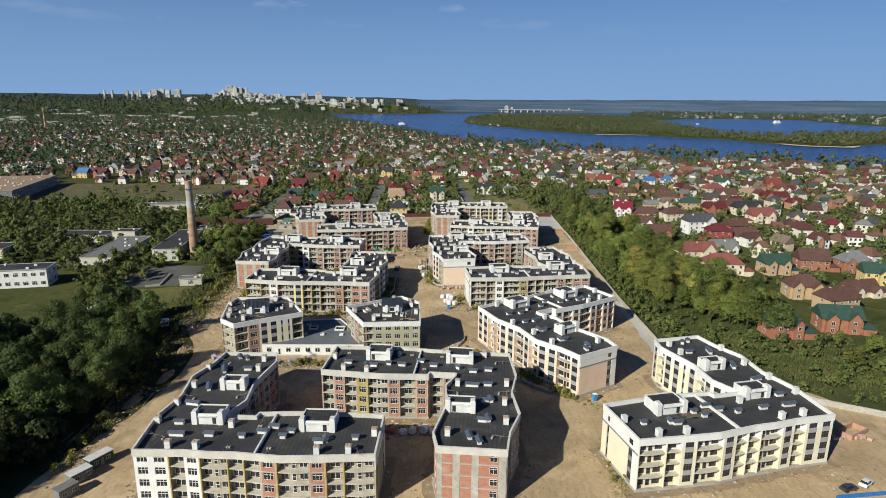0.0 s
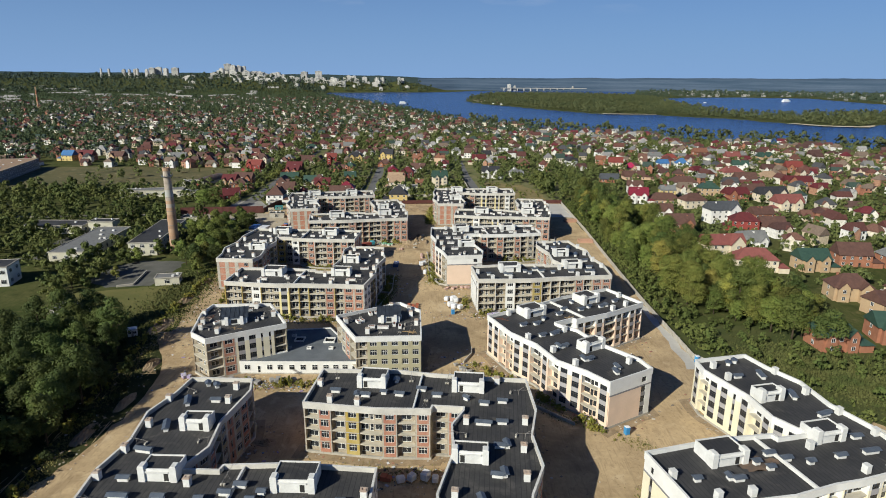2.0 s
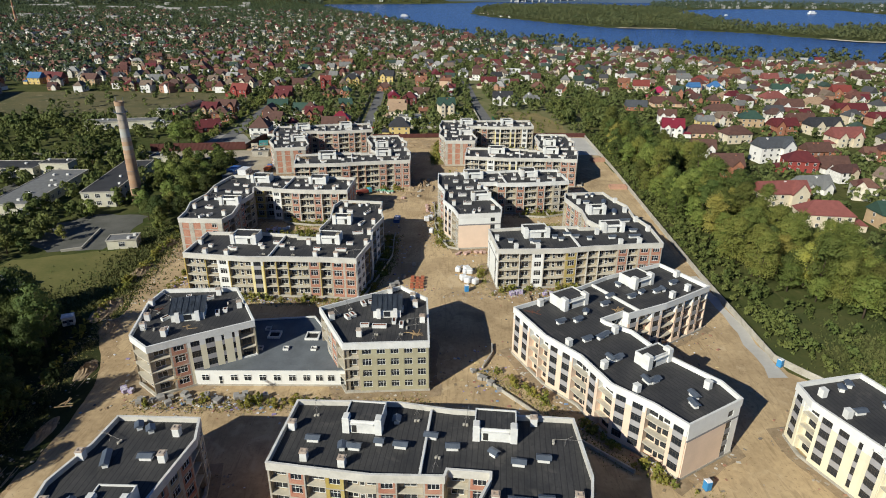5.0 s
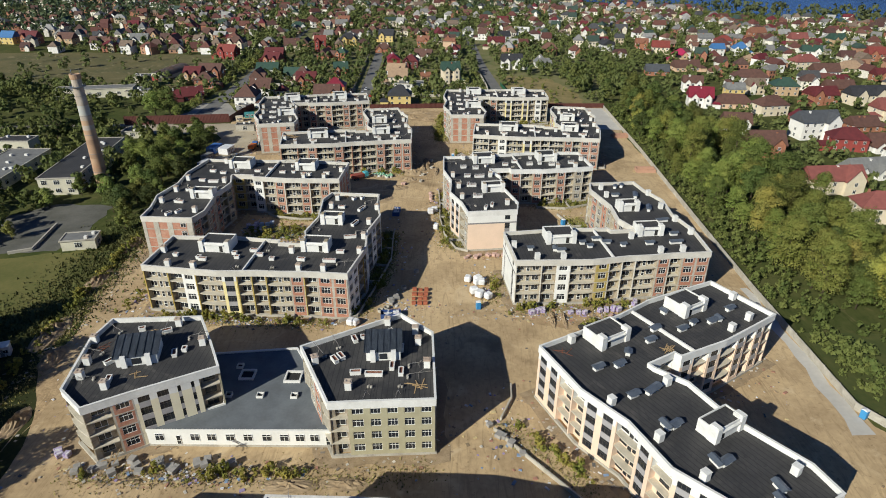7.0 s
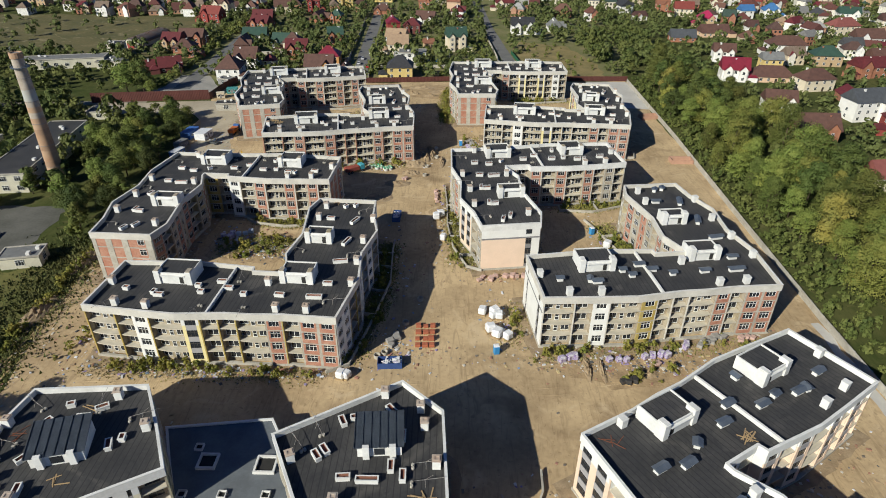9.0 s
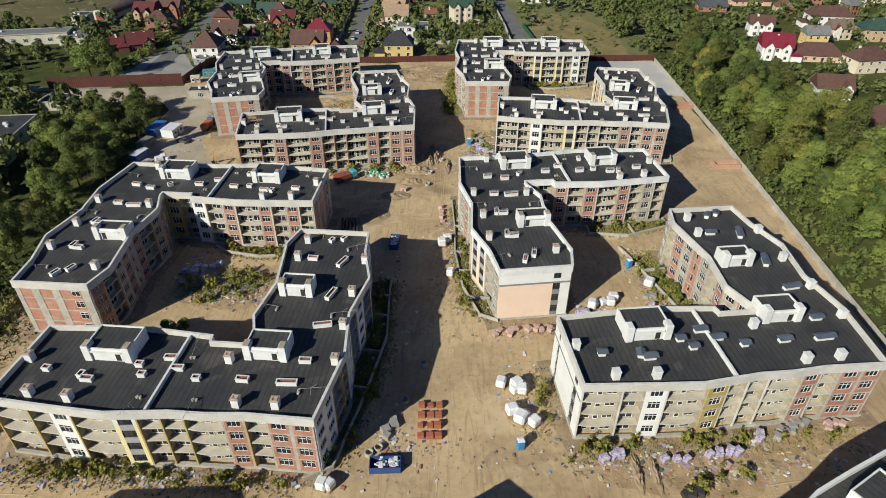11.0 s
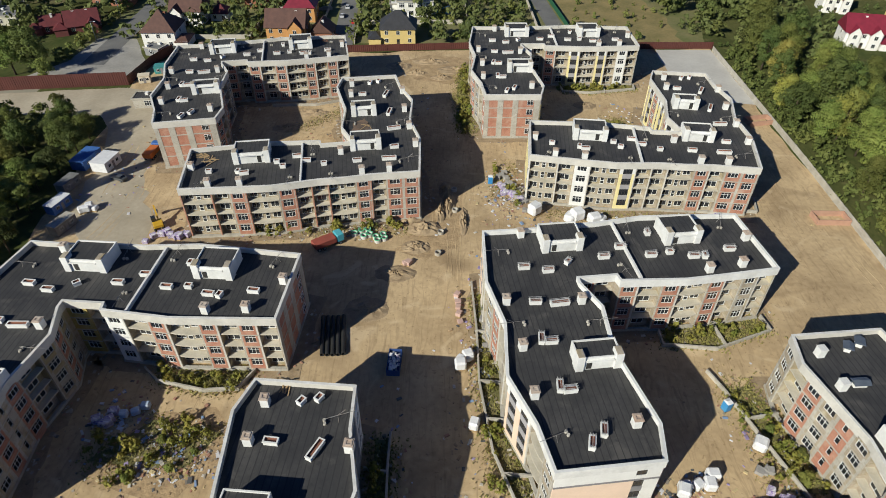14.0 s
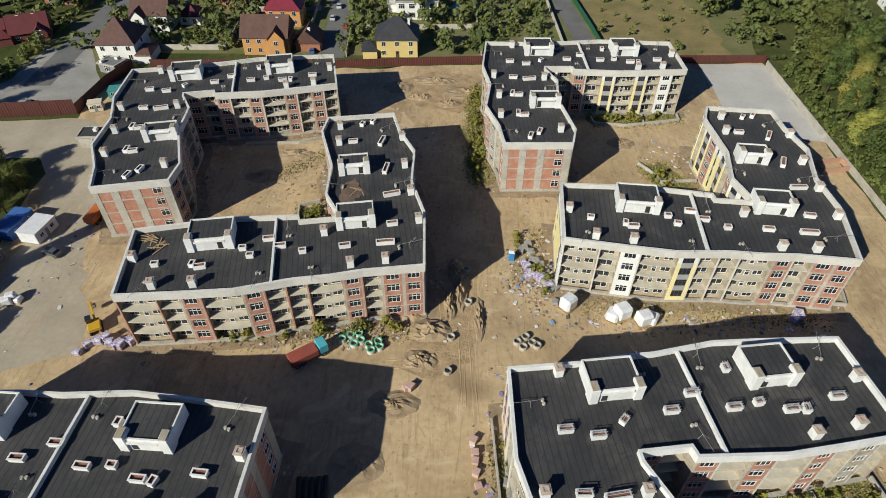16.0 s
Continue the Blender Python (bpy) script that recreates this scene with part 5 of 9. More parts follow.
def flat_building(x, y, w, d, h, turn, wall, label, roof=BITUMEN, cols=6, floors=1, name="works_building"):
    b = thing(name, pose(x, y, 0, 0, 0, turn), label, "building")
    HALLS.append((x, y, w / 2, d / 2))
    bm = bmesh.new()
    prism(bm, [(-w / 2, -d / 2), (w / 2, -d / 2), (w / 2, d / 2), (-w / 2, d / 2)], -0.2, h, 0, True, False)
    part("wall", bm, wall, b)
    foot = [(-w / 2, -d / 2), (w / 2, -d / 2), (w / 2, d / 2), (-w / 2, d / 2)]
    bm = bmesh.new()
    prism(bm, offset(foot, 0.25), h, h + 0.25, 0, True, True)
    part("roof", bm, roof, b)
    bm = bmesh.new()
    ring(bm, offset(foot, -0.1), offset(foot, 0.3), h + 0.02, h + 0.45)
    part("coping", bm, CONCRETE, b)
    for f in range(floors):
        for i in range(cols):
            xx = -w / 2 + w * (i + 0.5) / cols
            ob_of("window", WIN_WIDE, b, pose(xx, -d / 2 - 0.06, h / floors * f + h / floors * 0.3))
        k = max(1, int(d / 5))
        for i in range(k):
            ob_of("window", WIN_WIDE, b, pose(w / 2 + 0.06, -d / 2 + d * (i + 0.5) / k, h / floors * f + h / floors * 0.3, 0, 0, 90))
    for i in range(max(2, int(w * d / 120))):
        ob_of("roof_vent", STACK["short"], b, pose(random.uniform(-w * 0.4, w * 0.4), random.uniform(-d * 0.4, d * 0.4), h + 0.25, 0, 0, random.choice((0, 90))))
    return b


PALEWALL = mat("pale_works_wall", (0.58, 0.55, 0.44), (0.46, 0.43, 0.34), 0.9, 0.3, 2.0)
flat_building(-156.4, 352, 13.6, 52, 6.5, 6.5, PALEWALL, "pale rendered works hall with black felt roof", cols=3, floors=2)
flat_building(-206, 280.4, 34, 12, 8.5, 12, WHITE, "white two-storey works building with a flat roof", cols=9, floors=2)
flat_building(-226, 376, 34, 14, 4.5, 1, PALEWALL, "low pale works building with a flat roof", cols=6)
flat_building(-200, 376.5, 14, 8, 6.2, 1, PALEWALL, "pale blockhouse on the roof line of the works halls", cols=2)
flat_building(-187, 341, 17, 52, 4.5, 3.5, PALEWALL, "long low works hall with a grey roof", cols=3, roof=ROOFS["grey"])
flat_building(-262, 335, 34, 16, 5.5, 4, PALEWALL, "low works building with a flat roof", cols=6)
flat_building(-222, 486, 44, 10, 5, 13, PALEWALL, "long low white building with small windows", cols=8, roof=ROOFS["grey"])
flat_building(-196.5, 488.5, 13, 13, 3.6, 8, PALEWALL, "low white shed building", cols=3, roof=ROOFS["grey"])
flat_building(-206, 514.5, 9, 7, 7, 6, PALEWALL, "narrow pale blockhouse with a flat roof", cols=1)
flat_building(-160, 403, 9, 8, 3.2, 8, PALEWALL, "small pale hut with a dark flat roof among bushes", cols=1)
flat_building(-122.5, 455.5, 6.5, 5, 2.8, -20, GREYBAND, "small grey outbuilding with a sheet roof", cols=1, roof=ROOFS["grey"])
flat_building(-122, 284, 10, 6, 3.2, 12, PALEWALL, "small pale utility hut with a flat roof", cols=1, roof=ROOFS["grey"])
flat_building(-146, 247, 6, 9, 3.0, -8, PALEWALL, "small white hut with a grey roof", cols=1, roof=ROOFS["grey"])
flat_building(-412, 563, 60, 112, 9.5, 15, GREYBAND, "large dark grey parking building with open decks", cols=8, floors=3, roof=ROOFS["tan"])
flat_building(-109, 415, 9, 5, 3, 5, CONCRETE, "small concrete transformer hut", cols=1)


# arched hangar with a rusty sheet roof
hangar = thing("hangar", pose(-203, 548, 0, 0, 0, -8), "old arched hangar with a rusty sheet roof and red gate", "shed")
bm = bmesh.new()
arc = [(6 * math.cos(math.pi * i / 12), 2.2 + 3.2 * math.sin(math.pi * i / 12)) for i in range(13)]
bm.faces.new([bm.verts.new((x, -18, z)) for x, z in [(6, 0)] + arc + [(-6, 0)]][::-1])
box(bm, -6, 6, -18, 18, -0.1, 2.2, skip="tf")
part("wall", bm, PALEWALL, hangar)
bm = bmesh.new()
rows = [[bm.verts.new((x * 1.04, y, z + 0.1)) for x, z in arc] for y in (-18.4, 18.4)]
for i in range(12):
    bm.faces.new((rows[0][i], rows[0][i + 1], rows[1][i + 1], rows[1][i]))
bmesh.ops.solidify(bm, geom=bm.faces[:], thickness=0.08)
part("roof", bm, mat("rusty_sheet", (0.26, 0.16, 0.12), (0.20, 0.19, 0.19), 0.6, 0.2, 2.0), hangar)
bm = bmesh.new()
box(bm, -2.2, 2.2, -18.1, -17.95, 0, 3.2)
part("gate", bm, WALLS["red"], hangar)


# ---- street lamps ----
def street_lamp(x, y, turn):
    e = thing("street_lamp", pose(x, y, 0, 0, 0, turn), "slim grey steel street lamp beside the road", "street lamp", "street lamps")
    bm = bmesh.new()
    cyl(bm, 0, 0, -0.2, 8.0, 0.11, 0.07, 8)
    part("pole", bm, CAPMETAL, e)
    bm = bmesh.new()
    box(bm, -0.04, 1.5, -0.04, 0.04, 7.9, 8.0)
    part("arm", bm, CAPMETAL, e)
    bm = bmesh.new()
    box(bm, 1.3, 2.0, -0.15, 0.15, 7.86, 8.02, bevel=0.03)
    part("lamp_head", bm, PARAPET_W, e)


for x, y in ((-149.6, 466), (-153.5, 496), (-158, 530), (-164, 566)):
    street_lamp(x, y, 0)

# ---- houses ----
HWIN = window_mesh("window", 1.3, 1.5, 2, 0.0)
hb = bmesh.new()
box(hb, -0.55, 0.55, -0.05, 0.05, 0, 2.1, 0)
box(hb, -0.35, 0.35, -0.07, -0.05, 1.1, 1.9, 1)
HDOOR = mesh_of("door", hb, BARK, GLASS)
hb = bmesh.new()
box(hb, -0.35, 0.35, -0.35, 0.35, 0, 1.8, 0)
box(hb, -0.42, 0.42, -0.42, 0.42, 1.8, 1.95, 0)
HCHIM = mesh_of("house_chimney", hb, WALLS["brick"])
hb = bmesh.new()
box(hb, -0.38, 0.38, -0.38, 0.38, 0, 1.9, 0)
box(hb, -0.46, 0.46, -0.46, 0.46, 1.9, 2.05, 0)
HCHIMW = mesh_of("house_chimney", hb, WALLS["white"])
HR = random.Random(5)
TALK = dict(rose="rose-red", slate="slate-grey", maroon="maroon", brown="brown", crimson="crimson metal", magenta="magenta metal", grey="grey", green="green metal", dark="dark",
            tan="tan", red="red", blue="blue metal", rust="rust-red", white="pale")


def gable(bm, w, d, z, h, e=0.6, y0=0.0):
    a = [bm.verts.new(p) for p in ((-w / 2 - e, y0 - d / 2 - e, z - 0.2), (w / 2 + e, y0 - d / 2 - e, z - 0.2), (w / 2 + e, y0 + d / 2 + e, z - 0.2), (-w / 2 - e, y0 + d / 2 + e, z - 0.2),
                                   (-w / 2 - e, y0, z + h), (w / 2 + e, y0, z + h))]
    for q in ((0, 1, 5, 4), (2, 3, 4, 5), (3, 0, 4), (1, 2, 5), (3, 2, 1, 0)):
        bm.faces.new([a[i] for i in q])


def hip(bm, w, d, z, h, e=0.6, x0=0.0, y0=0.0, ridge=None):
    r = max(0.0, w / 2 - d / 2) if ridge is None else ridge
    a = [bm.verts.new((x0 + p[0], y0 + p[1], p[2])) for p in ((-w / 2 - e, -d / 2 - e, z - 0.15), (w / 2 + e, -d / 2 - e, z - 0.15), (w / 2 + e, d / 2 + e, z - 0.15), (-w / 2 - e, d / 2 + e, z - 0.15),
                                                              (-r - 0.05, 0, z + h), (r + 0.05, 0, z + h))]
    for q in ((0, 1, 5, 4), (2, 3, 4, 5), (3, 0, 4), (1, 2, 5), (3, 2, 1, 0)):
        bm.faces.new([a[i] for i in q])


def wing(b, wm, rm, xm, bw, y0, out, h, ridge_y, win=True, floors=1):
    """A gabled bay that stands forward of a house's front."""
    g = bw * HR.uniform(0.5, 0.62)
    bm = bmesh.new()
    box(bm, xm - bw / 2, xm + bw / 2, y0 - out, y0 + 0.6, -0.2, h, skip="b")
    bm.faces.new([bm.verts.new(p) for p in ((xm - bw / 2, y0 - out, h), (xm + bw / 2, y0 - out, h), (xm, y0 - out, h + g))])
    wg = part("wing", bm, wm, b)
    bm, e, t = bmesh.new(), 0.45, 0.16
    k = e * 2 * g / bw
    rim = [(xm - bw / 2 - e, h - k), (xm, h + g + 0.02), (xm + bw / 2 + e, h - k)]
    f0, f1 = [bm.verts.new((x, y0 - out - 0.45, z)) for x, z in rim], [bm.verts.new((x, ridge_y, z)) for x, z in rim]
    u0, u1 = [bm.verts.new((x, y0 - out - 0.45, z + t)) for x, z in rim], [bm.verts.new((x, ridge_y, z + t)) for x, z in rim]
    for i in (0, 1):
        bm.faces.new((u0[i], u0[i + 1], u1[i + 1], u1[i])), bm.faces.new((f0[i], f1[i], f1[i + 1], f0[i + 1])), bm.faces.new((f0[i], f0[i + 1], u0[i + 1], u0[i]))
    part("wing_roof", bm, rm, wg)
    for f in range(floors):
        ob_of("window", HWIN, wg, pose(xm, y0 - out - 0.04, f * 2.9 + 0.9))


def H(x, y, w, d, wall, roof, storeys, turn=None, kind=None):
    exact = turn is not None
    turn = HR.uniform(-14, 14) + (90 if HR.random() < 0.2 and w < 16 else 0) if turn is None else turn
    kind = kind or HR.choice(("hip", "gable", "cross", "cross"))
    if not exact:
        w, d = min(w * 0.82, 15.0), min(d * 0.8, 10.0)
    h = 2.9 * storeys + 0.2
    b = thing("house", pose(x, y, 0, 0, 0, turn), "detached %s house with a %s %s roof" % (wall, TALK[roof], {"hip": "hipped", "gable": "gabled", "cross": "cross-gabled"}[kind]), "house", "houses of the suburb")
    wm, rm = WALLS[wall], ROOFS[roof]
    rh = min(w, d) * HR.uniform(0.40, 0.54)
    bm = bmesh.new()
    box(bm, -w / 2, w / 2, -d / 2, d / 2, -0.2, h, skip="b")
    if kind != "hip":       # gable triangles of the wall
        for sx in (-1, 1):
            v = [bm.verts.new(p) for p in ((sx * w / 2, -d / 2, h), (sx * w / 2, d / 2, h), (sx * w / 2, 0, h + rh * 0.97))]
            bm.faces.new(v if sx > 0 else v[::-1])
    part("wall", bm, wm, b)
    bm = bmesh.new()
    (hip if kind == "hip" else gable)(bm, w, d, h, rh)
    part("roof", bm, rm, b)
    bays = []
    if kind == "cross" or (kind == "hip" and not exact):
        bays = [(-w * 0.27, w * 0.36)] if w < 11 or HR.random() < 0.4 else [(-w * 0.28, w * 0.3), (w * 0.28, w * 0.3)]
        if HR.random() < 0.5 and len(bays) == 1:
            bays = [(-bays[0][0], bays[0][1])]
        for xm, bw in bays:
            wing(b, wm, rm, xm, bw, -d / 2, HR.uniform(0.8, 2.2), h, -0.1, True, storeys)
    for i in range(HR.choice((1, 1, 2))):
        ob_of("house_chimney", HR.choice((HCHIM, HCHIMW)), b, pose(w * HR.uniform(-0.3, 0.3), d * HR.uniform(-0.12, 0.2), h + rh * 0.5))
    if HR.random() < 0.55:     # low annexe beside the house
        bm = bmesh.new()
        s, pw, pd = HR.choice((-1, 1)), 4.6, d * 0.6
        box(bm, s * w / 2, s * (w / 2 + pw), -d / 2 - 1.2, -d / 2 + pd, -0.2, 2.8, skip="b") if s > 0 else box(bm, -w / 2 - pw, -w / 2, -d / 2 - 1.2, -d / 2 + pd, -0.2, 2.8, skip="b")
        an = part("annexe", bm, wm, b)
        bm = bmesh.new()
        hip(bm, pw, pd + 1.2, 2.8, 1.5, 0.4, s * (w / 2 + pw / 2), -d / 2 - 0.6 + pd / 2, 0.2)
        part("annexe_roof", bm, rm, an)
    n = max(2, int(w / 3.4))
    for f in range(storeys):
        for i in range(n):
            xx = -w / 2 + w * (i + 0.5) / n
            if f == 0 and i == n // 2 and not any(abs(xx - xm) < bw / 2 + 0.7 for xm, bw in bays):
                ob_of("door", HDOOR, b, pose(xx, -d / 2 - 0.03, 0.05))
                continue
            if any(abs(xx - xm) < bw / 2 + 0.7 for xm, bw in bays):
                continue
            ob_of("window", HWIN, b, pose(xx, -d / 2 - 0.04, f * 2.9 + 0.9))
        for s in (-1, 1):
            if f < 2 and (y < 430 or s == (1 if x < 0 else -1)):
                ob_of("window", HWIN, b, pose(s * (w / 2 + 0.04), 0, f * 2.9 + 0.9, 0, 0, 90 * s))
    return b


H(131.3, 223.0, 15.4, 13, 'brick', 'green', 2)
H(157.0, 229.2, 18.1, 13, 'brick', 'green', 2)
H(171.7, 253.4, 27.1, 13, 'tan', 'brown', 2)
H(167.3, 271.2, 22.5, 13, 'tan', 'brown', 2)
H(195.7, 274.5, 17.8, 13, 'cream', 'brown', 1)
H(215.7, 294.8, 12.8, 10.9, 'yellow', 'green', 2)
H(175.0, 311.6, 16.7, 13, 'tan', 'green', 2)
H(219.8, 316.3, 18.0, 13, 'brick', 'grey', 2)
H(199.5, 319.5, 24.2, 13, 'brick', 'brown', 2)
H(-131.8, 520.8, 13.1, 11.2, 'brick', 'brown', 2)
H(-5.3, 534.0, 14.4, 12.2, 'cream', 'green', 3)
H(-112.4, 539.8, 16.5, 13, 'white', 'green', 1)
H(-22.3, 540.1, 7.3, 7, 'tan', 'rust', 1)
H(-169.7, 540.1, 18.5, 13, 'brick', 'brown', 2)
H(-42.5, 545.8, 14.8, 12.6, 'white', 'tan', 2)
H(-82.2, 550.4, 11.4, 9.7, 'brick', 'green', 2)
H(-136.8, 561.8, 19.1, 13, 'white', 'green', 1)
H(-34.6, 581.4, 13.6, 11.6, 'maroon', 'maroon', 2)
H(40.6, 585.0, 24.2, 13, 'white', 'dark', 2)
H(-139.3, 586.7, 15.1, 12.8, 'brick', 'maroon', 2)
H(-48.6, 589.4, 13.0, 11.1, 'red', 'crimson', 2)
H(64.4, 594.5, 14.9, 12.7, 'white', 'grey', 1)
H(-142.2, 603.8, 16.9, 13, 'brick', 'maroon', 2)
H(-91.8, 614.5, 10.4, 8.9, 'brick', 'green', 2)
H(176.9, 616.1, 13.4, 11.4, 'tan', 'magenta', 2)
H(-183.6, 617.9, 17.7, 13, 'red', 'red', 2)
H(-26.9, 619.2, 16.4, 13, 'white', 'brown', 1)
H(238.8, 619.4, 17.6, 13, 'tan', 'tan', 1)
H(-105.8, 619.9, 15.8, 13, 'brick', 'brown', 1)
H(339.9, 628.2, 18.1, 13, 'brick', 'red', 2)
H(-3.6, 636.6, 13.4, 11.4, 'white', 'maroon', 2)
H(293.1, 640.0, 17.7, 13, 'white', 'green', 2)
H(-184.3, 643.8, 17.1, 13, 'cream', 'brown', 3)
H(219.0, 648.5, 12.1, 10.3, 'white', 'blue', 2)
H(238.9, 650.4, 14.8, 12.6, 'white', 'blue', 2)
H(-140.0, 651.1, 15.1, 12.8, 'cream', 'brown', 2)
H(-61.7, 654.5, 18.5, 13, 'brick', 'brown', 1)
H(173.2, 654.6, 16.7, 13, 'cream', 'red', 2)
H(-117.1, 658.4, 11.4, 9.7, 'red', 'red', 3)
H(-7.4, 661.1, 12.1, 10.3, 'peach', 'rust', 3)
H(129.4, 666.1, 14.3, 12.1, 'white', 'dark', 2)
H(34.9, 676.0, 17.2, 13, 'cream', 'maroon', 2)
H(163.4, 676.8, 12.3, 10.4, 'brick', 'rust', 2)
H(-29.3, 678.0, 12.5, 10.6, 'brick', 'rust', 2)
H(-347.7, 679.6, 26.7, 13, 'tan', 'brown', 2)
H(-320.2, 680.8, 28.6, 13, 'brick', 'brown', 1)
H(-402.7, 683.9, 15.3, 13.0, 'yellow', 'blue', 2)
H(-383.5, 684.8, 30.1, 13, 'brick', 'maroon', 2)
H(-97.3, 688.6, 18.8, 13, 'yellow', 'dark', 2)
H(242.1, 693.4, 18.4, 13, 'brick', 'red', 2)
H(-290.3, 696.0, 23.8, 13, 'white', 'grey', 1)
H(316.0, 707.6, 19.7, 13, 'cream', 'rose', 2)
H(230.3, 708.6, 16.0, 13, 'white', 'grey', 2)
H(352.3, 709.2, 17.4, 13, 'tan', 'green', 2)
H(-285.7, 710.7, 21.8, 13, 'tan', 'brown', 2)
H(-65.2, 712.2, 16.3, 13, 'yellow', 'dark', 2)
H(-234.3, 713.1, 16.5, 13, 'cream', 'brown', 2)
H(44.7, 713.3, 12.3, 10.4, 'white', 'dark', 2)
H(28.6, 727.6, 16.7, 13, 'white', 'brown', 2)
H(12.0, 747.6, 12.9, 11.0, 'white', 'grey', 2)
H(296.6, 749.0, 20.5, 13, 'brick', 'rust', 2)
H(66.9, 766.6, 17.8, 13, 'white', 'white', 1)
H(-167.0, 796.5, 23.8, 13, 'white', 'green', 1)
H(-122.9, 825.8, 14.7, 12.5, 'cream', 'rust', 2)
H(-123.5, 467.5, 12, 13, 'white', 'brown', 2, 3, 'hip')
H(-121, 490, 12, 12, 'white', 'brown', 2, 0, 'cross')
H(-110, 494, 7, 7, 'white', 'maroon', 1, 0, 'hip')
H(-77.5, 473, 14.5, 11, 'ochre', 'brown', 2, 0, 'cross')
H(-172, 478, 7, 7, 'maroon', 'maroon', 1, 24, 'gable')
H(-76.5, 495, 12, 10, 'ochre', 'crimson', 2, 0, 'hip')
H(-64.5, 474.5, 8, 8, 'brick', 'brown', 1, 90, 'gable')
H(-35, 472.5, 13, 11, 'yellow', 'dark', 2, 2, 'hip')
H(-160.5, 480, 11.5, 9.5, 'maroon', 'maroon', 1, 24, 'cross')
H(-98, 512, 12, 10, 'brick', 'maroon', 2, 4, 'cross')
H(-104, 528, 11, 10, 'cream', 'brown', 2, 0, 'hip')
H(-40, 525, 12, 10, 'cream', 'tan', 2, 0, 'gable')
H(-164, 512, 12, 10, 'brick', 'brown', 2, 6, 'hip')
H(-178, 530, 11, 10, 'tan', 'maroon', 2, -4, 'cross')
H(141.3, 473.5, 13.1, 10.1, 'white', 'crimson', 2, -11, 'cross')
H(150.7, 513.3, 11.5, 8.8, 'white', 'brown', 2, -10, 'cross')
H(139.6, 418.4, 12.7, 9.8, 'white', 'brown', 2, -10, 'cross')
H(137.7, 382.9, 15.3, 10.5, 'brick', 'brown', 2, -1, 'cross')
H(159.6, 471.3, 22.0, 10.5, 'peach', 'brown', 1, -7, 'hip')
H(174.3, 456.0, 16.8, 10.5, 'cream', 'brown', 2, 11, 'hip')
H(175.2, 411.3, 19.7, 10.5, 'white', 'slate', 3, 9, 'cross')
H(170.1, 494.7, 10.6, 8.2, 'yellow', 'grey', 2, -3, 'gable')
H(195.7, 532.2, 22.0, 10.5, 'white', 'brown', 2, -4, 'hip')
H(216.1, 481.5, 16.6, 10.5, 'brick', 'maroon', 2, 7, 'cross')
H(206.0, 505.4, 15.2, 10.5, 'tan', 'green', 2, -6, 'hip')
H(243.0, 482.4, 21.8, 10.5, 'cream', 'dark', 2, 7, 'cross')
H(180.9, 392.7, 15.7, 10.5, 'red', 'maroon', 2, -11, 'hip')
H(143.5, 338.5, 21.8, 10.5, 'cream', 'rose', 2, 6, 'cross')
H(167.0, 355.5, 15.8, 10.5, 'white', 'grey', 1, 9, 'cross')
H(147.3, 310.9, 19.3, 10.5, 'cream', 'rose', 2, -7, 'hip')
H(197.0, 391.4, 14.5, 10.5, 'white', 'brown', 1, 1, 'cross')
H(207.8, 425.6, 14.1, 10.5, 'brick', 'brown', 1, 8, 'gable')
H(257.0, 553.2, 17.4, 10.5, 'white', 'brown', 2, 0, 'cross')
H(262.3, 591.5, 20.2, 10.5, 'cream', 'rose', 2, 11, 'hip')
H(291.2, 581.4, 18.8, 10.5, 'cream', 'tan', 1, 4, 'hip')
H(295.5, 541.2, 22.0, 10.5, 'brick', 'maroon', 2, -1, 'cross')
H(237.5, 449.2, 18.5, 10.5, 'cream', 'rose', 2, 5, 'cross')
H(244.7, 513.2, 17.5, 10.5, 'brick', 'brown', 1, 2, 'gable')
H(169.9, 581.2, 18.5, 10.5, 'peach', 'brown', 1, 4, 'gable')
H(143.8, 565.2, 15.5, 10.5, 'brick', 'slate', 1, -4, 'gable')

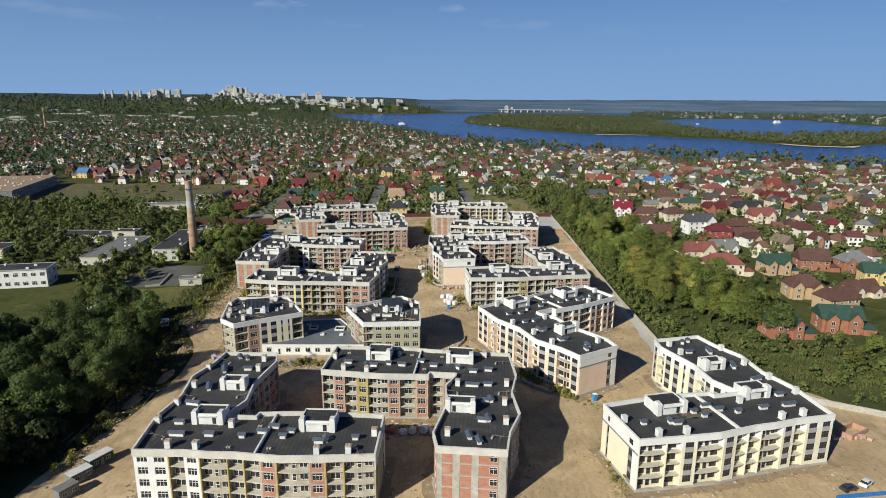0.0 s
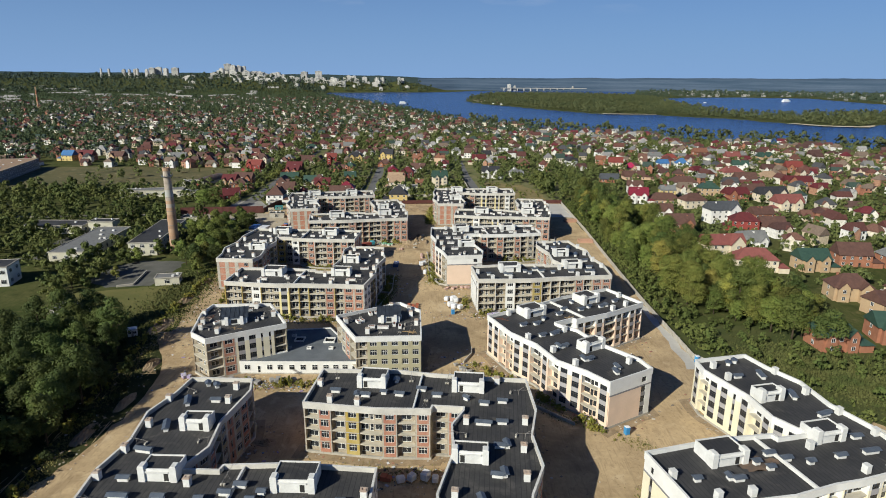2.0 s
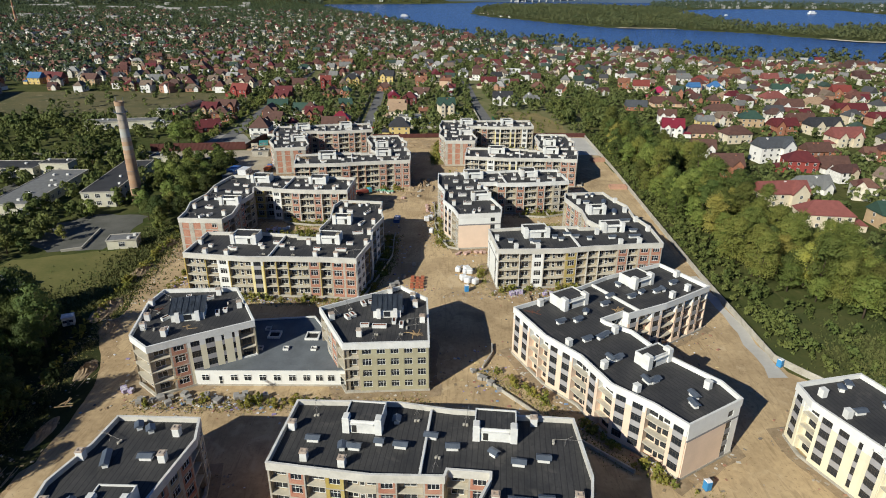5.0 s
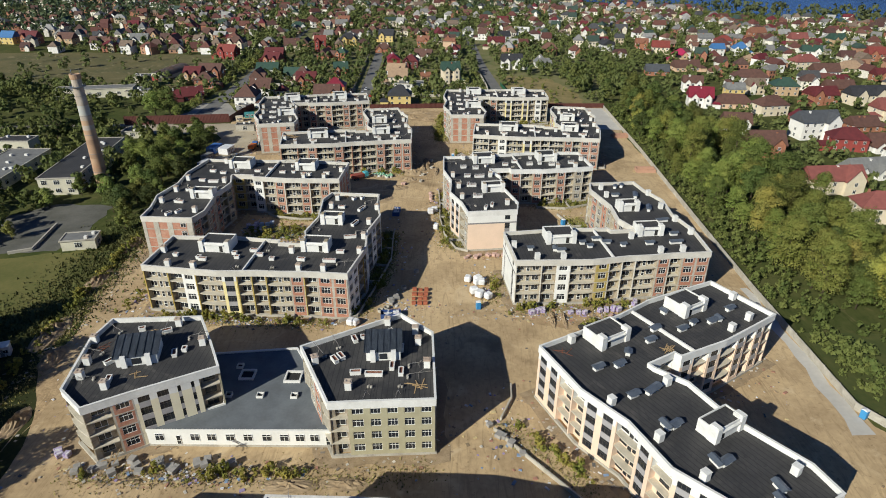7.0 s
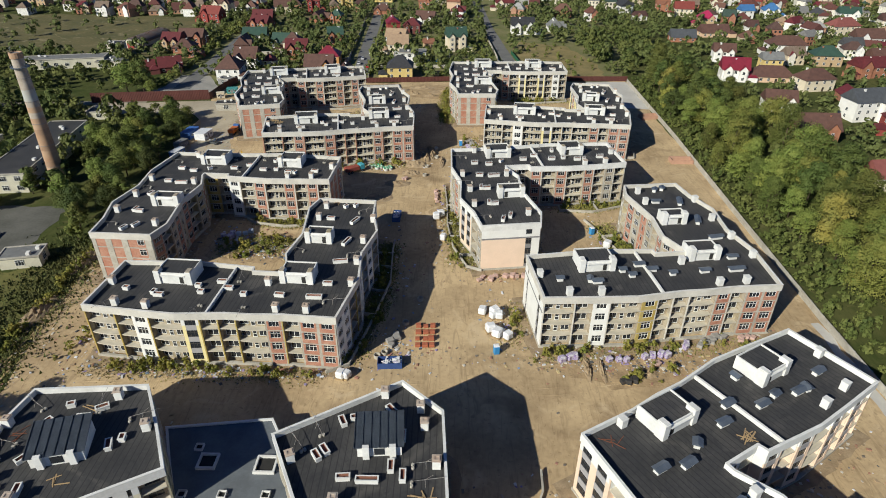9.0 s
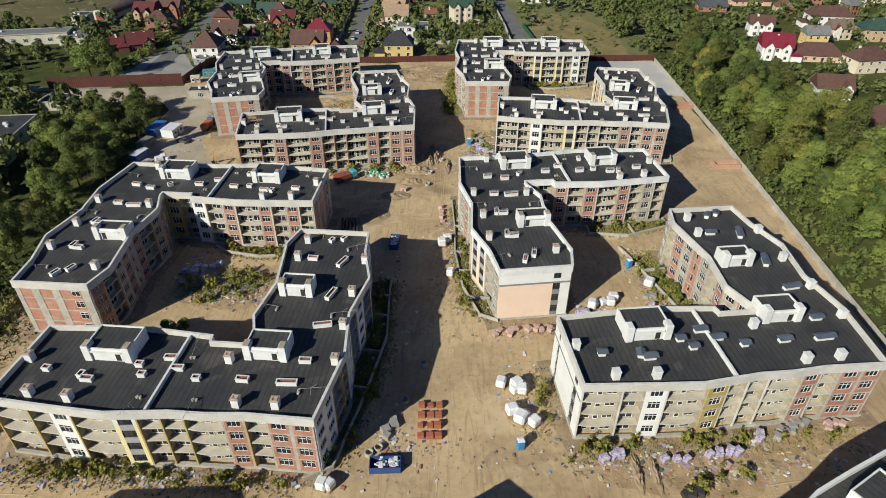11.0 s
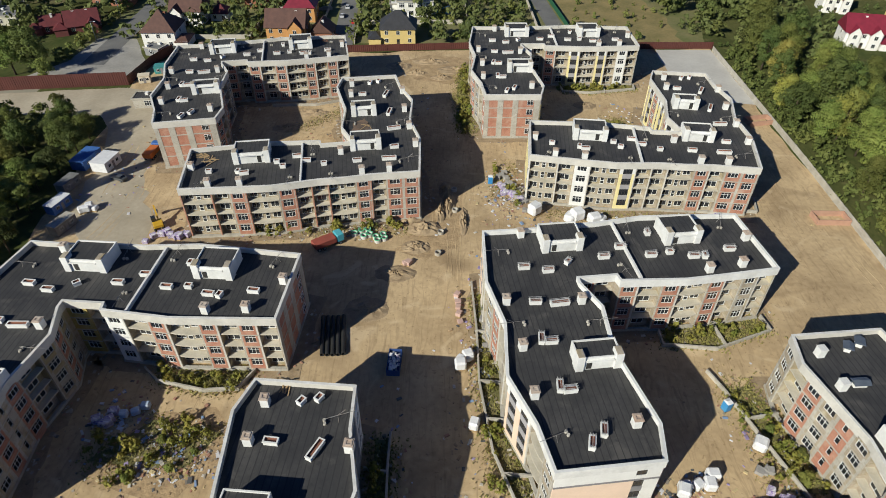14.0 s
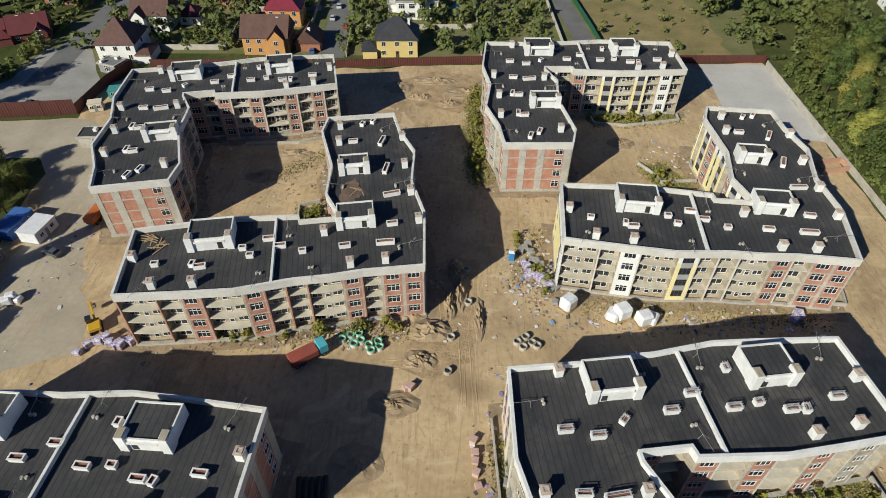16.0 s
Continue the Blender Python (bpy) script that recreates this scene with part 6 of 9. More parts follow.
# ---- the far part of the suburb ----
def far_houses():
    rng = np.random.default_rng(11)
    v, mi = [], []

    def field(x0, x1, y0, y1, step, fill):
        for yy in np.arange(y0, y1, step):
            for xx in np.arange(x0, x1, step * 0.82):
                x, y = xx + rng.uniform(-0.36, 0.36) * step, yy + rng.uniform(-0.36, 0.36) * step
                if rng.random() < fill:
                    yield x, y
    spots = list(field(-330, 330, 640, 1000, 22, 0.62)) + list(field(-900, 600, 1000, 1500, 26, 0.56)) + list(field(-1400, 200, 1500, 2700, 36, 0.42)) + list(field(190, 560, 330, 640, 23, 0.66)) \
        + list(field(300, 640, 560, 900, 23, 0.66)) + list(field(-520, -180, 650, 1000, 26, 0.55)) + list(field(-700, -400, 600, 900, 30, 0.4))
    xs, ys = np.array([s[0] for s in spots]), np.array([s[1] for s in spots])
    dry = depth(xs, ys) < -28
    for (x, y), ok in zip(spots, dry):
        if not ok or any(abs(x - a) < 15 and abs(y - c) < 14 for a, c in NEAR) or (abs(x + 62) < 9 and y < 800) or (abs(x + 148) < 10 and y < 800) or (abs(x - 18) < 9 and y < 800):
            continue
        w, d, h, rh = rng.uniform(7.5, 12.5), rng.uniform(7, 9), rng.choice([3.2, 5.6, 6.0, 6.4]), rng.uniform(3.0, 4.8)
        a = rng.normal(0, 0.2) + (1.57 if rng.random() < 0.3 else 0)
        c, s = math.cos(a), math.sin(a)
        r = max(0.2, w / 2 - d / 2) if rng.random() < 0.55 else w / 2 + 0.4
        e = 0.5

        def P(px, py, pz):
            return (x + c * px - s * py, y + s * px + c * py, pz)
        k = [P(-w / 2, -d / 2, 0), P(w / 2, -d / 2, 0), P(w / 2, d / 2, 0), P(-w / 2, d / 2, 0), P(-w / 2, -d / 2, h), P(w / 2, -d / 2, h), P(w / 2, d / 2, h), P(-w / 2, d / 2, h)]
        g = [P(-w / 2 - e, -d / 2 - e, h - 0.1), P(w / 2 + e, -d / 2 - e, h - 0.1), P(w / 2 + e, d / 2 + e, h - 0.1), P(-w / 2 - e, d / 2 + e, h - 0.1), P(-r, 0, h + rh), P(r, 0, h + rh)]
        yield_walls.append(k)
        if y < 1300 and rng.random() < 0.65:      # a gabled bay at the front
            xm, bw = rng.choice([-0.24, 0.24]) * w, rng.uniform(3.4, 4.6)
            y0, gh = -d / 2 - rng.uniform(0.8, 1.8), h + bw * 0.55
            bay_walls.append([P(xm - bw / 2, y0, 0), P(xm + bw / 2, y0, 0), P(xm + bw / 2, y0, h), P(xm, y0, gh), P(xm - bw / 2, y0, h), P(xm - bw / 2, -d / 2 + 0.3, 0), P(xm - bw / 2, -d / 2 + 0.3, h), P(xm + bw / 2, -d / 2 + 0.3, 0), P(xm + bw / 2, -d / 2 + 0.3, h)])
            bay_roofs.append([P(xm - bw / 2 - 0.4, y0 - 0.4, h - 0.4), P(xm, y0 - 0.4, gh + 0.08), P(xm + bw / 2 + 0.4, y0 - 0.4, h - 0.4), P(xm - bw / 2 - 0.4, 0, h - 0.4), P(xm, 0, gh + 0.08), P(xm + bw / 2 + 0.4, 0, h - 0.4)])
        yield_roofs.append(g)
        if y < 1100:
            for f in ((1.0,) if h < 4 else (0.9, 3.7)):
                for t in (-0.3, 0.0, 0.3):
                    q = [P(t * w - 0.6, -d / 2 - 0.03, f), P(t * w + 0.6, -d / 2 - 0.03, f), P(t * w + 0.6, -d / 2 - 0.03, f + 1.4), P(t * w - 0.6, -d / 2 - 0.03, f + 1.4)]
                    wins.append(q)
    return spots


def joined(name, groups, mesh_faces, material, label, category):
    verts, fcs = [], []
    for g in groups:
        b = len(verts)
        verts += g
        fcs += [tuple(b + i for i in f) for f in mesh_faces]
    me = bpy.data.meshes.new(name)
    me.from_pydata(verts, [], fcs)
    me.materials.append(material)
    return tagged(new(name, me), label, category, kind="stuff")


NEAR = [(o.location.x, o.location.y) for o in scene.objects if o.name.split(".")[0] == "house"]
yield_walls, yield_roofs, wins, bay_walls, bay_roofs = [], [], [], [], []
far_houses()
joined("far_house_walls", yield_walls, [(0, 1, 5, 4), (1, 2, 6, 5), (2, 3, 7, 6), (3, 0, 4, 7), (4, 5, 6, 7)], FAR_WALLS, "walls of many small suburban houses", "houses")
joined("far_house_roofs", yield_roofs, [(0, 1, 5, 4), (2, 3, 4, 5), (3, 0, 4), (1, 2, 5), (3, 2, 1, 0)], FAR_ROOFS, "red, brown and grey roofs of many small houses", "houses")
joined("far_house_bays", bay_walls, [(0, 1, 2, 3, 4), (5, 0, 4, 6), (1, 7, 8, 2)], FAR_WALLS, "gabled bays of many small suburban houses", "houses")
joined("far_bay_roofs", bay_roofs, [(0, 1, 4, 3), (1, 2, 5, 4)], FAR_ROOFS, "small roofs over gabled bays", "houses")
joined("far_house_windows", wins, [(0, 1, 2, 3)], GLASS, "dark windows of suburban houses", "windows")

# ---- far city on the hills ----
TOWER = mat("tower_concrete", (0.50, 0.475, 0.43), (0.38, 0.37, 0.35), 0.9, 0.02, 0.1, rnd=0.2)


def tower(x, y, w, top):
    """A far apartment block with window rows, standing on the hill."""
    z0, d = float(hill(x, y)) - 4, min(w, 22.0)
    b = thing("tower_block", pose(x, y, 0, 0, 0, (x * 7.7) % 14 - 7), "pale high-rise apartment block on the far hill", "building", "far city blocks")
    bm = bmesh.new()
    box(bm, -w / 2, w / 2, -d / 2, d / 2, z0, top)
    box(bm, -w * 0.2, w * 0.2, -4, 4, top, top + 3)
    part("wall", bm, TOWER, b)
    if top - z0 < 32 or w < 12:
        return
    bm = bmesh.new()
    fl, n = max(2, int((top - z0 - 4) / 7)), max(2, int(w / 8))
    for j in range(fl):
        for i in range(n):
            xx, zz = -w / 2 + w * (i + 0.5) / n, z0 + 4 + (top - z0 - 4) * (j + 0.3) / fl
            box(bm, xx - 2.4, xx + 2.4, -d / 2 - 0.1, -d / 2, zz, zz + 3.2, skip="k")
    tagged(part("glazing", bm, mat("far_glass", (0.10, 0.11, 0.13), (0.08, 0.09, 0.11), 0.7), b), kind="stuff")


for px, top, wide in ((288, 160, 9), (299, 159, 10), (311, 161, 7), (327, 160, 11), (405, 161, 6), (416, 154, 11), (425, 156, 8), (434, 157, 9), (443, 158, 7), (480, 170, 11), (500, 168, 8),
                      (545, 167, 11), (569, 166, 11), (537, 182, 8), (557, 183, 9), (598, 181, 7), (620, 173, 6), (629, 174, 6), (667, 177, 6), (677, 177, 6), (705, 177, 5), (711, 178, 5)):
    dist = 4070.0 + (px * 7.31) % 50
    tower((px - 784) / 1079 * dist, dist, wide * dist / 1079, 88 + (177 - top - 4.2 * (784 - px) / 500) * dist / 1079)
rng = random.Random(4)
for i in range(50):
    px = rng.choice((rng.uniform(340, 400), rng.uniform(425, 530), rng.uniform(420, 600), rng.uniform(580, 735)))
    dist = rng.uniform(3790, 4050) if px > 560 else rng.uniform(3560, 4050)
    xx = (px - 784) / 1079 * dist
    if depth(np.array([xx]), np.array([dist]))[0] < -25:
        tower(xx, dist, rng.uniform(14, 52), float(hill(xx, dist)) + rng.uniform(9, 24))
for i in range(9):
    px = rng.uniform(200, 285)
    tower((px - 784) / 1079 * 4090, 4090, rng.uniform(8, 15), 88 + (177 - rng.uniform(161, 164) - 4.2 * (784 - px) / 500) * 4090 / 1079)
for i in range(70):
    px = rng.choice((rng.uniform(440, 600), rng.uniform(470, 700), rng.uniform(340, 480)))
    dist = rng.uniform(3860, 4080)
    xx = (px - 784) / 1079 * dist
    if depth(np.array([xx]), np.array([dist]))[0] < -25:
        tower(xx, dist, rng.uniform(12, 44), float(hill(xx, dist)) + rng.uniform(12, 34))
bridge = thing("river_bridge", pose(400, 4588, -1.2, 0, 0, 0), "long pale concrete bridge far across the river", "bridge")
bm = bmesh.new()
box(bm, 0, 620, -5, 5, 17, 21)
part("deck", bm, TOWER, bridge)
for i in range(13):
    bm = bmesh.new()
    box(bm, 18 + i * 48, 25 + i * 48, -4, 4, -0.5, 17)
    part("pier", bm, TOWER, bridge)
for x, w, h in ((60, 26, 44), (100, 16, 34), (520, 14, 30)):
    tower(400 + x, 4605, w, h)
sheds = []
for i in range(330):
    if i < 66:
        x, y, w, h = rng.uniform(-2500, -900), rng.uniform(1900, 3400), rng.uniform(20, 70), rng.uniform(8, 14)
    else:
        x, y, w, h = rng.uniform(1250, 3300), rng.uniform(2500, 4300), rng.uniform(9, 20), rng.uniform(8, 14)
    d, z = rng.uniform(10, 18), float(hill(x, y))
    if depth(np.array([x]), np.array([y]))[0] < -40:
        sheds.append([(x + a * w / 2, y + c * d / 2, z + k) for k in (0, h) for a, c in ((-1, -1), (1, -1), (1, 1), (-1, 1))])
joined("far_buildings", sheds, [(0, 1, 5, 4), (1, 2, 6, 5), (2, 3, 7, 6), (3, 0, 4, 7), (4, 5, 6, 7)], mat("far_pale_walls", (0.38, 0.365, 0.34), (0.26, 0.255, 0.25), 0.9, 0.02, 0.1), "small pale buildings scattered among far woods", "buildings")
far_chimney = thing("far_chimney", pose(-1128, 1758, 0), "tall far red and white brick chimney among trees", "chimney")
for i in range(6):
    bm = bmesh.new()
    cyl(bm, 0, 0, i * 9.5 - 0.3, i * 9.5 + 9.5, 3.1 - i * 0.25, 3.1 - (i + 1) * 0.25, 12, caps=i == 5)
    part("shaft_band", bm, WALLS["brick"] if i % 2 == 0 else WALLS["tan"], far_chimney)

# ---- trees ----
def crown_quads(rng, r, h, blobs, leaves, size, base):
    cs = []
    for i in range(blobs):
        a, t = rng.uniform(0, 6.283), rng.uniform(0, 1)
        z = base + h * (0.08 + 0.9 * t)
        k = r * (0.85 * math.sin(math.pi * min(1, 0.16 + 0.8 * t)) ** 0.8) * rng.uniform(0.35, 1.0)
        cs.append((k * math.cos(a), k * math.sin(a), z, r * rng.uniform(0.30, 0.55)))
    c = np.array(cs)
    j = rng.integers(0, blobs, leaves)
    d = rng.normal(size=(leaves, 3))
    d[:, 2] = np.abs(d[:, 2]) * 0.9 - 0.25
    d /= np.linalg.norm(d, axis=1)[:, None]
    p = c[j, :3] + d * c[j, 3:4] * rng.uniform(0.7, 1.05, (leaves, 1)) * np.array([1, 1, 0.85])
    nrm = d + rng.normal(size=(leaves, 3)) * 0.22 + np.array([0, 0, 0.2])
    nrm /= np.linalg.norm(nrm, axis=1)[:, None]
    u = np.cross(nrm, rng.normal(size=(leaves, 3)))
    u /= np.linalg.norm(u, axis=1)[:, None]
    w = np.cross(nrm, u)
    s = size * rng.uniform(0.6, 1.3, (leaves, 1))
    u, w = u * s, w * s * 0.7
    return np.stack([p - u - w * 0.6, p + u * 0.9 - w * 0.8, p + w * 1.3], 1)


def trunk_bm(rng, h, r):
    bm = bmesh.new()
    cyl(bm, 0, 0, -0.3, h * 0.75, r, r * 0.45, 7)
    for i in range(5):
        a, z = rng.uniform(0, 6.283), h * rng.uniform(0.35, 0.6)
        L = h * 0.4
        tip = Vector((math.cos(a) * L * 0.7, math.sin(a) * L * 0.7, z + L * 0.7))
        s = Vector((-math.sin(a), math.cos(a), 0)) * r * 0.35
        q = [bm.verts.new(v) for v in (Vector((0, 0, z)) - s, Vector((0, 0, z)) + s, Vector((0, 0, z + r)), tip)]
        for f in ((0, 1, 3), (1, 2, 3), (2, 0, 3)):
            bm.faces.new([q[k] for k in f])
    return bm


TREES = {}
trng = np.random.default_rng(3)
prng = random.Random(3)
for key, material, r, h, base, blobs, leaves, size, label in (
        ("dark", LEAF_DARK, 4.6, 9.0, 2.6, 30, 4200, 0.25, "broad dark green deciduous tree with a dense crown"),
        ("dark2", LEAF_DARK, 4.0, 11.0, 3.0, 36, 4200, 0.25, "tall dark green deciduous tree with a ragged crown"),
        ("mid", LEAF_MID, 4.4, 10.0, 2.0, 38, 5000, 0.22, "leafy green deciduous tree with an uneven crown"),
        ("mid2", LEAF_MID, 3.4, 8.0, 1.8, 26, 1900, 0.32, "green garden tree with a rounded loose crown"),
        ("willow", LEAF_MID, 4.3, 13.0, 1.2, 56, 6000, 0.20, "tall pale green willow with soft hanging crown"),
        ("yel", LEAF_YEL, 4.0, 10.5, 1.6, 44, 5000, 0.21, "deciduous tree with yellowing early autumn leaves"),
        ("poplar", LEAF_DARK, 2.3, 17.0, 1.5, 30, 2400, 0.32, "slender dark poplar tree"),
        ("bush", LEAF_MID, 2.0, 2.6, 0.1, 10, 700, 0.26, "low green bush with loose twigs")):
    e = thing("tree" if key != "bush" else "bush", pose(0, 0, 0), label, "tree" if key != "bush" else "bush", "trees" if key != "bush" else "bushes")
    part("trunk", trunk_bm(prng, base + h * 0.8, 0.12 + h * 0.018), BARK, e)
    ob_of("crown", quads("crown", crown_quads(trng, r, h, blobs, leaves, size, base), [material]), e)
    TREES[key] = e
used = set()


def tree(key, x, y, s=1.0):
    m = pose(x, y, 0, 0, 0, prng.uniform(0, 360))
    if key not in used:
        used.add(key)
        TREES[key].matrix_basis = m
        TREES[key].scale = (s, s, s * prng.uniform(0.9, 1.15))
        return
    t = copy_thing(TREES[key], m)
    t.scale = (s, s, s * prng.uniform(0.88, 1.15))


def grove(poly, gap, keys, s0, s1, seed):
    rng = random.Random(seed)
    xs, ys = [p[0] for p in poly], [p[1] for p in poly]
    yy = min(ys)
    while yy < max(ys):
        xx = min(xs)
        while xx < max(xs):
            x, y = xx + rng.uniform(-0.4, 0.4) * gap, yy + rng.uniform(-0.4, 0.4) * gap
            if inside(poly, np.array([x]), np.array([y]))[0]:
                tree(rng.choice(keys), x, y, rng.uniform(s0, s1))
            xx += gap
        yy += gap * 0.9


grove([(-150, 92), (-112, 92), (-104, 138), (-94, 156), (-97, 190), (-108, 216), (-122, 232), (-150, 228)], 8.4, ("dark", "dark2", "dark"), 0.8, 1.35, 1)
grove([(112, 222), (128, 218), (130, 240), (127, 300), (124, 370), (120, 430), (112, 480), (88, 470), (87.5, 330), (92, 262)], 9.8, ("mid", "willow", "willow", "mid", "dark2", "willow", "mid", "yel", "mid", "dark", "willow"), 0.72, 1.42, 2)
grove([(98, 244), (112, 237), (126, 240), (146, 248), (150, 268), (128, 272), (98, 262)], 8.6, ("mid", "dark", "mid", "willow", "dark2"), 0.6, 1.05, 72)
grove([(-126, 300), (-108, 300), (-112, 345), (-128, 340)], 9.0, ("dark", "mid", "mid2"), 0.6, 0.95, 4)
grove([(-146, 350), (-118, 345), (-116, 372), (-119, 398), (-142, 400)], 8.5, ("mid", "mid2", "mid", "dark"), 0.6, 0.95, 6)
for x, y in ((-191, 393), (-193.5, 395), (-189, 396.5)):
    tree("poplar", x, y, 0.85)


def woods(name, spots, size, leaves, material, label, seed):
    """Many small trees in one mesh."""
    rng = np.random.default_rng(seed)
    base = [crown_quads(rng, 1.0, 1.7, 9, leaves, 0.34 * min(1.0, (45 / leaves) ** 0.4), 0.25) for _ in range(8)]
    out = []
    lift = hill(np.array([t[0] for t in spots]), np.array([t[1] for t in spots]))
    for (x, y, s), up in zip(spots, lift):
        q = base[rng.integers(0, 8)] * (s * size) * np.array([1, 1, rng.uniform(0.85, 1.3)])
        a = rng.uniform(0, 6.283)
        c, d = math.cos(a), math.sin(a)
        out.append(q @ np.array([[c, d, 0], [-d, c, 0], [0, 0, 1]]) + np.array([x, y, up - 0.2]))
    me = quads(name, np.concatenate(out), [material])
    return tagged(new(name, me), label, "trees", kind="stuff")


def scatter(poly, gap, seed, s0=0.7, s1=1.3, fill=1.0, clear=True):
    rng = np.random.default_rng(seed)
    xs, ys = [p[0] for p in poly], [p[1] for p in poly]
    X, Y = np.meshgrid(np.arange(min(xs), max(xs), gap), np.arange(min(ys), max(ys), gap))
    X, Y = X.ravel() + rng.uniform(-0.45, 0.45, X.size) * gap, Y.ravel() + rng.uniform(-0.45, 0.45, X.size) * gap
    ok = inside(poly, X, Y) & (depth(X, Y) < -3) & (rng.random(X.size) < fill)
    if clear:
        for a, b in NEAR:
            ok &= ~((np.abs(X - a) < 8) & (np.abs(Y - b) < 8))
        for rx in ((-62, 6), (-147, 7), (22, 6)):
            ok &= ~((np.abs(X - rx[0]) < rx[1]) & (Y < 800))
    return [(x, y, s) for x, y, s in zip(X[ok], Y[ok], rng.uniform(s0, s1, ok.sum()))]


FIELD = [(-420, 518), (-186, 512), (-176, 560), (-172, 628), (-300, 640), (-420, 630)]
open_field = lambda t: inside(FIELD, np.array([t[0]]), np.array([t[1]]))[0]
garden = scatter([(-330, 480), (-150, 468), (84, 470), (108, 470), (112, 310), (130, 250), (340, 250), (640, 760), (300, 1000), (-330, 1000)], 7.6, 21, 0.45, 1.25, 0.85)
MEADOW = [(30, 468), (76, 468), (78, 500), (66, 548), (30, 562)]
garden = [t for i, t in enumerate(garden) if (not open_field(t) or i % 9 == 0) and not inside(MEADOW, np.array([t[0]]), np.array([t[1]]))[0] and not (t[0] < -150 and t[1] < 490)]
crowded = lambda x, y: x > 112 and y < 600 and any(abs(x - a) < 12 and -17 < y - b < 9 for a, b in NEAR)
garden = [(x, y, s * (0.85 if x > 112 else 1)) for x, y, s in garden if not crowded(x, y)]
woods("garden_trees", garden, 3.4, 86, leafy(mat("garden_leaves", (0.075, 0.105, 0.030), (0.155, 0.168, 0.055), 0.8, 0.05, 0.6)), "garden trees and bushes between the houses", 5)
works = scatter([(-420, 300), (-160, 300), (-140, 318), (-128, 335), (-130, 418), (-190, 424), (-430, 418)], 6.8, 22, 0.55, 1.35, 0.72, False) + scatter([(-430, 424), (-236, 428), (-178, 440), (-176, 470), (-186, 508), (-430, 520)], 7.2, 41, 0.5, 1.25, 0.66, False) + scatter([(-172, 268), (-158, 262), (-150, 290), (-158, 306), (-176, 305)], 6.5, 42, 0.6, 1.2, 0.9, False) + scatter([(78, 470), (125, 480), (118, 580), (70, 590), (72, 520)], 8, 34, 0.6, 1.3, 0.85)
DRIVE = [(-176, 400), (-150, 404), (-128, 403), (-100, 408), (-104, 428), (-176, 426)]
works = [t for t in works if not inside(DRIVE, np.array([t[0]]), np.array([t[1]]))[0] and not any(abs(t[0] - x) < hw + 2.5 and abs(t[1] - y) < hd + 2.5 for x, y, hw, hd in HALLS)]
woods("wooded_ground_trees", works, 3.5, 170, leafy(mat("works_leaves", (0.062, 0.090, 0.022), (0.14, 0.148, 0.040), 0.8, 0.06, 0.6)), "dense trees round the old works", 6)
under = scatter([(86, 246), (100, 236), (124, 230), (128, 300), (126, 370), (123, 430), (112, 480), (87, 470), (86, 330)], 5.0, 36, 0.35, 0.8, 0.7, False)
hedge = scatter([(-156, 446), (-150.6, 446), (-152, 540), (-158, 700), (-166, 700), (-158, 540)], 3.2, 73, 0.7, 2.0, 0.8, False) + scatter([(-137.5, 478), (-134, 478), (-137, 540), (-142, 700), (-148, 700), (-139.6, 540)], 3.0, 74, 0.6, 1.7, 0.75, False)
low = hedge + scatter([(-116, 470), (-58, 470), (-50, 470), (28, 470), (24, 560), (-112, 560)], 3.4, 44, 0.5, 1.4, 0.7)
low += scatter([(32, 470), (74, 470), (76, 500), (66, 546), (31, 560)], 4.2, 75, 0.4, 1.3, 0.3)
woods("garden_bushes", low, 1.3, 60, leafy(mat("bush_leaves", (0.10, 0.135, 0.03), (0.19, 0.19, 0.05), 0.8, 0.1, 0.7)), "low bushes, beds and saplings in the gardens", 45)
for x, y, k in ((-150, 314, 0.8), (-156, 296, 0.75), (-147, 288, 0.6), (-131, 320, 0.9), (-117, 303, 0.85), (-114, 296, 0.7), (-160, 276, 0.9), (-145, 326, 0.7)):
    tree("mid2", x, y, k)
for x, y, k in ((-69, 277, 1.1), (-66.5, 279, 0.8), (-72, 276, 0.9), (-64, 288, 0.5), (-58, 290, 0.45), (-61, 295, 0.5), (-55, 293, 0.4), (41.5, 290, 0.8), (42.4, 294, 0.7), (39.6, 299, 0.55)):
    tree("bush", x, y, k)
for key, x, y, k in (("mid", -121, 385, 0.85), ("dark", -125.5, 392, 0.8), ("mid", -118.5, 393, 0.7), ("mid2", -128, 400, 0.9), ("dark", -117.5, 374, 0.75), ("mid", -122, 366, 0.85), ("mid2", -116, 357, 0.8), ("mid", -118, 349, 0.8)):
    tree(key, x, y, k)
for x, y, k in ((-164, 436, 1.25), (-157, 438, 1.3), (-150, 431, 0.7)):
    tree("mid", x, y, k)
edge = scatter([(83.8, 214), (93, 206), (94, 300), (94, 462), (84.8, 462), (84, 385), (82, 312), (81.2, 262)], 2.9, 51, 0.45, 0.95, 0.9, False)
woods("wall_bushes", edge, 1.7, 70, leafy(mat("wall_leaves", (0.085, 0.115, 0.028), (0.155, 0.168, 0.046), 0.8, 0.1, 0.7)), "bushes and young growth along the site wall", 52)
# leaf colour lowered to paint deeper shade into the gaps between crowns
woods("undergrowth", under, 2.6, 100, leafy(mat("undergrowth_leaves", (0.050, 0.076, 0.018), (0.10, 0.118, 0.028), 0.8, 0.08, 0.6)), "young trees and undergrowth below the tree belt", 12)
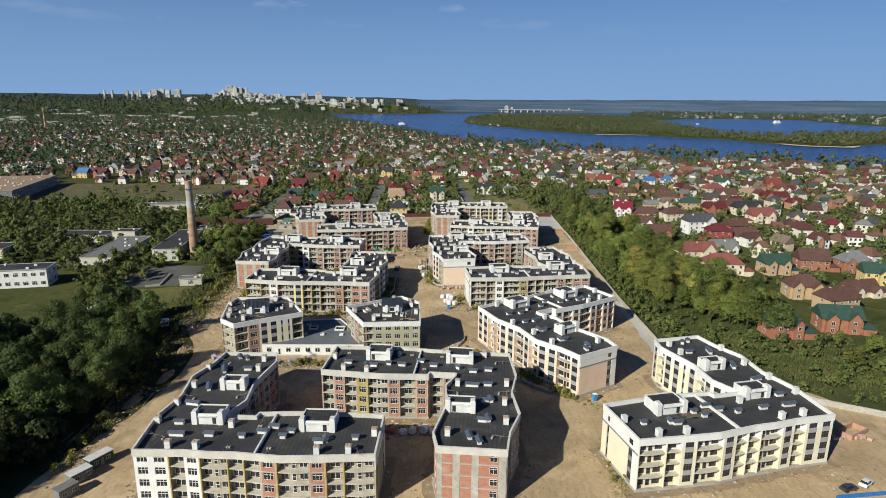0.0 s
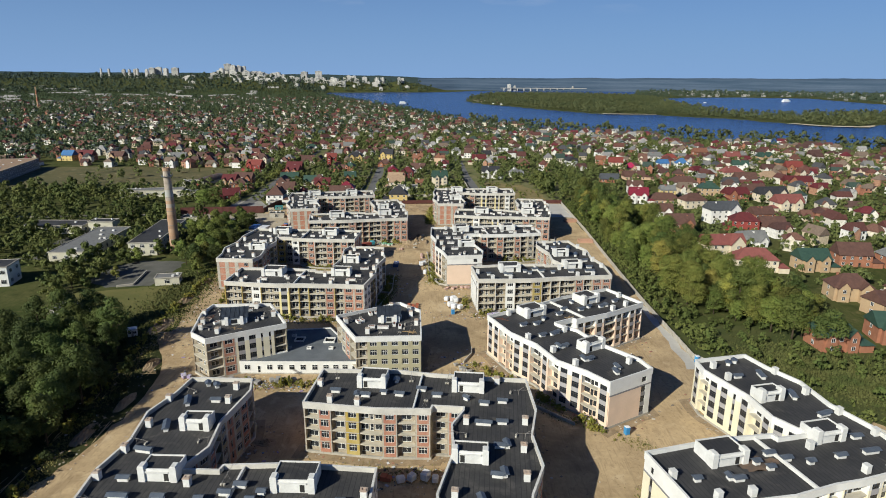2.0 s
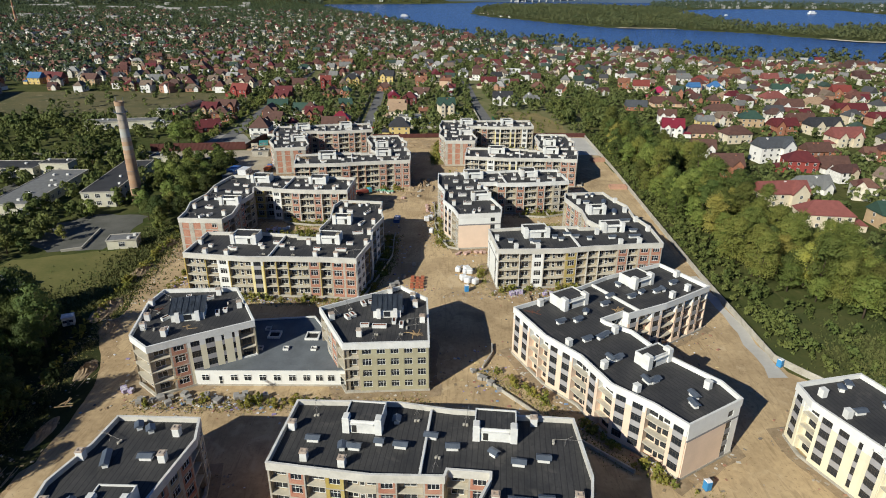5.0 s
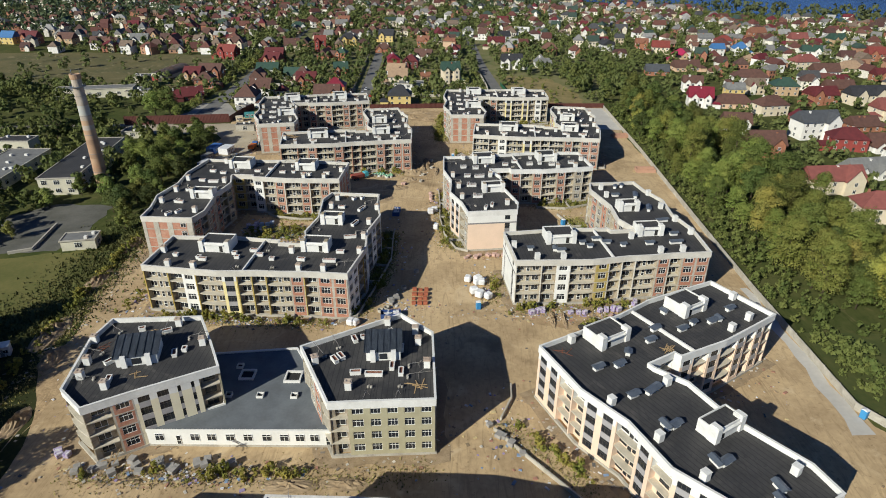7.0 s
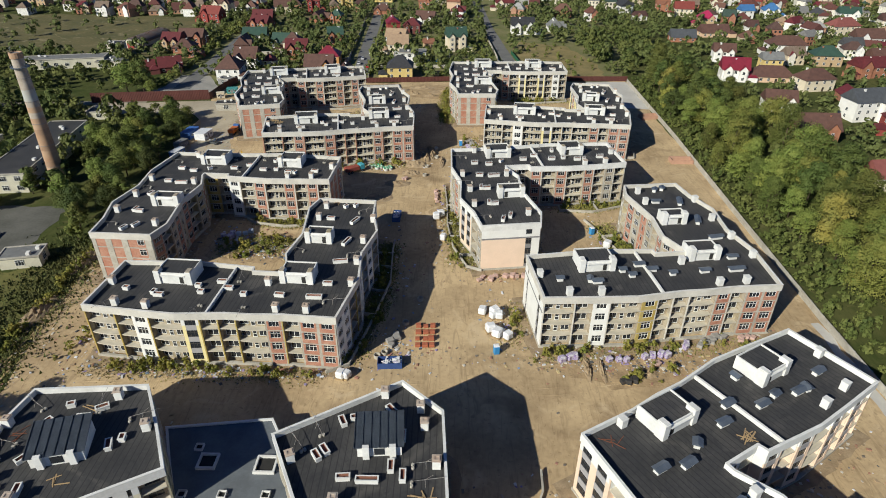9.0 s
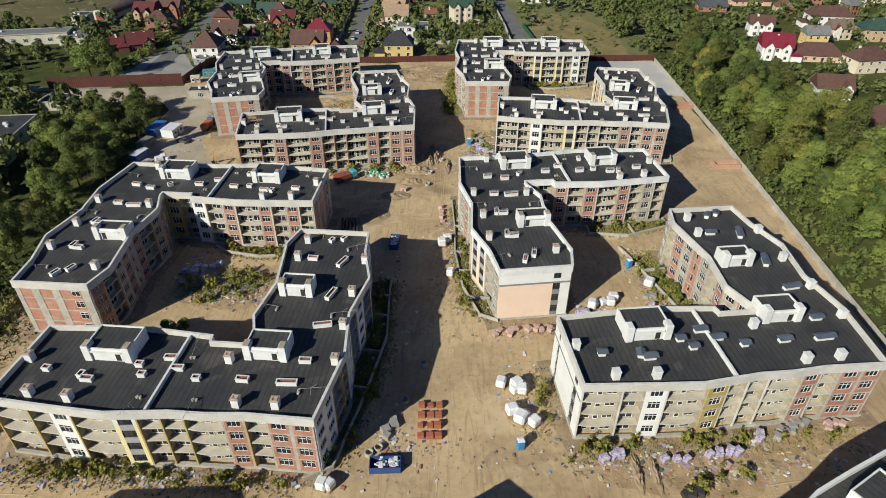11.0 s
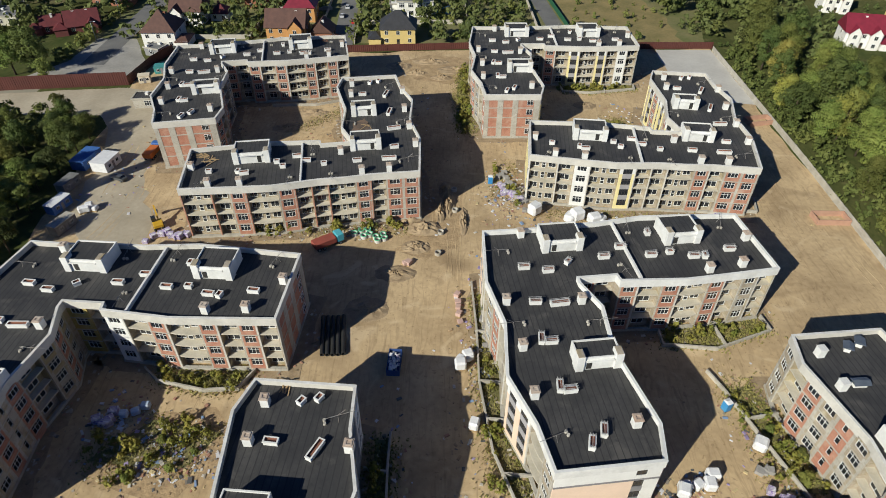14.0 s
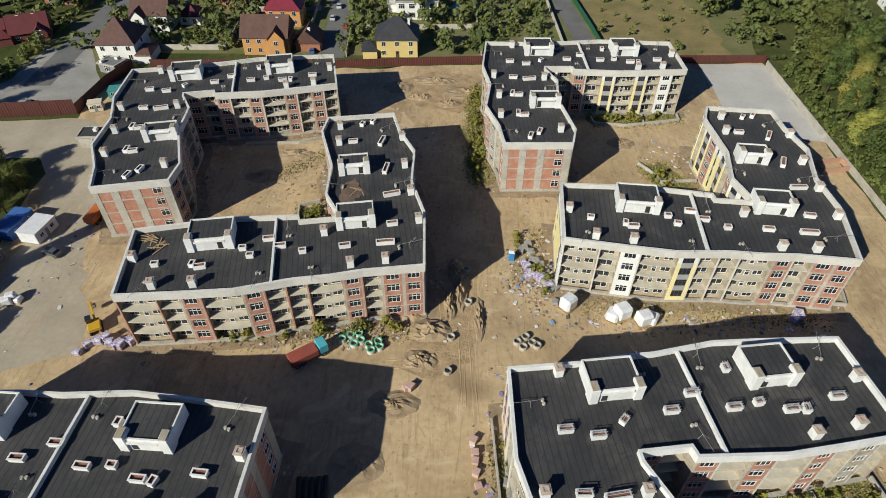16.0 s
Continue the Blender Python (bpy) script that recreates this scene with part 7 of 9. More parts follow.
wood = scatter([(-420, 80), (-150, 80), (-150, 206), (-178, 222), (-420, 240)], 7.0, 23, 0.85, 1.4, 1, False) + scatter([(-150, 86), (-106, 86), (-100, 138), (-104, 158), (-109, 184), (-118, 204), (-130, 214), (-150, 216)], 5.5, 33, 0.8, 1.35, 1, False) \
    + scatter([(-104, 150), (-92, 150), (-88, 170), (-90, 190), (-97, 206), (-108, 222), (-122, 236), (-112, 214)], 3.2, 71, 0.25, 0.6, 0.22, False)
woods("wood_trees", wood, 3.5, 190, leafy(mat("wood_leaves", (0.022, 0.037, 0.011), (0.050, 0.064, 0.018), 0.8, 0.06, 0.6), 0.3), "dense dark deciduous wood beside the site", 61)
mid = scatter([(-1500, 1000), (240, 1000), (40, 1340), (-160, 2000), (-640, 3300), (-2400, 3300), (-1800, 1500)], 15.5, 24, 0.7, 1.3, 0.8, False) + \
    scatter([(-1100, 560), (-420, 560), (-340, 1000), (-1300, 1000)], 13, 25, 0.7, 1.4, 0.8, False)
woods("suburb_trees", mid, 4.9, 16, LEAF_FAR, "countless trees of the far suburb", 7)
shore = scatter([(40, 1300), (60, 1330), (190, 1160), (350, 1015), (440, 942), (515, 888), (605, 820), (900, 680), (880, 640), (600, 770), (500, 850), (340, 985), (180, 1130)], 10, 26, 0.7, 1.7, 0.75, False)
isl = scatter(ISLAND, 19, 27, 0.8, 1.5, 0.95, False)
# leaf colour paled and greyed to carry the haze over the river
woods("island_trees", shore + isl, 5.0, 30, leafy(mat("island_leaves", (0.064, 0.086, 0.038), (0.12, 0.125, 0.050), 0.85, 0.01, 0.2)), "willows and poplars on the river islands and banks", 8)
farw = scatter([(-4000, 2300), (-640, 3330), (-700, 3720), (-330, 3905), (-70, 3960), (-60, 4150), (-2000, 4200), (-4300, 3500)], 40, 28, 1.3, 2.3, 0.9, False) + scatter(SHORE, 34, 29, 0.9, 1.7, 0.75, False)
# haze over the far belts is tinted into their leaf colour
woods("far_shore_trees", farw, 6.0, 26, mat("far_leaves", (0.042, 0.064, 0.040), (0.066, 0.085, 0.05), 0.9, 0.004, 0.05), "far belts of woodland beyond the river", 9)

# ---- things on the building site ----
SR = random.Random(17)
WOOD = mat("raw_timber", (0.42, 0.30, 0.16), (0.30, 0.21, 0.11), 0.9, 1.0, 8.0)
WRAP = mat("white_wrap", (0.72, 0.72, 0.72), (0.58, 0.58, 0.60), 0.35, 1.2, 5.0, spec=0.5, bump=0.05)
LOADS = {
    "white": (WRAP, "white film-wrapped pallet of blocks on bare sand"),
    "red": (mat("new_brick", (0.40, 0.13, 0.07), (0.32, 0.10, 0.055), 0.9, 1.5, 9.0), "pallet of new red bricks on bare sand"),
    "grey": (mat("grey_stone", (0.33, 0.31, 0.29), (0.24, 0.23, 0.215), 0.9, 1.0, 6.0), "pallet of grey paving stone beside the block"),
    "pink": (mat("pink_block", (0.52, 0.36, 0.31), (0.42, 0.28, 0.24), 0.9, 1.0, 6.0), "pallet of pinkish blocks on bare ground"),
    "black": (mat("black_crate", (0.03, 0.03, 0.032), (0.055, 0.05, 0.045), 0.7, 1.5, 8.0), "pallet of dark plastic crates on dug soil"),
    "tarp": (mat("pale_blue_film", (0.30, 0.40, 0.56), (0.46, 0.52, 0.60), 0.4, 1.4, 5.0, spec=0.5, bump=0.05), "pallet under pale blue plastic film on the ground"),
    "violet": (mat("printed_wrap", (0.60, 0.56, 0.62), (0.34, 0.26, 0.40), 0.5, 2.5, 7.0), "pallet of bagged material in printed film"),
}
pn, pl = MATS["printed_wrap"].node_tree.nodes, MATS["printed_wrap"].node_tree.links
ptc, pbr = pn.new("ShaderNodeTexCoord"), pn.new("ShaderNodeTexBrick")
for key, val in (("Color1", (0.66, 0.64, 0.68, 1)), ("Color2", (0.20, 0.13, 0.34, 1)), ("Mortar", (0.50, 0.47, 0.46, 1)), ("Scale", 1.0), ("Mortar Size", 0.02), ("Brick Width", 0.42), ("Row Height", 0.2)):
    pbr.inputs[key].default_value = val
pmp = pn.new("ShaderNodeMapping")
pmp.inputs["Rotation"].default_value = (radians(62), radians(24), radians(31))
pl.new(ptc.outputs["Object"], pmp.inputs["Vector"]), pl.new(pmp.outputs[0], pbr.inputs["Vector"]), pl.new(pbr.outputs["Color"], pn["Principled BSDF"].inputs["Base Color"])
PAL = {}


def pallet(x, y, load="white", turn=None, s=1.0):
    turn = SR.uniform(0, 90) if turn is None else turn
    if load not in PAL:
        material, label = LOADS[load]
        e = thing("pallet", pose(x, y, 0.02, 0, 0, turn), label, "pallet", "pallets on the site")
        bm = bmesh.new()
        grid(bm, [-0.6, -0.46, -0.07, 0.07, 0.46, 0.6], [0, 0.1, 0.13], lambda i, j: (0, -0.5) if j or not i % 2 else (0, -0.2), 0.5)
        part("pallet_base", bm, WOOD, e)
        bm = bmesh.new()
        h = 1.1 if load in ("white", "violet", "tarp") else 0.8
        box(bm, -0.58, 0.58, -0.5, 0.5, 0.134, h, bevel=0.16 if load in ("white", "tarp") else 0.06 if load == "violet" else 0.03)
        part("load", bm, material, e)
        PAL[load] = e
        e.scale = (s, s, s)
        return e
    e = copy_thing(PAL[load], pose(x, y, 0.02, 0, 0, turn))
    k = s * SR.uniform(0.85, 1.15)
    e.scale = (k, k, k * SR.uniform(0.8, 1.2))
    return e


def row(x0, y0, x1, y1, n, load, s=1.3, jitter=0.5):
    for i in range(n):
        t = (i + 0.5) / n
        pallet(x0 + (x1 - x0) * t + SR.uniform(-jitter, jitter), y0 + (y1 - y0) * t + SR.uniform(-jitter, jitter), load, None, s)


for i in range(4):
    for j in range(3):
        pallet(-14.8 + 1.5 * j + SR.uniform(-0.2, 0.2), 251.5 + 2.3 * i, "red", 4, 1.0)
row(0, 263.5, 5, 262, 4, "white", 1.8, 0.8)
row(1.5, 257, 5.5, 254.5, 4, "white", 1.9, 0.8)
row(-12.6, 311, -10, 314.5, 4, "white", 1.6)
row(-10.4, 299, -9.8, 297.5, 1, "white", 1.9)
row(-30.5, 240.8, -28, 242, 2, "white", 1.7)
row(16, 247.2, 20, 248.4, 3, "violet", 1.3)
row(34, 248.6, 40, 249.2, 4, "violet", 1.3)
row(47.5, 253, 55, 255.6, 9, "grey", 1.2, 1.1)
row(44, 251, 45.4, 253.4, 2, "violet", 1.3, 0.2)
row(26, 247.6, 31.5, 247.6, 3, "violet", 1.1, 0.5)
row(36, 246.2, 37.2, 246.4, 2, "pink", 1.0, 0.3)
row(28, 240.6, 31, 241.2, 4, "black", 1.2, 0.2)
row(18.4, 285.2, 20.4, 284, 3, "violet", 1.5, 0.4)
row(35.4, 287, 41.6, 283, 11, "violet", 1.15, 1.1)
row(36, 285.5, 40, 282, 7, "pink", 1.1, 1.0)
row(33, 279.8, 36, 280, 3, "tarp", 1.6, 0.4)
row(41.4, 281.2, 42, 281, 1, "tarp", 1.5, 0.1)
row(35.2, 291.4, 37, 292.2, 4, "grey", 1.1, 0.6)
row(-84, 346, -80, 349.5, 4, "violet", 1.3, 0.8)
row(-69, 299.5, -66, 302, 3, "tarp", 1.3, 0.7)
row(-7.4, 326, -7, 316, 5, "grey", 1.0, 0.5)
row(2, 206, 9, 198, 5, "grey", 1.2, 0.8)
row(-62, 424, -57, 427, 3, "tarp", 1.4, 0.5)
row(57, 255, 62, 256.4, 4, "pink", 1.2, 0.8)
row(0, 278.5, 12.5, 280, 14, "pink", 1.05, 0.8)
row(20.5, 287.2, 28, 290, 5, "white", 1.7, 0.9)
row(36, 296, 37, 296.6, 1, "white", 2.4)
row(-75, 193, -44, 194.6, 26, "grey", 1.15, 1.6)
row(-80, 197.5, -77, 195.5, 3, "violet", 1.2)
row(-20, 255, -21, 250, 4, "grey", 1.2, 0.8)
row(-24.2, 340.2, -22.8, 340, 2, "pink", 1.1, 0.2)
row(-12.6, 331, -11.8, 322, 5, "pink", 1.1, 0.3)
row(-1.5, 379, 4, 361, 16, "grey", 1.2, 1.7)
row(-3, 372, 2, 364, 9, "violet", 1.1, 1.5)
row(5, 359.4, 8, 359.2, 1, "white", 2.3)
row(14, 356.6, 17, 356.8, 2, "white", 2.4)
row(19.5, 356, 22, 356.2, 2, "white", 2.3)
row(48.5, 357.2, 51, 357.6, 2, "violet", 1.5)
row(-79, 348, -75, 349, 5, "violet", 1.3)
row(-73, 298, -70, 299.5, 5, "violet", 1.2, 1.0)
row(-104, 357, -101, 359, 4, "white", 1.4)
row(-23, 150, -12, 148, 6, "red", 1.3, 0.6)
row(-11, 148.5, -2, 148, 4, "white", 1.7, 0.6)
row(-42, 140, -34, 142, 4, "white", 1.5, 0.8)
row(100, 147.5, 116, 147, 8, "pink", 1.3, 0.6)
row(-86, 404, -83, 407, 4, "white", 1.7, 0.4)
row(57, 432, 60, 436, 4, "white", 1.6, 0.8)

BLUE_PLASTIC = mat("blue_plastic", (0.05, 0.27, 0.55), (0.04, 0.22, 0.46), 0.45, 1.0, 4.0, spec=0.5)


def toilet(x, y, turn):
    e = thing("portable_toilet", pose(x, y, 0.02, 0, 0, turn), "bright blue plastic portable toilet cabin on sand", "toilet cabin", "portable toilets")
    bm = bmesh.new()
    box(bm, -0.6, 0.6, -0.6, 0.6, 0.1, 2.15, bevel=0.05)
    part("cabin", bm, BLUE_PLASTIC, e)
    bm = bmesh.new()
    v = [bm.verts.new(p) for p in ((-0.64, -0.64, 2.16), (0.64, -0.64, 2.16), (0.64, 0.64, 2.16), (-0.64, 0.64, 2.16), (-0.4, 0, 2.42), (0.4, 0, 2.42))]
    for q in ((0, 1, 5, 4), (2, 3, 4, 5), (3, 0, 4), (1, 2, 5), (3, 2, 1, 0)):
        bm.faces.new([v[i] for i in q])
    part("roof", bm, WRAP, e, "pale translucent roof")
    bm = bmesh.new()
    box(bm, -0.4, 0.4, -0.63, -0.6, 0.2, 2.0)
    part("door", bm, mat("blue_door", (0.04, 0.22, 0.48), (0.03, 0.18, 0.4), 0.45), e)
    bm = bmesh.new()
    box(bm, -0.62, 0.62, -0.62, 0.62, 0, 0.1)
    part("skid", bm, GREYBAND, e)


for x, y, t in ((2.5, 249.6, 10), (33.7, 303.2, 20), (46.1, 168, 15), (-3.9, 372.8, -5), (80.5, 209.5, 30), (-99, 447, 0)):
    toilet(x, y, t)


def skip_bin(x, y, turn, material, label, full=True):
    e = thing("waste_skip", pose(x, y, 0.02, 0, 0, turn), label, "skip")
    bm = bmesh.new()
    o, i = [(-2.6, -1.2), (2.6, -1.2), (2.6, 1.2), (-2.6, 1.2)], [(-2.5, -1.1), (2.5, -1.1), (2.5, 1.1), (-2.5, 1.1)]
    ring(bm, i, o, 0.0, 1.5)
    part("shell", bm, material, e)
    bm = bmesh.new()
    box(bm, -2.5, 2.5, -1.1, 1.1, 0.05, 0.12)
    part("floor_plate", bm, material, e)
    if full:
        bm = bmesh.new()
        for k in range(40):
            a, b, c = SR.uniform(-2.2, 2.2), SR.uniform(-0.9, 0.9), SR.uniform(0.6, 1.6)
            s = SR.uniform(0.2, 0.45)
            box(bm, a - s, a + s, b - s * 0.7, b + s * 0.7, c - s * 0.4, c + s * 0.4, SR.choice((0, 0, 1)), bevel=0.06)
        tagged(part("rubbish", bm, [WRAP, LOADS["violet"][0]], e, "white bags and scraps"), kind="stuff")


BLUE_STEEL = mat("blue_steel", (0.03, 0.06, 0.18), (0.04, 0.08, 0.22), 0.5, 0.8, 5.0)
skip_bin(-20.4, 245.2, 3, BLUE_STEEL, "dark blue steel skip heaped with white bags")
skip_bin(-24.2, 311.8, 88, BLUE_STEEL, "dark blue steel skip full of rubbish")


def concrete_ring(x, y, material=CONCRETE, r=0.75, flat=True, label="grey precast concrete well ring"):
    e = thing("concrete_ring", pose(x, y, 0.02, 0 if flat else 90, 0, SR.uniform(0, 180)), label, "well ring", "precast rings")
    n = 14
    bm = bmesh.new()
    ring(bm, [(r * 0.8 * math.cos(6.2832 * k / n), r * 0.8 * math.sin(6.2832 * k / n)) for k in range(n)], [(r * math.cos(6.2832 * k / n), r * math.sin(6.2832 * k / n)) for k in range(n)],
         0 if flat else -0.4, 0.8 if flat else 0.4)
    part("ring_body", bm, material, e)
    if not flat:
        e.location.z = r
    return e


for x, y in ((-23.4, 247.7), (-21.9, 248.8), (-4.2, 350.4), (-2.6, 351.6), (-1.5, 350.2), (-0.6, 349.6), (-3.2, 349.2), (-13.4, 369), (-16.4, 351.2), (-16.9, 343.6), (-15.0, 269), (-18, 259.5), (-13.1, 360)):
    concrete_ring(x, y)
PALE_RING = mat("pale_ring_concrete", (0.58, 0.57, 0.54), (0.46, 0.45, 0.42), 0.9, 1.0, 5.0)
GREEN_RING = mat("green_coated_ring", (0.10, 0.42, 0.22), (0.16, 0.5, 0.3), 0.7, 1.0, 5.0)
for x, y in ((-36.5, 350.2), (-35, 351.2), (-33.5, 351.6), (-33, 350), (-31.4, 349), (-29.8, 349.8), (-29.4, 348.6), (-30.9, 347.8), (-34.2, 349.2)):
    e = concrete_ring(x, y, PALE_RING, 0.75, True, "pale concrete well ring with a green rim")
    bm = bmesh.new()
    ring(bm, [(0.57 * math.cos(6.2832 * k / 14), 0.57 * math.sin(6.2832 * k / 14)) for k in range(14)], [(0.78 * math.cos(6.2832 * k / 14), 0.78 * math.sin(6.2832 * k / 14)) for k in range(14)], 0.804, 0.92)
    part("rim", bm, GREEN_RING, e, "bright green rim")

for k, (x, y) in enumerate(((-38.6, 318.5), (-37.6, 318.5), (-36.6, 318.5), (-35.6, 318.6), (-34.6, 318.8))):
    bm = bmesh.new()
    n = 12
    ring(bm, [(0.34 * math.cos(6.2832 * i / n), 0.34 * math.sin(6.2832 * i / n)) for i in range(n)], [(0.42 * math.cos(6.2832 * i / n), 0.42 * math.sin(6.2832 * i / n)) for i in range(n)], -5.0, 5.0)
    ob = part("drain_pipe", bm, mat("black_pipe", (0.02, 0.02, 0.02), (0.035, 0.035, 0.035), 0.5), None)
    ob.matrix_basis = pose(x, y, 0.44, 90, 0, 8)
    tagged(ob, "long black plastic drain pipe lying on the ground", "pipe", "drain pipes")


def low_wall(pts, label="low bare concrete garden wall", h=0.9):
    w = thing("garden_wall", pose(pts[0][0], pts[0][1], 0), label, "wall")
    for a, b in zip(pts, pts[1:]):
        a, b = Vector(a), Vector(b)
        bm = bmesh.new()
        box(bm, -0.15, (b - a).length + 0.15, -0.17, 0.17, -0.2, h + SR.uniform(-0.08, 0.08), bevel=0.02)
        d = b - a
        ob_of("wall_section", mesh_of("wall_section", bm, CONCRETE), w, pose(a.x - pts[0][0], a.y - pts[0][1], 0) @ Matrix.Rotation(math.atan2(d.y, d.x), 4, "Z"))


low_wall([(-23.7, 297), (-23.7, 291.6), (-23, 276.5), (-25.1, 263.8), (-29.1, 244.8), (-33.5, 242.5)])
for y, x in ((290, -23.7), (283, -23.3), (272, -23.8), (262, -25.4)):
    low_wall([(x, y), (x - 3.6, y + 0.6)])
low_wall([(-9.6, 334), (-8.8, 320), (-8.7, 308), (-6.9, 294), (-3.4, 284.2), (0.5, 282.4)])
for y, x in ((320, -8.8), (308, -8.7), (300, -7.6), (290, -5.6)):
    low_wall([(x, y), (x + 4.6, y - 0.3)])
low_wall([(21.8, 431), (22.3, 427.5), (31.4, 426.3), (46.3, 429.6), (46.4, 432.6)])
low_wall([(36, 426.9), (36.4, 431.8)])
low_wall([(26.6, 321), (26.6, 317.4), (36.6, 316.6), (48.6, 321.6), (48.0, 325.2)])
low_wall([(38.5, 317.4), (37.8, 322.6)])
low_wall([(-69.5, 309.8), (-66.2, 306.9), (-57.5, 305), (-51.4, 305.6), (-49.4, 309.6)])
low_wall([(33.0, 311.2), (34.6, 307.2), (37.6, 297.5), (41.6, 285.0)])
low_wall([(36.5, 301.0), (42.0, 302.0)])
low_wall([(30.5, 408.2), (33.8, 403.0), (36.2, 391.0), (40.6, 389.6)])
low_wall([(34.2, 400.4), (43.0, 401.2)])
low_wall([(-48.0, 372.5), (-50.4, 377), (-51.8, 389.0), (-47.5, 391)])
low_wall([(-70.5, 414.8), (-57.0, 415.5), (-46.6, 420)])
low_wall([(5.5, 207.5), (8.2, 213.8), (8.4, 218)])
low_wall([(4.0, 204.5), (10.8, 196.2), (20.5, 184.8), (33.5, 172.0)], "low concrete retaining wall along the block")
low_wall([(52.5, 362), (60.8, 361.0), (62.0, 366)])


# ---- brick pen, vehicles, cabins ----
pen = thing("bin_shelter", pose(77.5, 358.5, 0), "low pinkish brick bin shelter against the site wall", "shelter")
PENB = mat("pink_brick", (0.45, 0.27, 0.19), (0.38, 0.22, 0.155), 0.92, 0.8, 6.0)
for a in ((-4, 4, -2, -1.75), (-4, -3.75, -1.75, 2), (3.75, 4, -1.75, 2), (-3.75, 3.75, 1.75, 2)):
    bm = bmesh.new()
    box(bm, *a, -0.1, 1.5)
    part("pen_wall", bm, PENB, pen)
copy_thing(pen, pose(79, 408, 0, 0, 0, 12))
copy_thing(pen, pose(112, 150, 0, 0, 0, 30))


def wheel(parent, x, y, r, w=0.3):
    bm = bmesh.new()
    cyl(bm, 0, 0, -w / 2, w / 2, r, n=14)
    t = part("wheel", bm, mat("rubber", (0.02, 0.02, 0.02), (0.03, 0.03, 0.03), 0.8), parent, "", pose(x, y, r, 90, 0, 0))
    bm = bmesh.new()
    cyl(bm, 0, 0, -w / 2 - 0.012, w / 2 + 0.012, r * 0.55, n=10)
    part("rim", bm, CAPMETAL, t)


def car(x, y, turn, paint, label):
    e = thing("car", pose(x, y, 0.04, 0, 0, turn), label, "car", "parked cars")
    bm = bmesh.new()
    side = [(-2.1, 0.35), (2.1, 0.35), (2.15, 0.75), (1.3, 0.95), (0.75, 1.0), (-1.7, 1.02), (-2.1, 0.9)]
    lo = [bm.verts.new((p, -0.88, q)) for p, q in side]
    hi = [bm.verts.new((p, 0.88, q)) for p, q in side]
    bm.faces.new(lo[::-1]), bm.faces.new(hi)
    for i in range(len(side)):
        bm.faces.new((lo[i], lo[(i + 1) % len(side)], hi[(i + 1) % len(side)], hi[i]))
    bmesh.ops.recalc_face_normals(bm, faces=bm.faces[:])
    part("body", bm, paint, e)
    bm = bmesh.new()
    v = [bm.verts.new(p) for p in ((-1.65, -0.8, 1.02), (0.75, -0.8, 1.0), (0.75, 0.8, 1.0), (-1.65, 0.8, 1.02), (-1.3, -0.66, 1.46), (0.1, -0.66, 1.46), (0.1, 0.66, 1.46), (-1.3, 0.66, 1.46))]
    for q in ((0, 1, 5, 4), (1, 2, 6, 5), (2, 3, 7, 6), (3, 0, 4, 7)):
        bm.faces.new([v[i] for i in q])
    part("cabin_glass", bm, GLASS, e)
    bm = bmesh.new()
    box(bm, -1.3, 0.1, -0.66, 0.66, 1.455, 1.49)
    part("car_roof", bm, paint, e)
    for wx in (-1.35, 1.35):
        for wy in (-0.8, 0.8):
            wheel(e, wx, wy, 0.32, 0.22)


def paint(name, c):
    return mat(name, c, tuple(k * 0.9 for k in c), 0.3, 1.0, 5.0, spec=0.6)


car(-54.6, 490, 92, paint("red_paint", (0.42, 0.03, 0.03)), "red hatchback parked on the street")
car(-60.4, 497, 92, paint("silver_paint", (0.5, 0.5, 0.52)), "silver saloon car parked on the street")
car(-59.6, 508, 93, paint("silver_paint", (0.5, 0.5, 0.52)), "silver saloon car parked on the street")
car(-56.6, 522, 93, paint("white_paint", (0.72, 0.72, 0.72)), "white saloon car parked on the street")
car(-63, 470, 92, paint("blue_paint", (0.06, 0.12, 0.3)), "dark blue car parked by the hedge")
car(-101, 372, 160, paint("grey_paint", (0.08, 0.085, 0.09)), "dark grey car parked on the sandy yard")
car(-137, 433.5, 10, paint("dark_paint", (0.05, 0.05, 0.055)), "dark car parked behind the fence")
car(-139, 566, 92, paint("white_paint", (0.72, 0.72, 0.72)), "white car parked at the roadside")


def lorry(x, y, turn, cab, load, label):
    e = thing("lorry", pose(x, y, 0.04, 0, 0, turn), label, "lorry")
    bm = bmesh.new()
    box(bm, -3.4, 3.4, -0.5, 0.5, 0.7, 0.95)
    part("chassis", bm, GREYBAND, e)
    bm = bmesh.new()
    box(bm, 1.9, 3.6, -1.2, 1.2, 0.8, 2.7, bevel=0.12)
    c = part("cab", bm, cab, e)
    bm = bmesh.new()
    box(bm, 3.58, 3.63, -1.0, 1.0, 1.7, 2.4)
    part("windscreen", bm, GLASS, c)
    bm = bmesh.new()
    box(bm, -3.5, 1.7, -1.25, 1.25, 0.97, 2.3, bevel=0.06)
    part("cargo_body", bm, load, e)
    for wx in (-2.6, -1.4, 2.6):
        for wy in (-1.05, 1.05):
            wheel(e, wx, wy, 0.5, 0.35)


lorry(-42.0, 346.2, 35, paint("cyan_paint", (0.08, 0.38, 0.46)), mat("rusty_red", (0.30, 0.07, 0.05), (0.22, 0.06, 0.045), 0.8), "lorry with a turquoise cab and a rusty red body")
lorry(-96.6, 384.5, 85, paint("blue_cab_paint", (0.05, 0.13, 0.36)), mat("orange_paint", (0.5, 0.14, 0.03), (0.42, 0.11, 0.03), 0.6), "blue tipper lorry with an orange loader body")


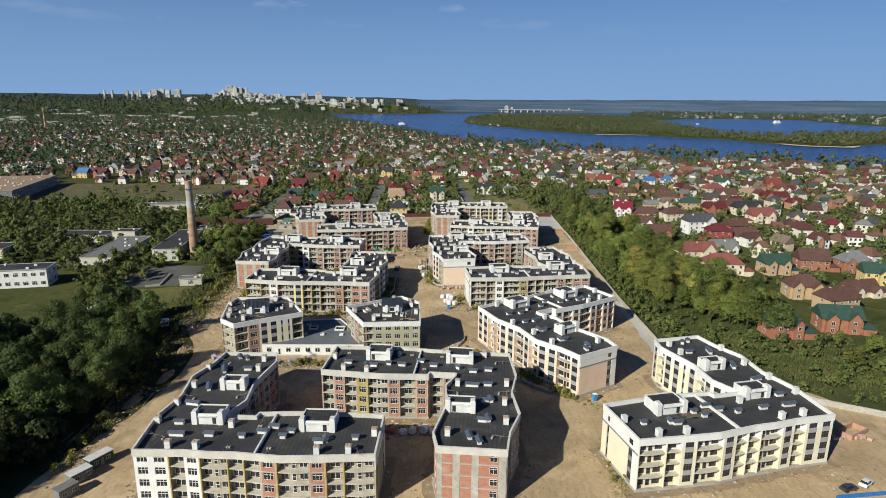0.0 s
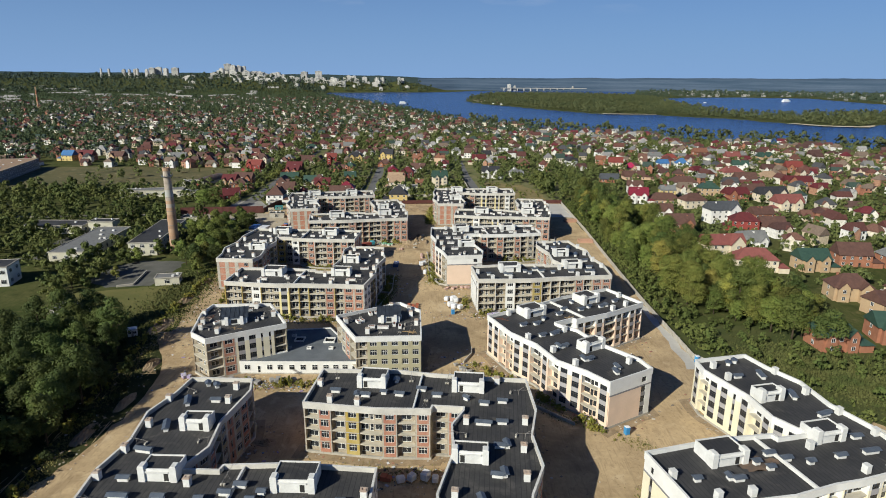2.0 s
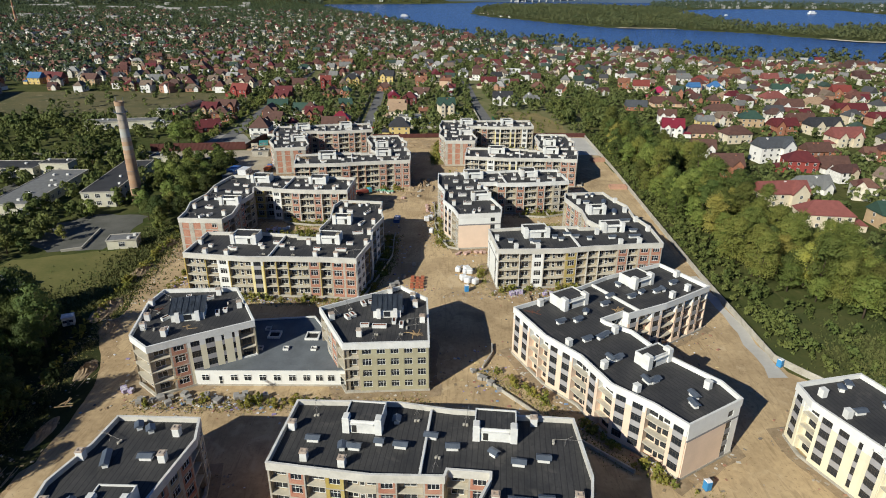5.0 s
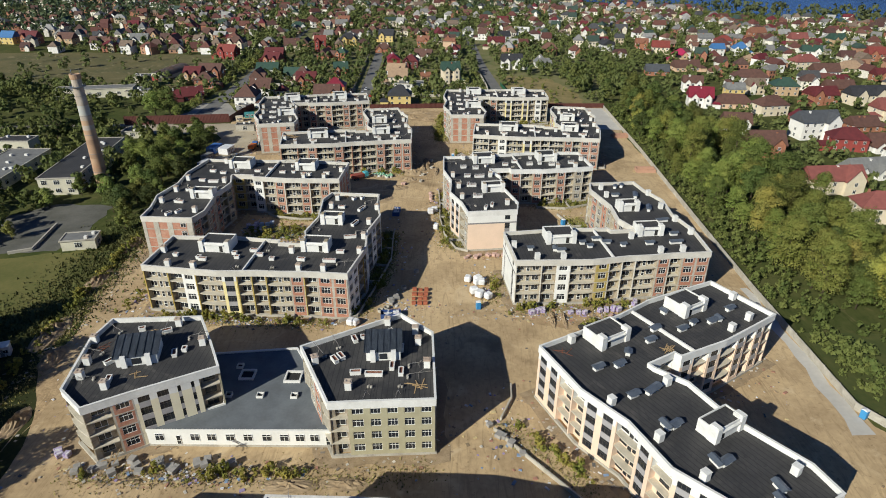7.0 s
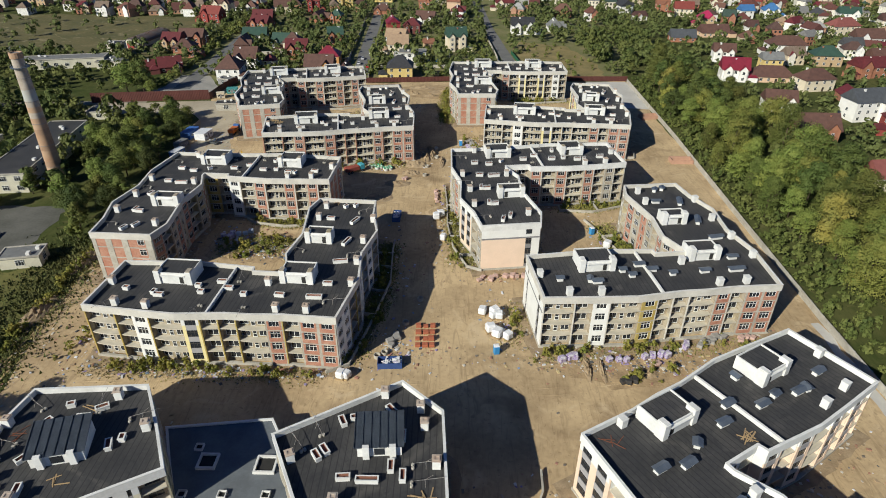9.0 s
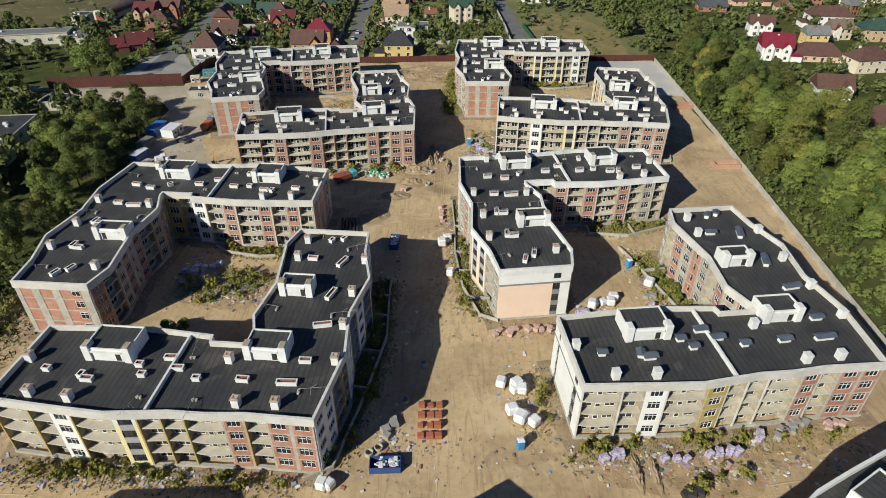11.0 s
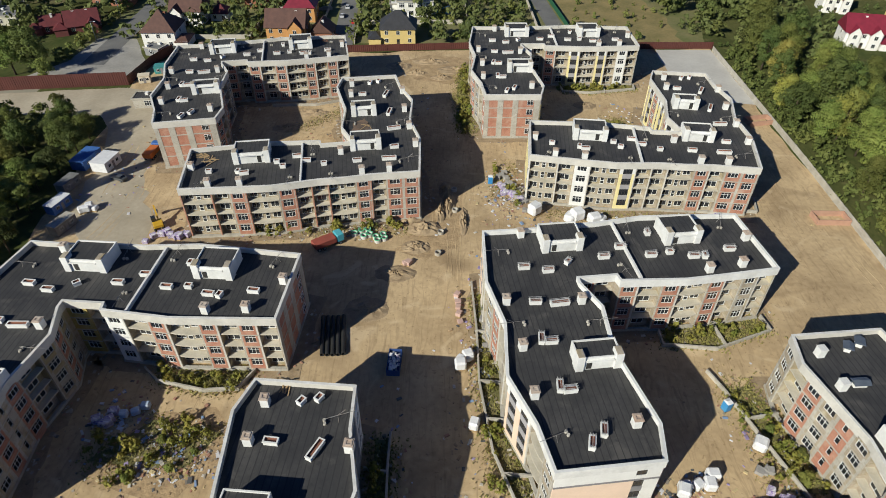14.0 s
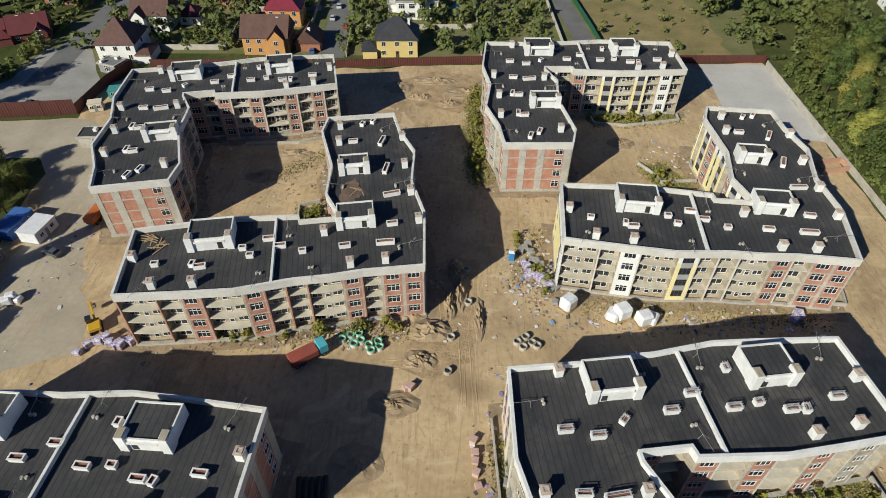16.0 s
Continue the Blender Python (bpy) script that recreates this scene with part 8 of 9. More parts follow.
def cabin(x, y, turn, w, d, h, wall, roof, label):
    e = thing("site_cabin", pose(x, y, 0.02, 0, 0, turn), label, "cabin", "site cabins")
    bm = bmesh.new()
    box(bm, -w / 2, w / 2, -d / 2, d / 2, 0.1, h, bevel=0.03)
    part("cabin_body", bm, wall, e)
    bm = bmesh.new()
    box(bm, -w / 2 - 0.1, w / 2 + 0.1, -d / 2 - 0.1, d / 2 + 0.1, h + 0.004, h + 0.12)
    part("roof", bm, roof, e)
    for i in (-0.25, 0.25):
        ob_of("window", HWIN, e, pose(w * i, -d / 2 - 0.05, h * 0.4) @ Matrix.Diagonal((0.8, 1, 0.6, 1)))
    bm = bmesh.new()
    box(bm, -0.4, 0.4, -d / 2 - 0.03, -d / 2, 0.15, 2.1)
    part("door", bm, GREYBAND, e)


TEAL = mat("teal_sheeting", (0.05, 0.22, 0.22), (0.07, 0.28, 0.27), 0.6, 0.8, 4.0)
TARP = mat("blue_tarp", (0.06, 0.16, 0.42), (0.05, 0.12, 0.34), 0.5, 0.8, 3.0, bump=0.05)
cabin(-107, 378.5, 80, 6.5, 4.5, 2.8, WRAP, WRAP, "white and blue site cabin on sandy yard")
cabin(-113, 380, 82, 8, 4, 2.7, TARP, TARP, "blue covered site store beside the trees")
cabin(-112, 368, 78, 6, 2.6, 2.6, ROOFS["grey"], ROOFS["grey"], "grey site container beside the trees")
cabin(-110, 359, 75, 6, 2.6, 2.6, TARP, WRAP, "blue site container with a pale roof")
cabin(-105, 351, 72, 6, 2.6, 2.6, ROOFS["grey"], CONCRETE, "dull grey site container on sandy yard")
cabin(-84.4, 133.5, 62, 6, 2.6, 2.7, ROOFS["green"], ROOFS["white"], "long dull green site trailer beside the wood")
cabin(-85.5, 127, 60, 5, 2.6, 2.6, ROOFS["grey"], ROOFS["white"], "grey site trailer beside the wood")
cabin(-85, 121, 62, 4.5, 2.6, 2.6, ROOFS["grey"], ROOFS["grey"], "grey site trailer beside the wood")
cabin(-110, 227.5, 25, 3, 2.6, 2.6, WRAP, WRAP, "small white utility box at the grass edge")
cabin(-141, 245.5, -8, 6.2, 11, 2.9, WALLS["white"], BITUMEN, "white flat-roofed shed on rough grass beside the wood")
cabin(-101, 441, 10, 5.5, 3, 2.8, ROOFS["grey"], ROOFS["white"], "grey metal hut beside the fence")
cabin(-93, 425, 60, 5.5, 2.6, 2.7, ROOFS["grey"], ROOFS["grey"], "grey metal site container beside the block")

cabin(-117.5, 431.5, 18, 3.6, 2.6, 2.6, WALLS["cream"], WALLS["cream"], "cream metal site container beside the tall fence")
cabin(-114.6, 440, 12, 5, 3.6, 2.3, TEAL, TEAL, "store under teal sheeting inside the fence")
car(95, 125, 20, paint("dark_paint", (0.05, 0.05, 0.055)), "dark car parked at the edge of the site")
car(100.5, 127, 35, paint("white_paint", (0.72, 0.72, 0.72)), "white car parked at the edge of the site")
dig = thing("excavator", pose(-83, 352, 0.02, 0, 0, 120), "yellow crawler excavator parked beside the block", "excavator")
YEL = paint("plant_yellow", (0.55, 0.33, 0.03))
for s in (-1, 1):
    bm = bmesh.new()
    box(bm, -1.6, 1.6, s * 0.95 - 0.25, s * 0.95 + 0.25, 0, 0.75, bevel=0.18)
    part("track", bm, DARK, dig)
bm = bmesh.new()
box(bm, -1.6, 1.2, -1.1, 1.1, 0.9, 1.7, bevel=0.1)
part("engine_house", bm, YEL, dig)
bm = bmesh.new()
box(bm, 0.2, 1.4, 0.1, 1.1, 1.7, 2.8, bevel=0.08)
part("driver_cab", bm, GLASS, dig)
for n_, p_, q_ in (("boom", (1.0, 1.4), (3.6, 3.8)), ("dipper", (3.6, 3.8), (5.0, 1.8))):
    bm = bmesh.new()
    a, b = Vector((p_[0], -0.35, p_[1])), Vector((q_[0], -0.35, q_[1]))
    d = (b - a).normalized()
    nn = Vector((-d.z, 0, d.x)) * 0.24
    v = [bm.verts.new(k + Vector((0, y, 0)) + s * nn) for k in (a, b) for y in (-0.18, 0.18) for s in (-1, 1)]
    bmesh.ops.convex_hull(bm, input=v)
    part(n_, bm, YEL, dig)
bm = bmesh.new()
box(bm, 4.6, 5.6, -0.85, 0.15, 0.9, 1.7, bevel=0.15)
part("bucket", bm, GREYBAND, dig)

# ---- earth, rubble, weeds ----
def mound(x, y, rx, ry, h, seed, material=SOIL, label="heap of dug sandy earth with rough sides"):
    rng = np.random.default_rng(seed)
    bm = bmesh.new()
    n, m = 18, 7
    rows = []
    for j in range(m):
        k = 1 - j / (m - 1)
        rows.append([bm.verts.new((rx * k * math.cos(6.2832 * i / n) * (1 + 0.25 * noise.noise((i * 0.7, seed, 0))) + rng.uniform(-0.12, 0.12),
                                   ry * k * math.sin(6.2832 * i / n) * (1 + 0.25 * noise.noise((i * 0.7, seed, 4))) + rng.uniform(-0.12, 0.12),
                                   -0.05 + 1.45 * h * (1 - k) ** 0.8 * (0.8 + 0.9 * noise.noise((i * 0.8, j * 1.1, seed))))) for i in range(n)])
    for j in range(m - 1):
        for i in range(n):
            bm.faces.new((rows[j][i], rows[j][(i + 1) % n], rows[j + 1][(i + 1) % n], rows[j + 1][i]))
    bmesh.ops.remove_doubles(bm, verts=bm.verts[:], dist=0.02)
    o = part("earth_mound", bm, material, None)
    o.matrix_basis = pose(x, y, 0)
    tagged(o, label, "earth heap", "earth heaps")


for i, a in enumerate(((21.6, 245, 0.9, 4.6, 0.7), (24.6, 245, 0.8, 4.8, 0.6), (34, 243.6, 2.6, 1.4, 0.6), (-92, 166, 2.0, 6, 1.0), (-89.6, 182, 1.8, 6, 0.9), (-93, 205, 2.2, 5, 1.1), (-98, 226, 2.4, 5, 1.1), (-16.6, 360, 1.4, 5, 1.1), (-11, 356, 1.2, 6, 0.8), (-26.5, 441, 4, 2, 1.0), (-18, 437.5, 4, 2.4, 0.9), (-20.5, 353, 4.5, 3, 1.3), (-24, 357, 3.5, 2.2, 0.9), (-14.6, 363.5, 1.8, 6, 1.2), (-15.8, 369, 1.6, 4, 1.0), (-22, 346, 3.6, 2.6, 0.8), (-26, 337, 5, 3, 0.6), (-31, 326, 5, 4, 0.5),
                       (-12, 444, 8, 4, 0.8), (-22, 451, 7, 3, 0.9), (-33, 447, 5, 4, 0.7), (-104, 236, 3.5, 8, 1.3), (-106, 262, 2.8, 8, 1.0),
                       (-107, 285, 2.6, 7, 1.0), (-63, 401, 5, 3, 0.6), (-57, 411, 5, 2.4, 0.7), (28, 418, 4, 3, 0.5), (-45, 163, 3, 2, 0.6), (-34, 190, 6, 2, 0.6), (-24, 190.5, 5, 1.8, 0.6))):
    mound(*a, i)
RUB = palette("rubble_colours", [(0.36, 0.31, 0.25), (0.27, 0.23, 0.18), (0.50, 0.46, 0.40), (0.34, 0.19, 0.13), (0.34, 0.24, 0.14), (0.20, 0.17, 0.14), (0.30, 0.22, 0.14), (0.25, 0.19, 0.12)])


def rubble(spots, label, seed, material=RUB):
    rng = np.random.default_rng(seed)
    v = []
    for x, y, s in spots:
        a, b, c = s * rng.uniform(0.5, 1.6), s * rng.uniform(0.4, 1.0), s * rng.uniform(0.25, 0.8)
        t = rng.uniform(0, 6.283)
        R = np.array([[math.cos(t), math.sin(t), 0], [-math.sin(t), math.cos(t), 0], [0, 0, 1]])
        k = np.array([(-a, -b, 0), (a, -b, 0), (a, b, 0), (-a, b, 0), (-a, -b, c), (a, -b, c), (a, b, c), (-a, b, c)]) @ R + np.array([x, y, 0.0])
        v.append([tuple(p) for p in k])
    joined("rubble", v, [(4, 5, 6, 7), (0, 1, 5, 4), (1, 2, 6, 5), (2, 3, 7, 6), (3, 0, 4, 7)], material, label, "rubble")


rr = np.random.default_rng(8)
spots = []
AROUND = []
for o in [o for o in scene.objects if o.name.split(".")[0] == "apartment_block" and o.children]:
    w = [c for c in o.children if c.name.split(".")[0] == "plinth"][0]
    co = [o.matrix_basis @ v.co for v in w.data.vertices if v.co.z < 0]
    n = len(co) // 2
    line = [(p.x, p.y) for p in co[:n]]
    AROUND.append(line)
    for (ax, ay), (bx, by) in zip(line, line[1:] + line[:1]):
        L = math.hypot(bx - ax, by - ay)
        if L > 25:
            continue
        for k in range(int(L * 2.2)):
            t, d = rr.random(), abs(rr.normal(0, 2.2)) + 0.3
            nx_, ny_ = (by - ay) / L, -(bx - ax) / L
            spots.append((ax + (bx - ax) * t + nx_ * d, ay + (by - ay) * t + ny_ * d, rr.uniform(0.10, 0.34)))
for cx, cy, sx, sy, n in ((-62, 293, 9, 5, 520), (0, 368, 4, 8, 220), (-60, 192, 18, 3, 200), (30, 246, 22, 3, 260), (-18, 248, 8, 5, 90), (8, 279, 8, 2, 90), (-100, 240, 4, 50, 260), (-91, 160, 4, 30, 160), (-12, 300, 3, 20, 60),
                          (-40, 352, 14, 3, 120), (25, 355, 20, 2, 120), (40, 300, 5, 10, 60), (-45, 145, 10, 8, 60), (60, 250, 8, 3, 50), (-60, 395, 9, 8, 60), (90, 130, 14, 6, 60), (0, 230, 60, 120, 120), (0, 400, 60, 50, 60)):
    for k in range(n):
        spots.append((cx + rr.normal(0, 1) * sx * 0.6, cy + rr.normal(0, 1) * sy * 0.6, rr.uniform(0.08, 0.3)))
rubble(spots, "scattered rubble, offcuts and broken blocks on the ground", 3)

# litter: torn film, bags, boards and scraps
LITTER = palette("litter_colours", [(0.62, 0.62, 0.63), (0.55, 0.54, 0.55), (0.30, 0.24, 0.40), (0.36, 0.26, 0.16), (0.20, 0.28, 0.42), (0.44, 0.40, 0.34), (0.10, 0.10, 0.10), (0.34, 0.18, 0.13), (0.50, 0.40, 0.22)])
bits = []
for cx, cy, sx, sy, n in ((-60, 293, 8, 5, 520), (-71, 300, 4, 4, 140), (-20, 250, 6, 6, 90), (4, 262, 4, 8, 110), (24, 288, 6, 3, 110), (38, 284, 5, 4, 150), (0, 369, 5, 10, 260), (-59, 424, 8, 5, 110), (-100, 372, 7, 22, 130), (33, 247, 22, 4, 330),
                          (-9, 312, 3, 22, 150), (-40, 143, 14, 6, 120), (-55, 192, 22, 3, 260), (-58, 242.5, 26, 2.5, 330), (30, 356, 26, 3, 200), (-40, 352, 18, 3, 160), (38, 300, 6, 10, 90), (-22, 280, 5, 24, 120), (-30, 412, 8, 20, 80), (40, 412, 8, 9, 70),
                          (6, 203, 6, 12, 120), (24, 190, 12, 14, 110), (60, 225, 10, 14, 70), (-88, 250, 5, 40, 200), (-12, 150, 16, 5, 150), (-50, 158, 10, 8, 80)):
    for k in range(n):
        bits.append((cx + rr.normal(0, 1) * sx * 0.6, cy + rr.normal(0, 1) * sy * 0.6, rr.uniform(0.08, 0.42) ** 1.15))
rubble(bits, "scraps of film, bags, boards and litter on the ground", 31, LITTER)

# dug and rutted ground
DUG = mat("dug_sand", (0.46, 0.33, 0.19), (0.27, 0.19, 0.112), 0.95, 0.45, 2.2, bump=0.35, spec=0.1)
for k, (pts, m_, lab) in enumerate((
        ([(12, 247), (18, 242), (26, 239), (38, 240), (45, 246), (60, 252), (58, 256), (36, 249.6), (20, 250)], DUG, "dug sandy soil with ruts in front of a block"),
        ([(-27, 345), (-20, 342), (-12, 346), (-10.5, 372), (-18, 374), (-20, 358)], DUG, "dug sandy soil beside an open trench"),
        ([(-32, 452), (-27, 436), (-14, 433), (-9, 440), (-10, 455), (-22, 457)], DUG, "churned sandy ground behind the blocks"),
        ([(-72, 288), (-56, 285), (-48, 294), (-54, 302), (-66, 300)], DUG, "littered sandy soil in a courtyard"),
        ([(-94, 150), (-87, 152), (-85, 178), (-90, 214), (-97, 232), (-102, 228), (-95, 205), (-92, 176)], DUG, "sandy bank along the edge of the wood"))):
    sheet("dug_ground", pts, 0.0245 + 0.0005 * k, m_, lab, "soil", 0.8, 2.6, 80 + k)

# disturbed soil round the blocks
for i, line in enumerate(AROUND):
    area = sum(ax * by - bx * ay for (ax, ay), (bx, by) in zip(line, line[1:] + line[:1]))
    line = line if area > 0 else line[::-1]
    fine = []
    for p, q in zip(line, line[1:] + line[:1]):
        k = max(1, int(math.hypot(q[0] - p[0], q[1] - p[1]) / 2.5))
        fine += [(p[0] + (q[0] - p[0]) * t / k, p[1] + (q[1] - p[1]) * t / k) for t in range(k)]
    outer = [(x + SR.uniform(-0.7, 0.7), y + SR.uniform(-0.7, 0.7)) for x, y in offset(fine, 2.4)]
    bm = bmesh.new()
    va, vb = [bm.verts.new((*p, 0.03 + 0.004 * i)) for p in fine], [bm.verts.new((*p, 0.03 + 0.004 * i)) for p in outer]
    for k in range(len(fine)):
        bm.faces.new((va[k], vb[k], vb[(k + 1) % len(fine)], va[(k + 1) % len(fine)]))
    tagged(part("soil_strip", bm, SOIL, None), "dug soil strip round the foundations", "soil", kind="structure")


BED = mat("bed_grass", (0.22, 0.18, 0.09), (0.11, 0.115, 0.045), 0.95, 0.3, 2.0, bump=0.15, spec=0.1)
BEDS = ([(27, 317.8), (36.6, 317.0), (48, 321.8), (47.5, 325), (28, 321.5)], [(35.2, 307), (38, 297.8), (41.2, 288), (44.5, 288), (43, 300), (39.5, 308.5)], [(-8.6, 331), (-8.4, 308.5), (-6.6, 294.5), (-3.2, 284.8), (-0.6, 284.5), (-3.4, 297), (-4.4, 312), (-5.0, 329)],
        [(22.2, 428), (31.4, 426.7), (46, 430), (46, 432.4), (22.5, 431.2)], [(-66, 307.5), (-57.5, 305.5), (-51.6, 306), (-50, 309.6), (-66, 309.8)], [(31, 407), (34.2, 402.8), (36.4, 391.6), (40, 391), (42, 400), (37, 408.6)],
        [(-11.6, 446), (-12.6, 424), (-10.8, 400), (-8.2, 399), (-9.4, 424), (-8.6, 444)], [(-50, 377), (-51.4, 388.6), (-46.6, 390), (-44.8, 378)], [(-72, 291), (-56, 290), (-52, 297), (-64, 299)], [(-27.5, 247), (-24, 264), (-22.8, 276), (-23.4, 296), (-26, 296), (-27.6, 262)])
for i, pts in enumerate(BEDS):
    sheet("planting_bed", pts, 0.09 + 0.004 * i, BED, "weedy planting bed inside low concrete walls", "planting bed", 0.25, 2.5, 60 + i)


def tufts(name, lines, n, size, material, label, seed, spread=1.6):
    rng = np.random.default_rng(seed)
    total = sum(math.hypot(b[0] - a[0], b[1] - a[1]) for a, b in lines)
    out = []
    for a, b in lines:
        k = int(n * math.hypot(b[0] - a[0], b[1] - a[1]) / total)
        clump = np.array([noise.noise((i * 0.13, seed, a[0])) for i in range(k)])
        t = np.sort(rng.random(k))
        p = np.stack([a[0] + (b[0] - a[0]) * t, a[1] + (b[1] - a[1]) * t, np.zeros(k)], 1) + rng.normal(size=(k, 3)) * np.array([spread, spread, 0])
        keep = clump > -0.12
        p = p[keep]
        k = len(p)
        h = size * rng.uniform(0.5, 1.5, (k, 1))
        ang = rng.uniform(0, 6.283, k)
        u = np.stack([np.cos(ang), np.sin(ang), np.zeros(k)], 1) * h * 0.5
        lean = rng.normal(size=(k, 3)) * 0.35 * h
        lean[:, 2] = 0
        up = np.array([0, 0, 1.0]) * h + lean
        out.append(np.stack([p - u * 0.8, p + u * 0.8, p + up], 1))
    tagged(new(name, quads(name, np.concatenate(out), [material])), label, "weeds", kind="stuff")


WEED = mat("weeds_green", (0.16, 0.165, 0.045), (0.30, 0.24, 0.10), 0.85, 0.35, 2.0)
tufts("weeds", [((-84, 243), (-35, 241)), ((12, 248), (62, 254)), ((-60, 351), (-22, 353)), ((-6.5, 285), (-6.5, 330)), ((-11, 398), (-10, 446)), ((-75, 191), (-28, 193)), ((8, 360), (55, 357)), ((26, 319), (48, 323)),
                ((-66, 307.5), (-51, 307)), ((38, 286), (36, 310)), ((22, 429), (46, 431)), ((5, 207), (33, 174)), ((46, 166), (50, 160)), ((44, 146), (42, 122)), ((-26, 262), (-25, 295)), ((-70, 290), (-54, 296)),
                ((-92, 130), (-106, 300)), ((-3, 366), (2, 382)), ((-34, 152), (-2, 151)), ((6, 252), (9, 268)), ((-60, 400), (-45, 415)), ((35, 395), (33, 410)), ((-30, 190), (-8, 194))], 34000, 0.36, WEED,
      "weeds and dry grass along walls and heaps", 4)
tufts("rough_grass", [((104, 214), (128, 182)), ((100, 216), (132, 186)), ((110, 222), (150, 190)), ((132, 186), (180, 170)), ((-108, 240), (-112, 300)), ((-150, 240), (-110, 236))], 34000, 0.6, mat("tall_grass", (0.052, 0.070, 0.018), (0.105, 0.105, 0.034), 0.9, 0.12, 1.0),
      "tall rough grass and scrub outside the site wall", 5, 6.0)
bedlines = [(p, q) for pts in BEDS for p, q in zip(pts, pts[2:] + pts[:2])]
tufts("bed_weeds", bedlines, 38000, 0.42, mat("bed_weed_blades", (0.17, 0.175, 0.045), (0.27, 0.225, 0.08), 0.85, 0.35, 2.0), "tall yellowing weeds in the planting beds", 9, 1.15)
grove([(132, 168), (205, 160), (215, 214), (140, 214)], 11, ("mid2", "dark", "mid2", "bush", "mid"), 0.45, 0.85, 77)
scrub = scatter([(86, 205), (114, 168), (175, 150), (240, 150), (240, 210), (130, 216), (118, 236), (86, 234)], 4.4, 31, 0.35, 1.0, 0.6, False)
woods("scrub_bushes", scrub, 2.2, 90, mat("scrub_leaves", (0.060, 0.088, 0.020), (0.120, 0.130, 0.034), 0.85, 0.1, 0.8), "scrubby bushes on the slope outside the wall", 10)

# wheel ruts pressed into the sandy lanes
rut_faces = []
ru = random.Random(41)
for lane, n, wide in (([(-12, 130), (-14, 240), (-16, 330), (-17, 455)], 3, 7.0), ([(-88, 236), (-30, 234), (20, 236), (70, 246)], 4, 5.0), ([(-62, 343), (-15, 341), (30, 346), (74, 350)], 3, 5.0),
                      ([(-92, 140), (-98, 240), (-95, 330), (-99, 415)], 4, 5.5), ([(70, 262), (72, 330), (73, 420), (40, 455), (-10, 450)], 6, 6.0), ([(-70, 155), (-10, 148), (40, 165), (72, 215)], 4, 7.0), ([(-96, 300), (-92, 380), (-80, 400)], 5, 6.0)):
    for k in range(n):
        off, seed = ru.uniform(-wide, wide), ru.uniform(0, 99)
        for gauge in (-0.95, 0.95):
            prev = None
            for a, b in zip(lane, lane[1:]):
                a, b = Vector(a), Vector(b)
                d = (b - a).normalized()
                s = Vector((-d.y, d.x))
                for i in range(int((b - a).length / 1.6)):
                    q = a + d * (i * 1.6)
                    q = q + s * (off + gauge + 5.0 * noise.noise((q.x * 0.025, q.y * 0.025, seed)) + 1.1 * noise.noise((q.x * 0.09, q.y * 0.09, seed)) + 0.2 * noise.noise((q.x * 0.5, q.y * 0.5, seed + gauge)))
                    z = 0.06 * (noise.noise((q.x * 0.11, q.y * 0.11, seed + 5)) - 0.02)
                    if z < 0.004:
                        prev = None
                        continue
                    now = ((q.x - s.x * 0.22, q.y - s.y * 0.22, 0.004), (q.x, q.y, 0.012 + z * 1.6), (q.x + s.x * 0.22, q.y + s.y * 0.22, 0.004))
                    if prev:
                        rut_faces += [[prev[0], now[0], now[1], prev[1]], [prev[1], now[1], now[2], prev[2]]]
                    prev = now
tagged(new("wheel_ruts", quads("wheel_ruts", rut_faces, [SAND])), "pressed sand ridges along wheel tracks", "ruts", kind="stuff")

# dust and stains on two roofs
sheet("roof_stain", [(-40, 374.6), (-36.6, 374), (-35.4, 379), (-37, 383.6), (-39.4, 382)], ROOF_Z + 0.008, mat("roof_dust", (0.19, 0.125, 0.085), (0.085, 0.07, 0.06), 0.95, 0.5, 2.5), "brown cement dust spilt on a felt roof", "stain", 0.5, 0.8, 91)
sheet("roof_stain", [(60, 135), (66, 136), (68, 139), (62, 141), (58, 139)], ROOF_Z + 0.008, MATS["roof_dust"], "brown dust spilt on a felt roof", "stain", 0.5, 0.8, 92)
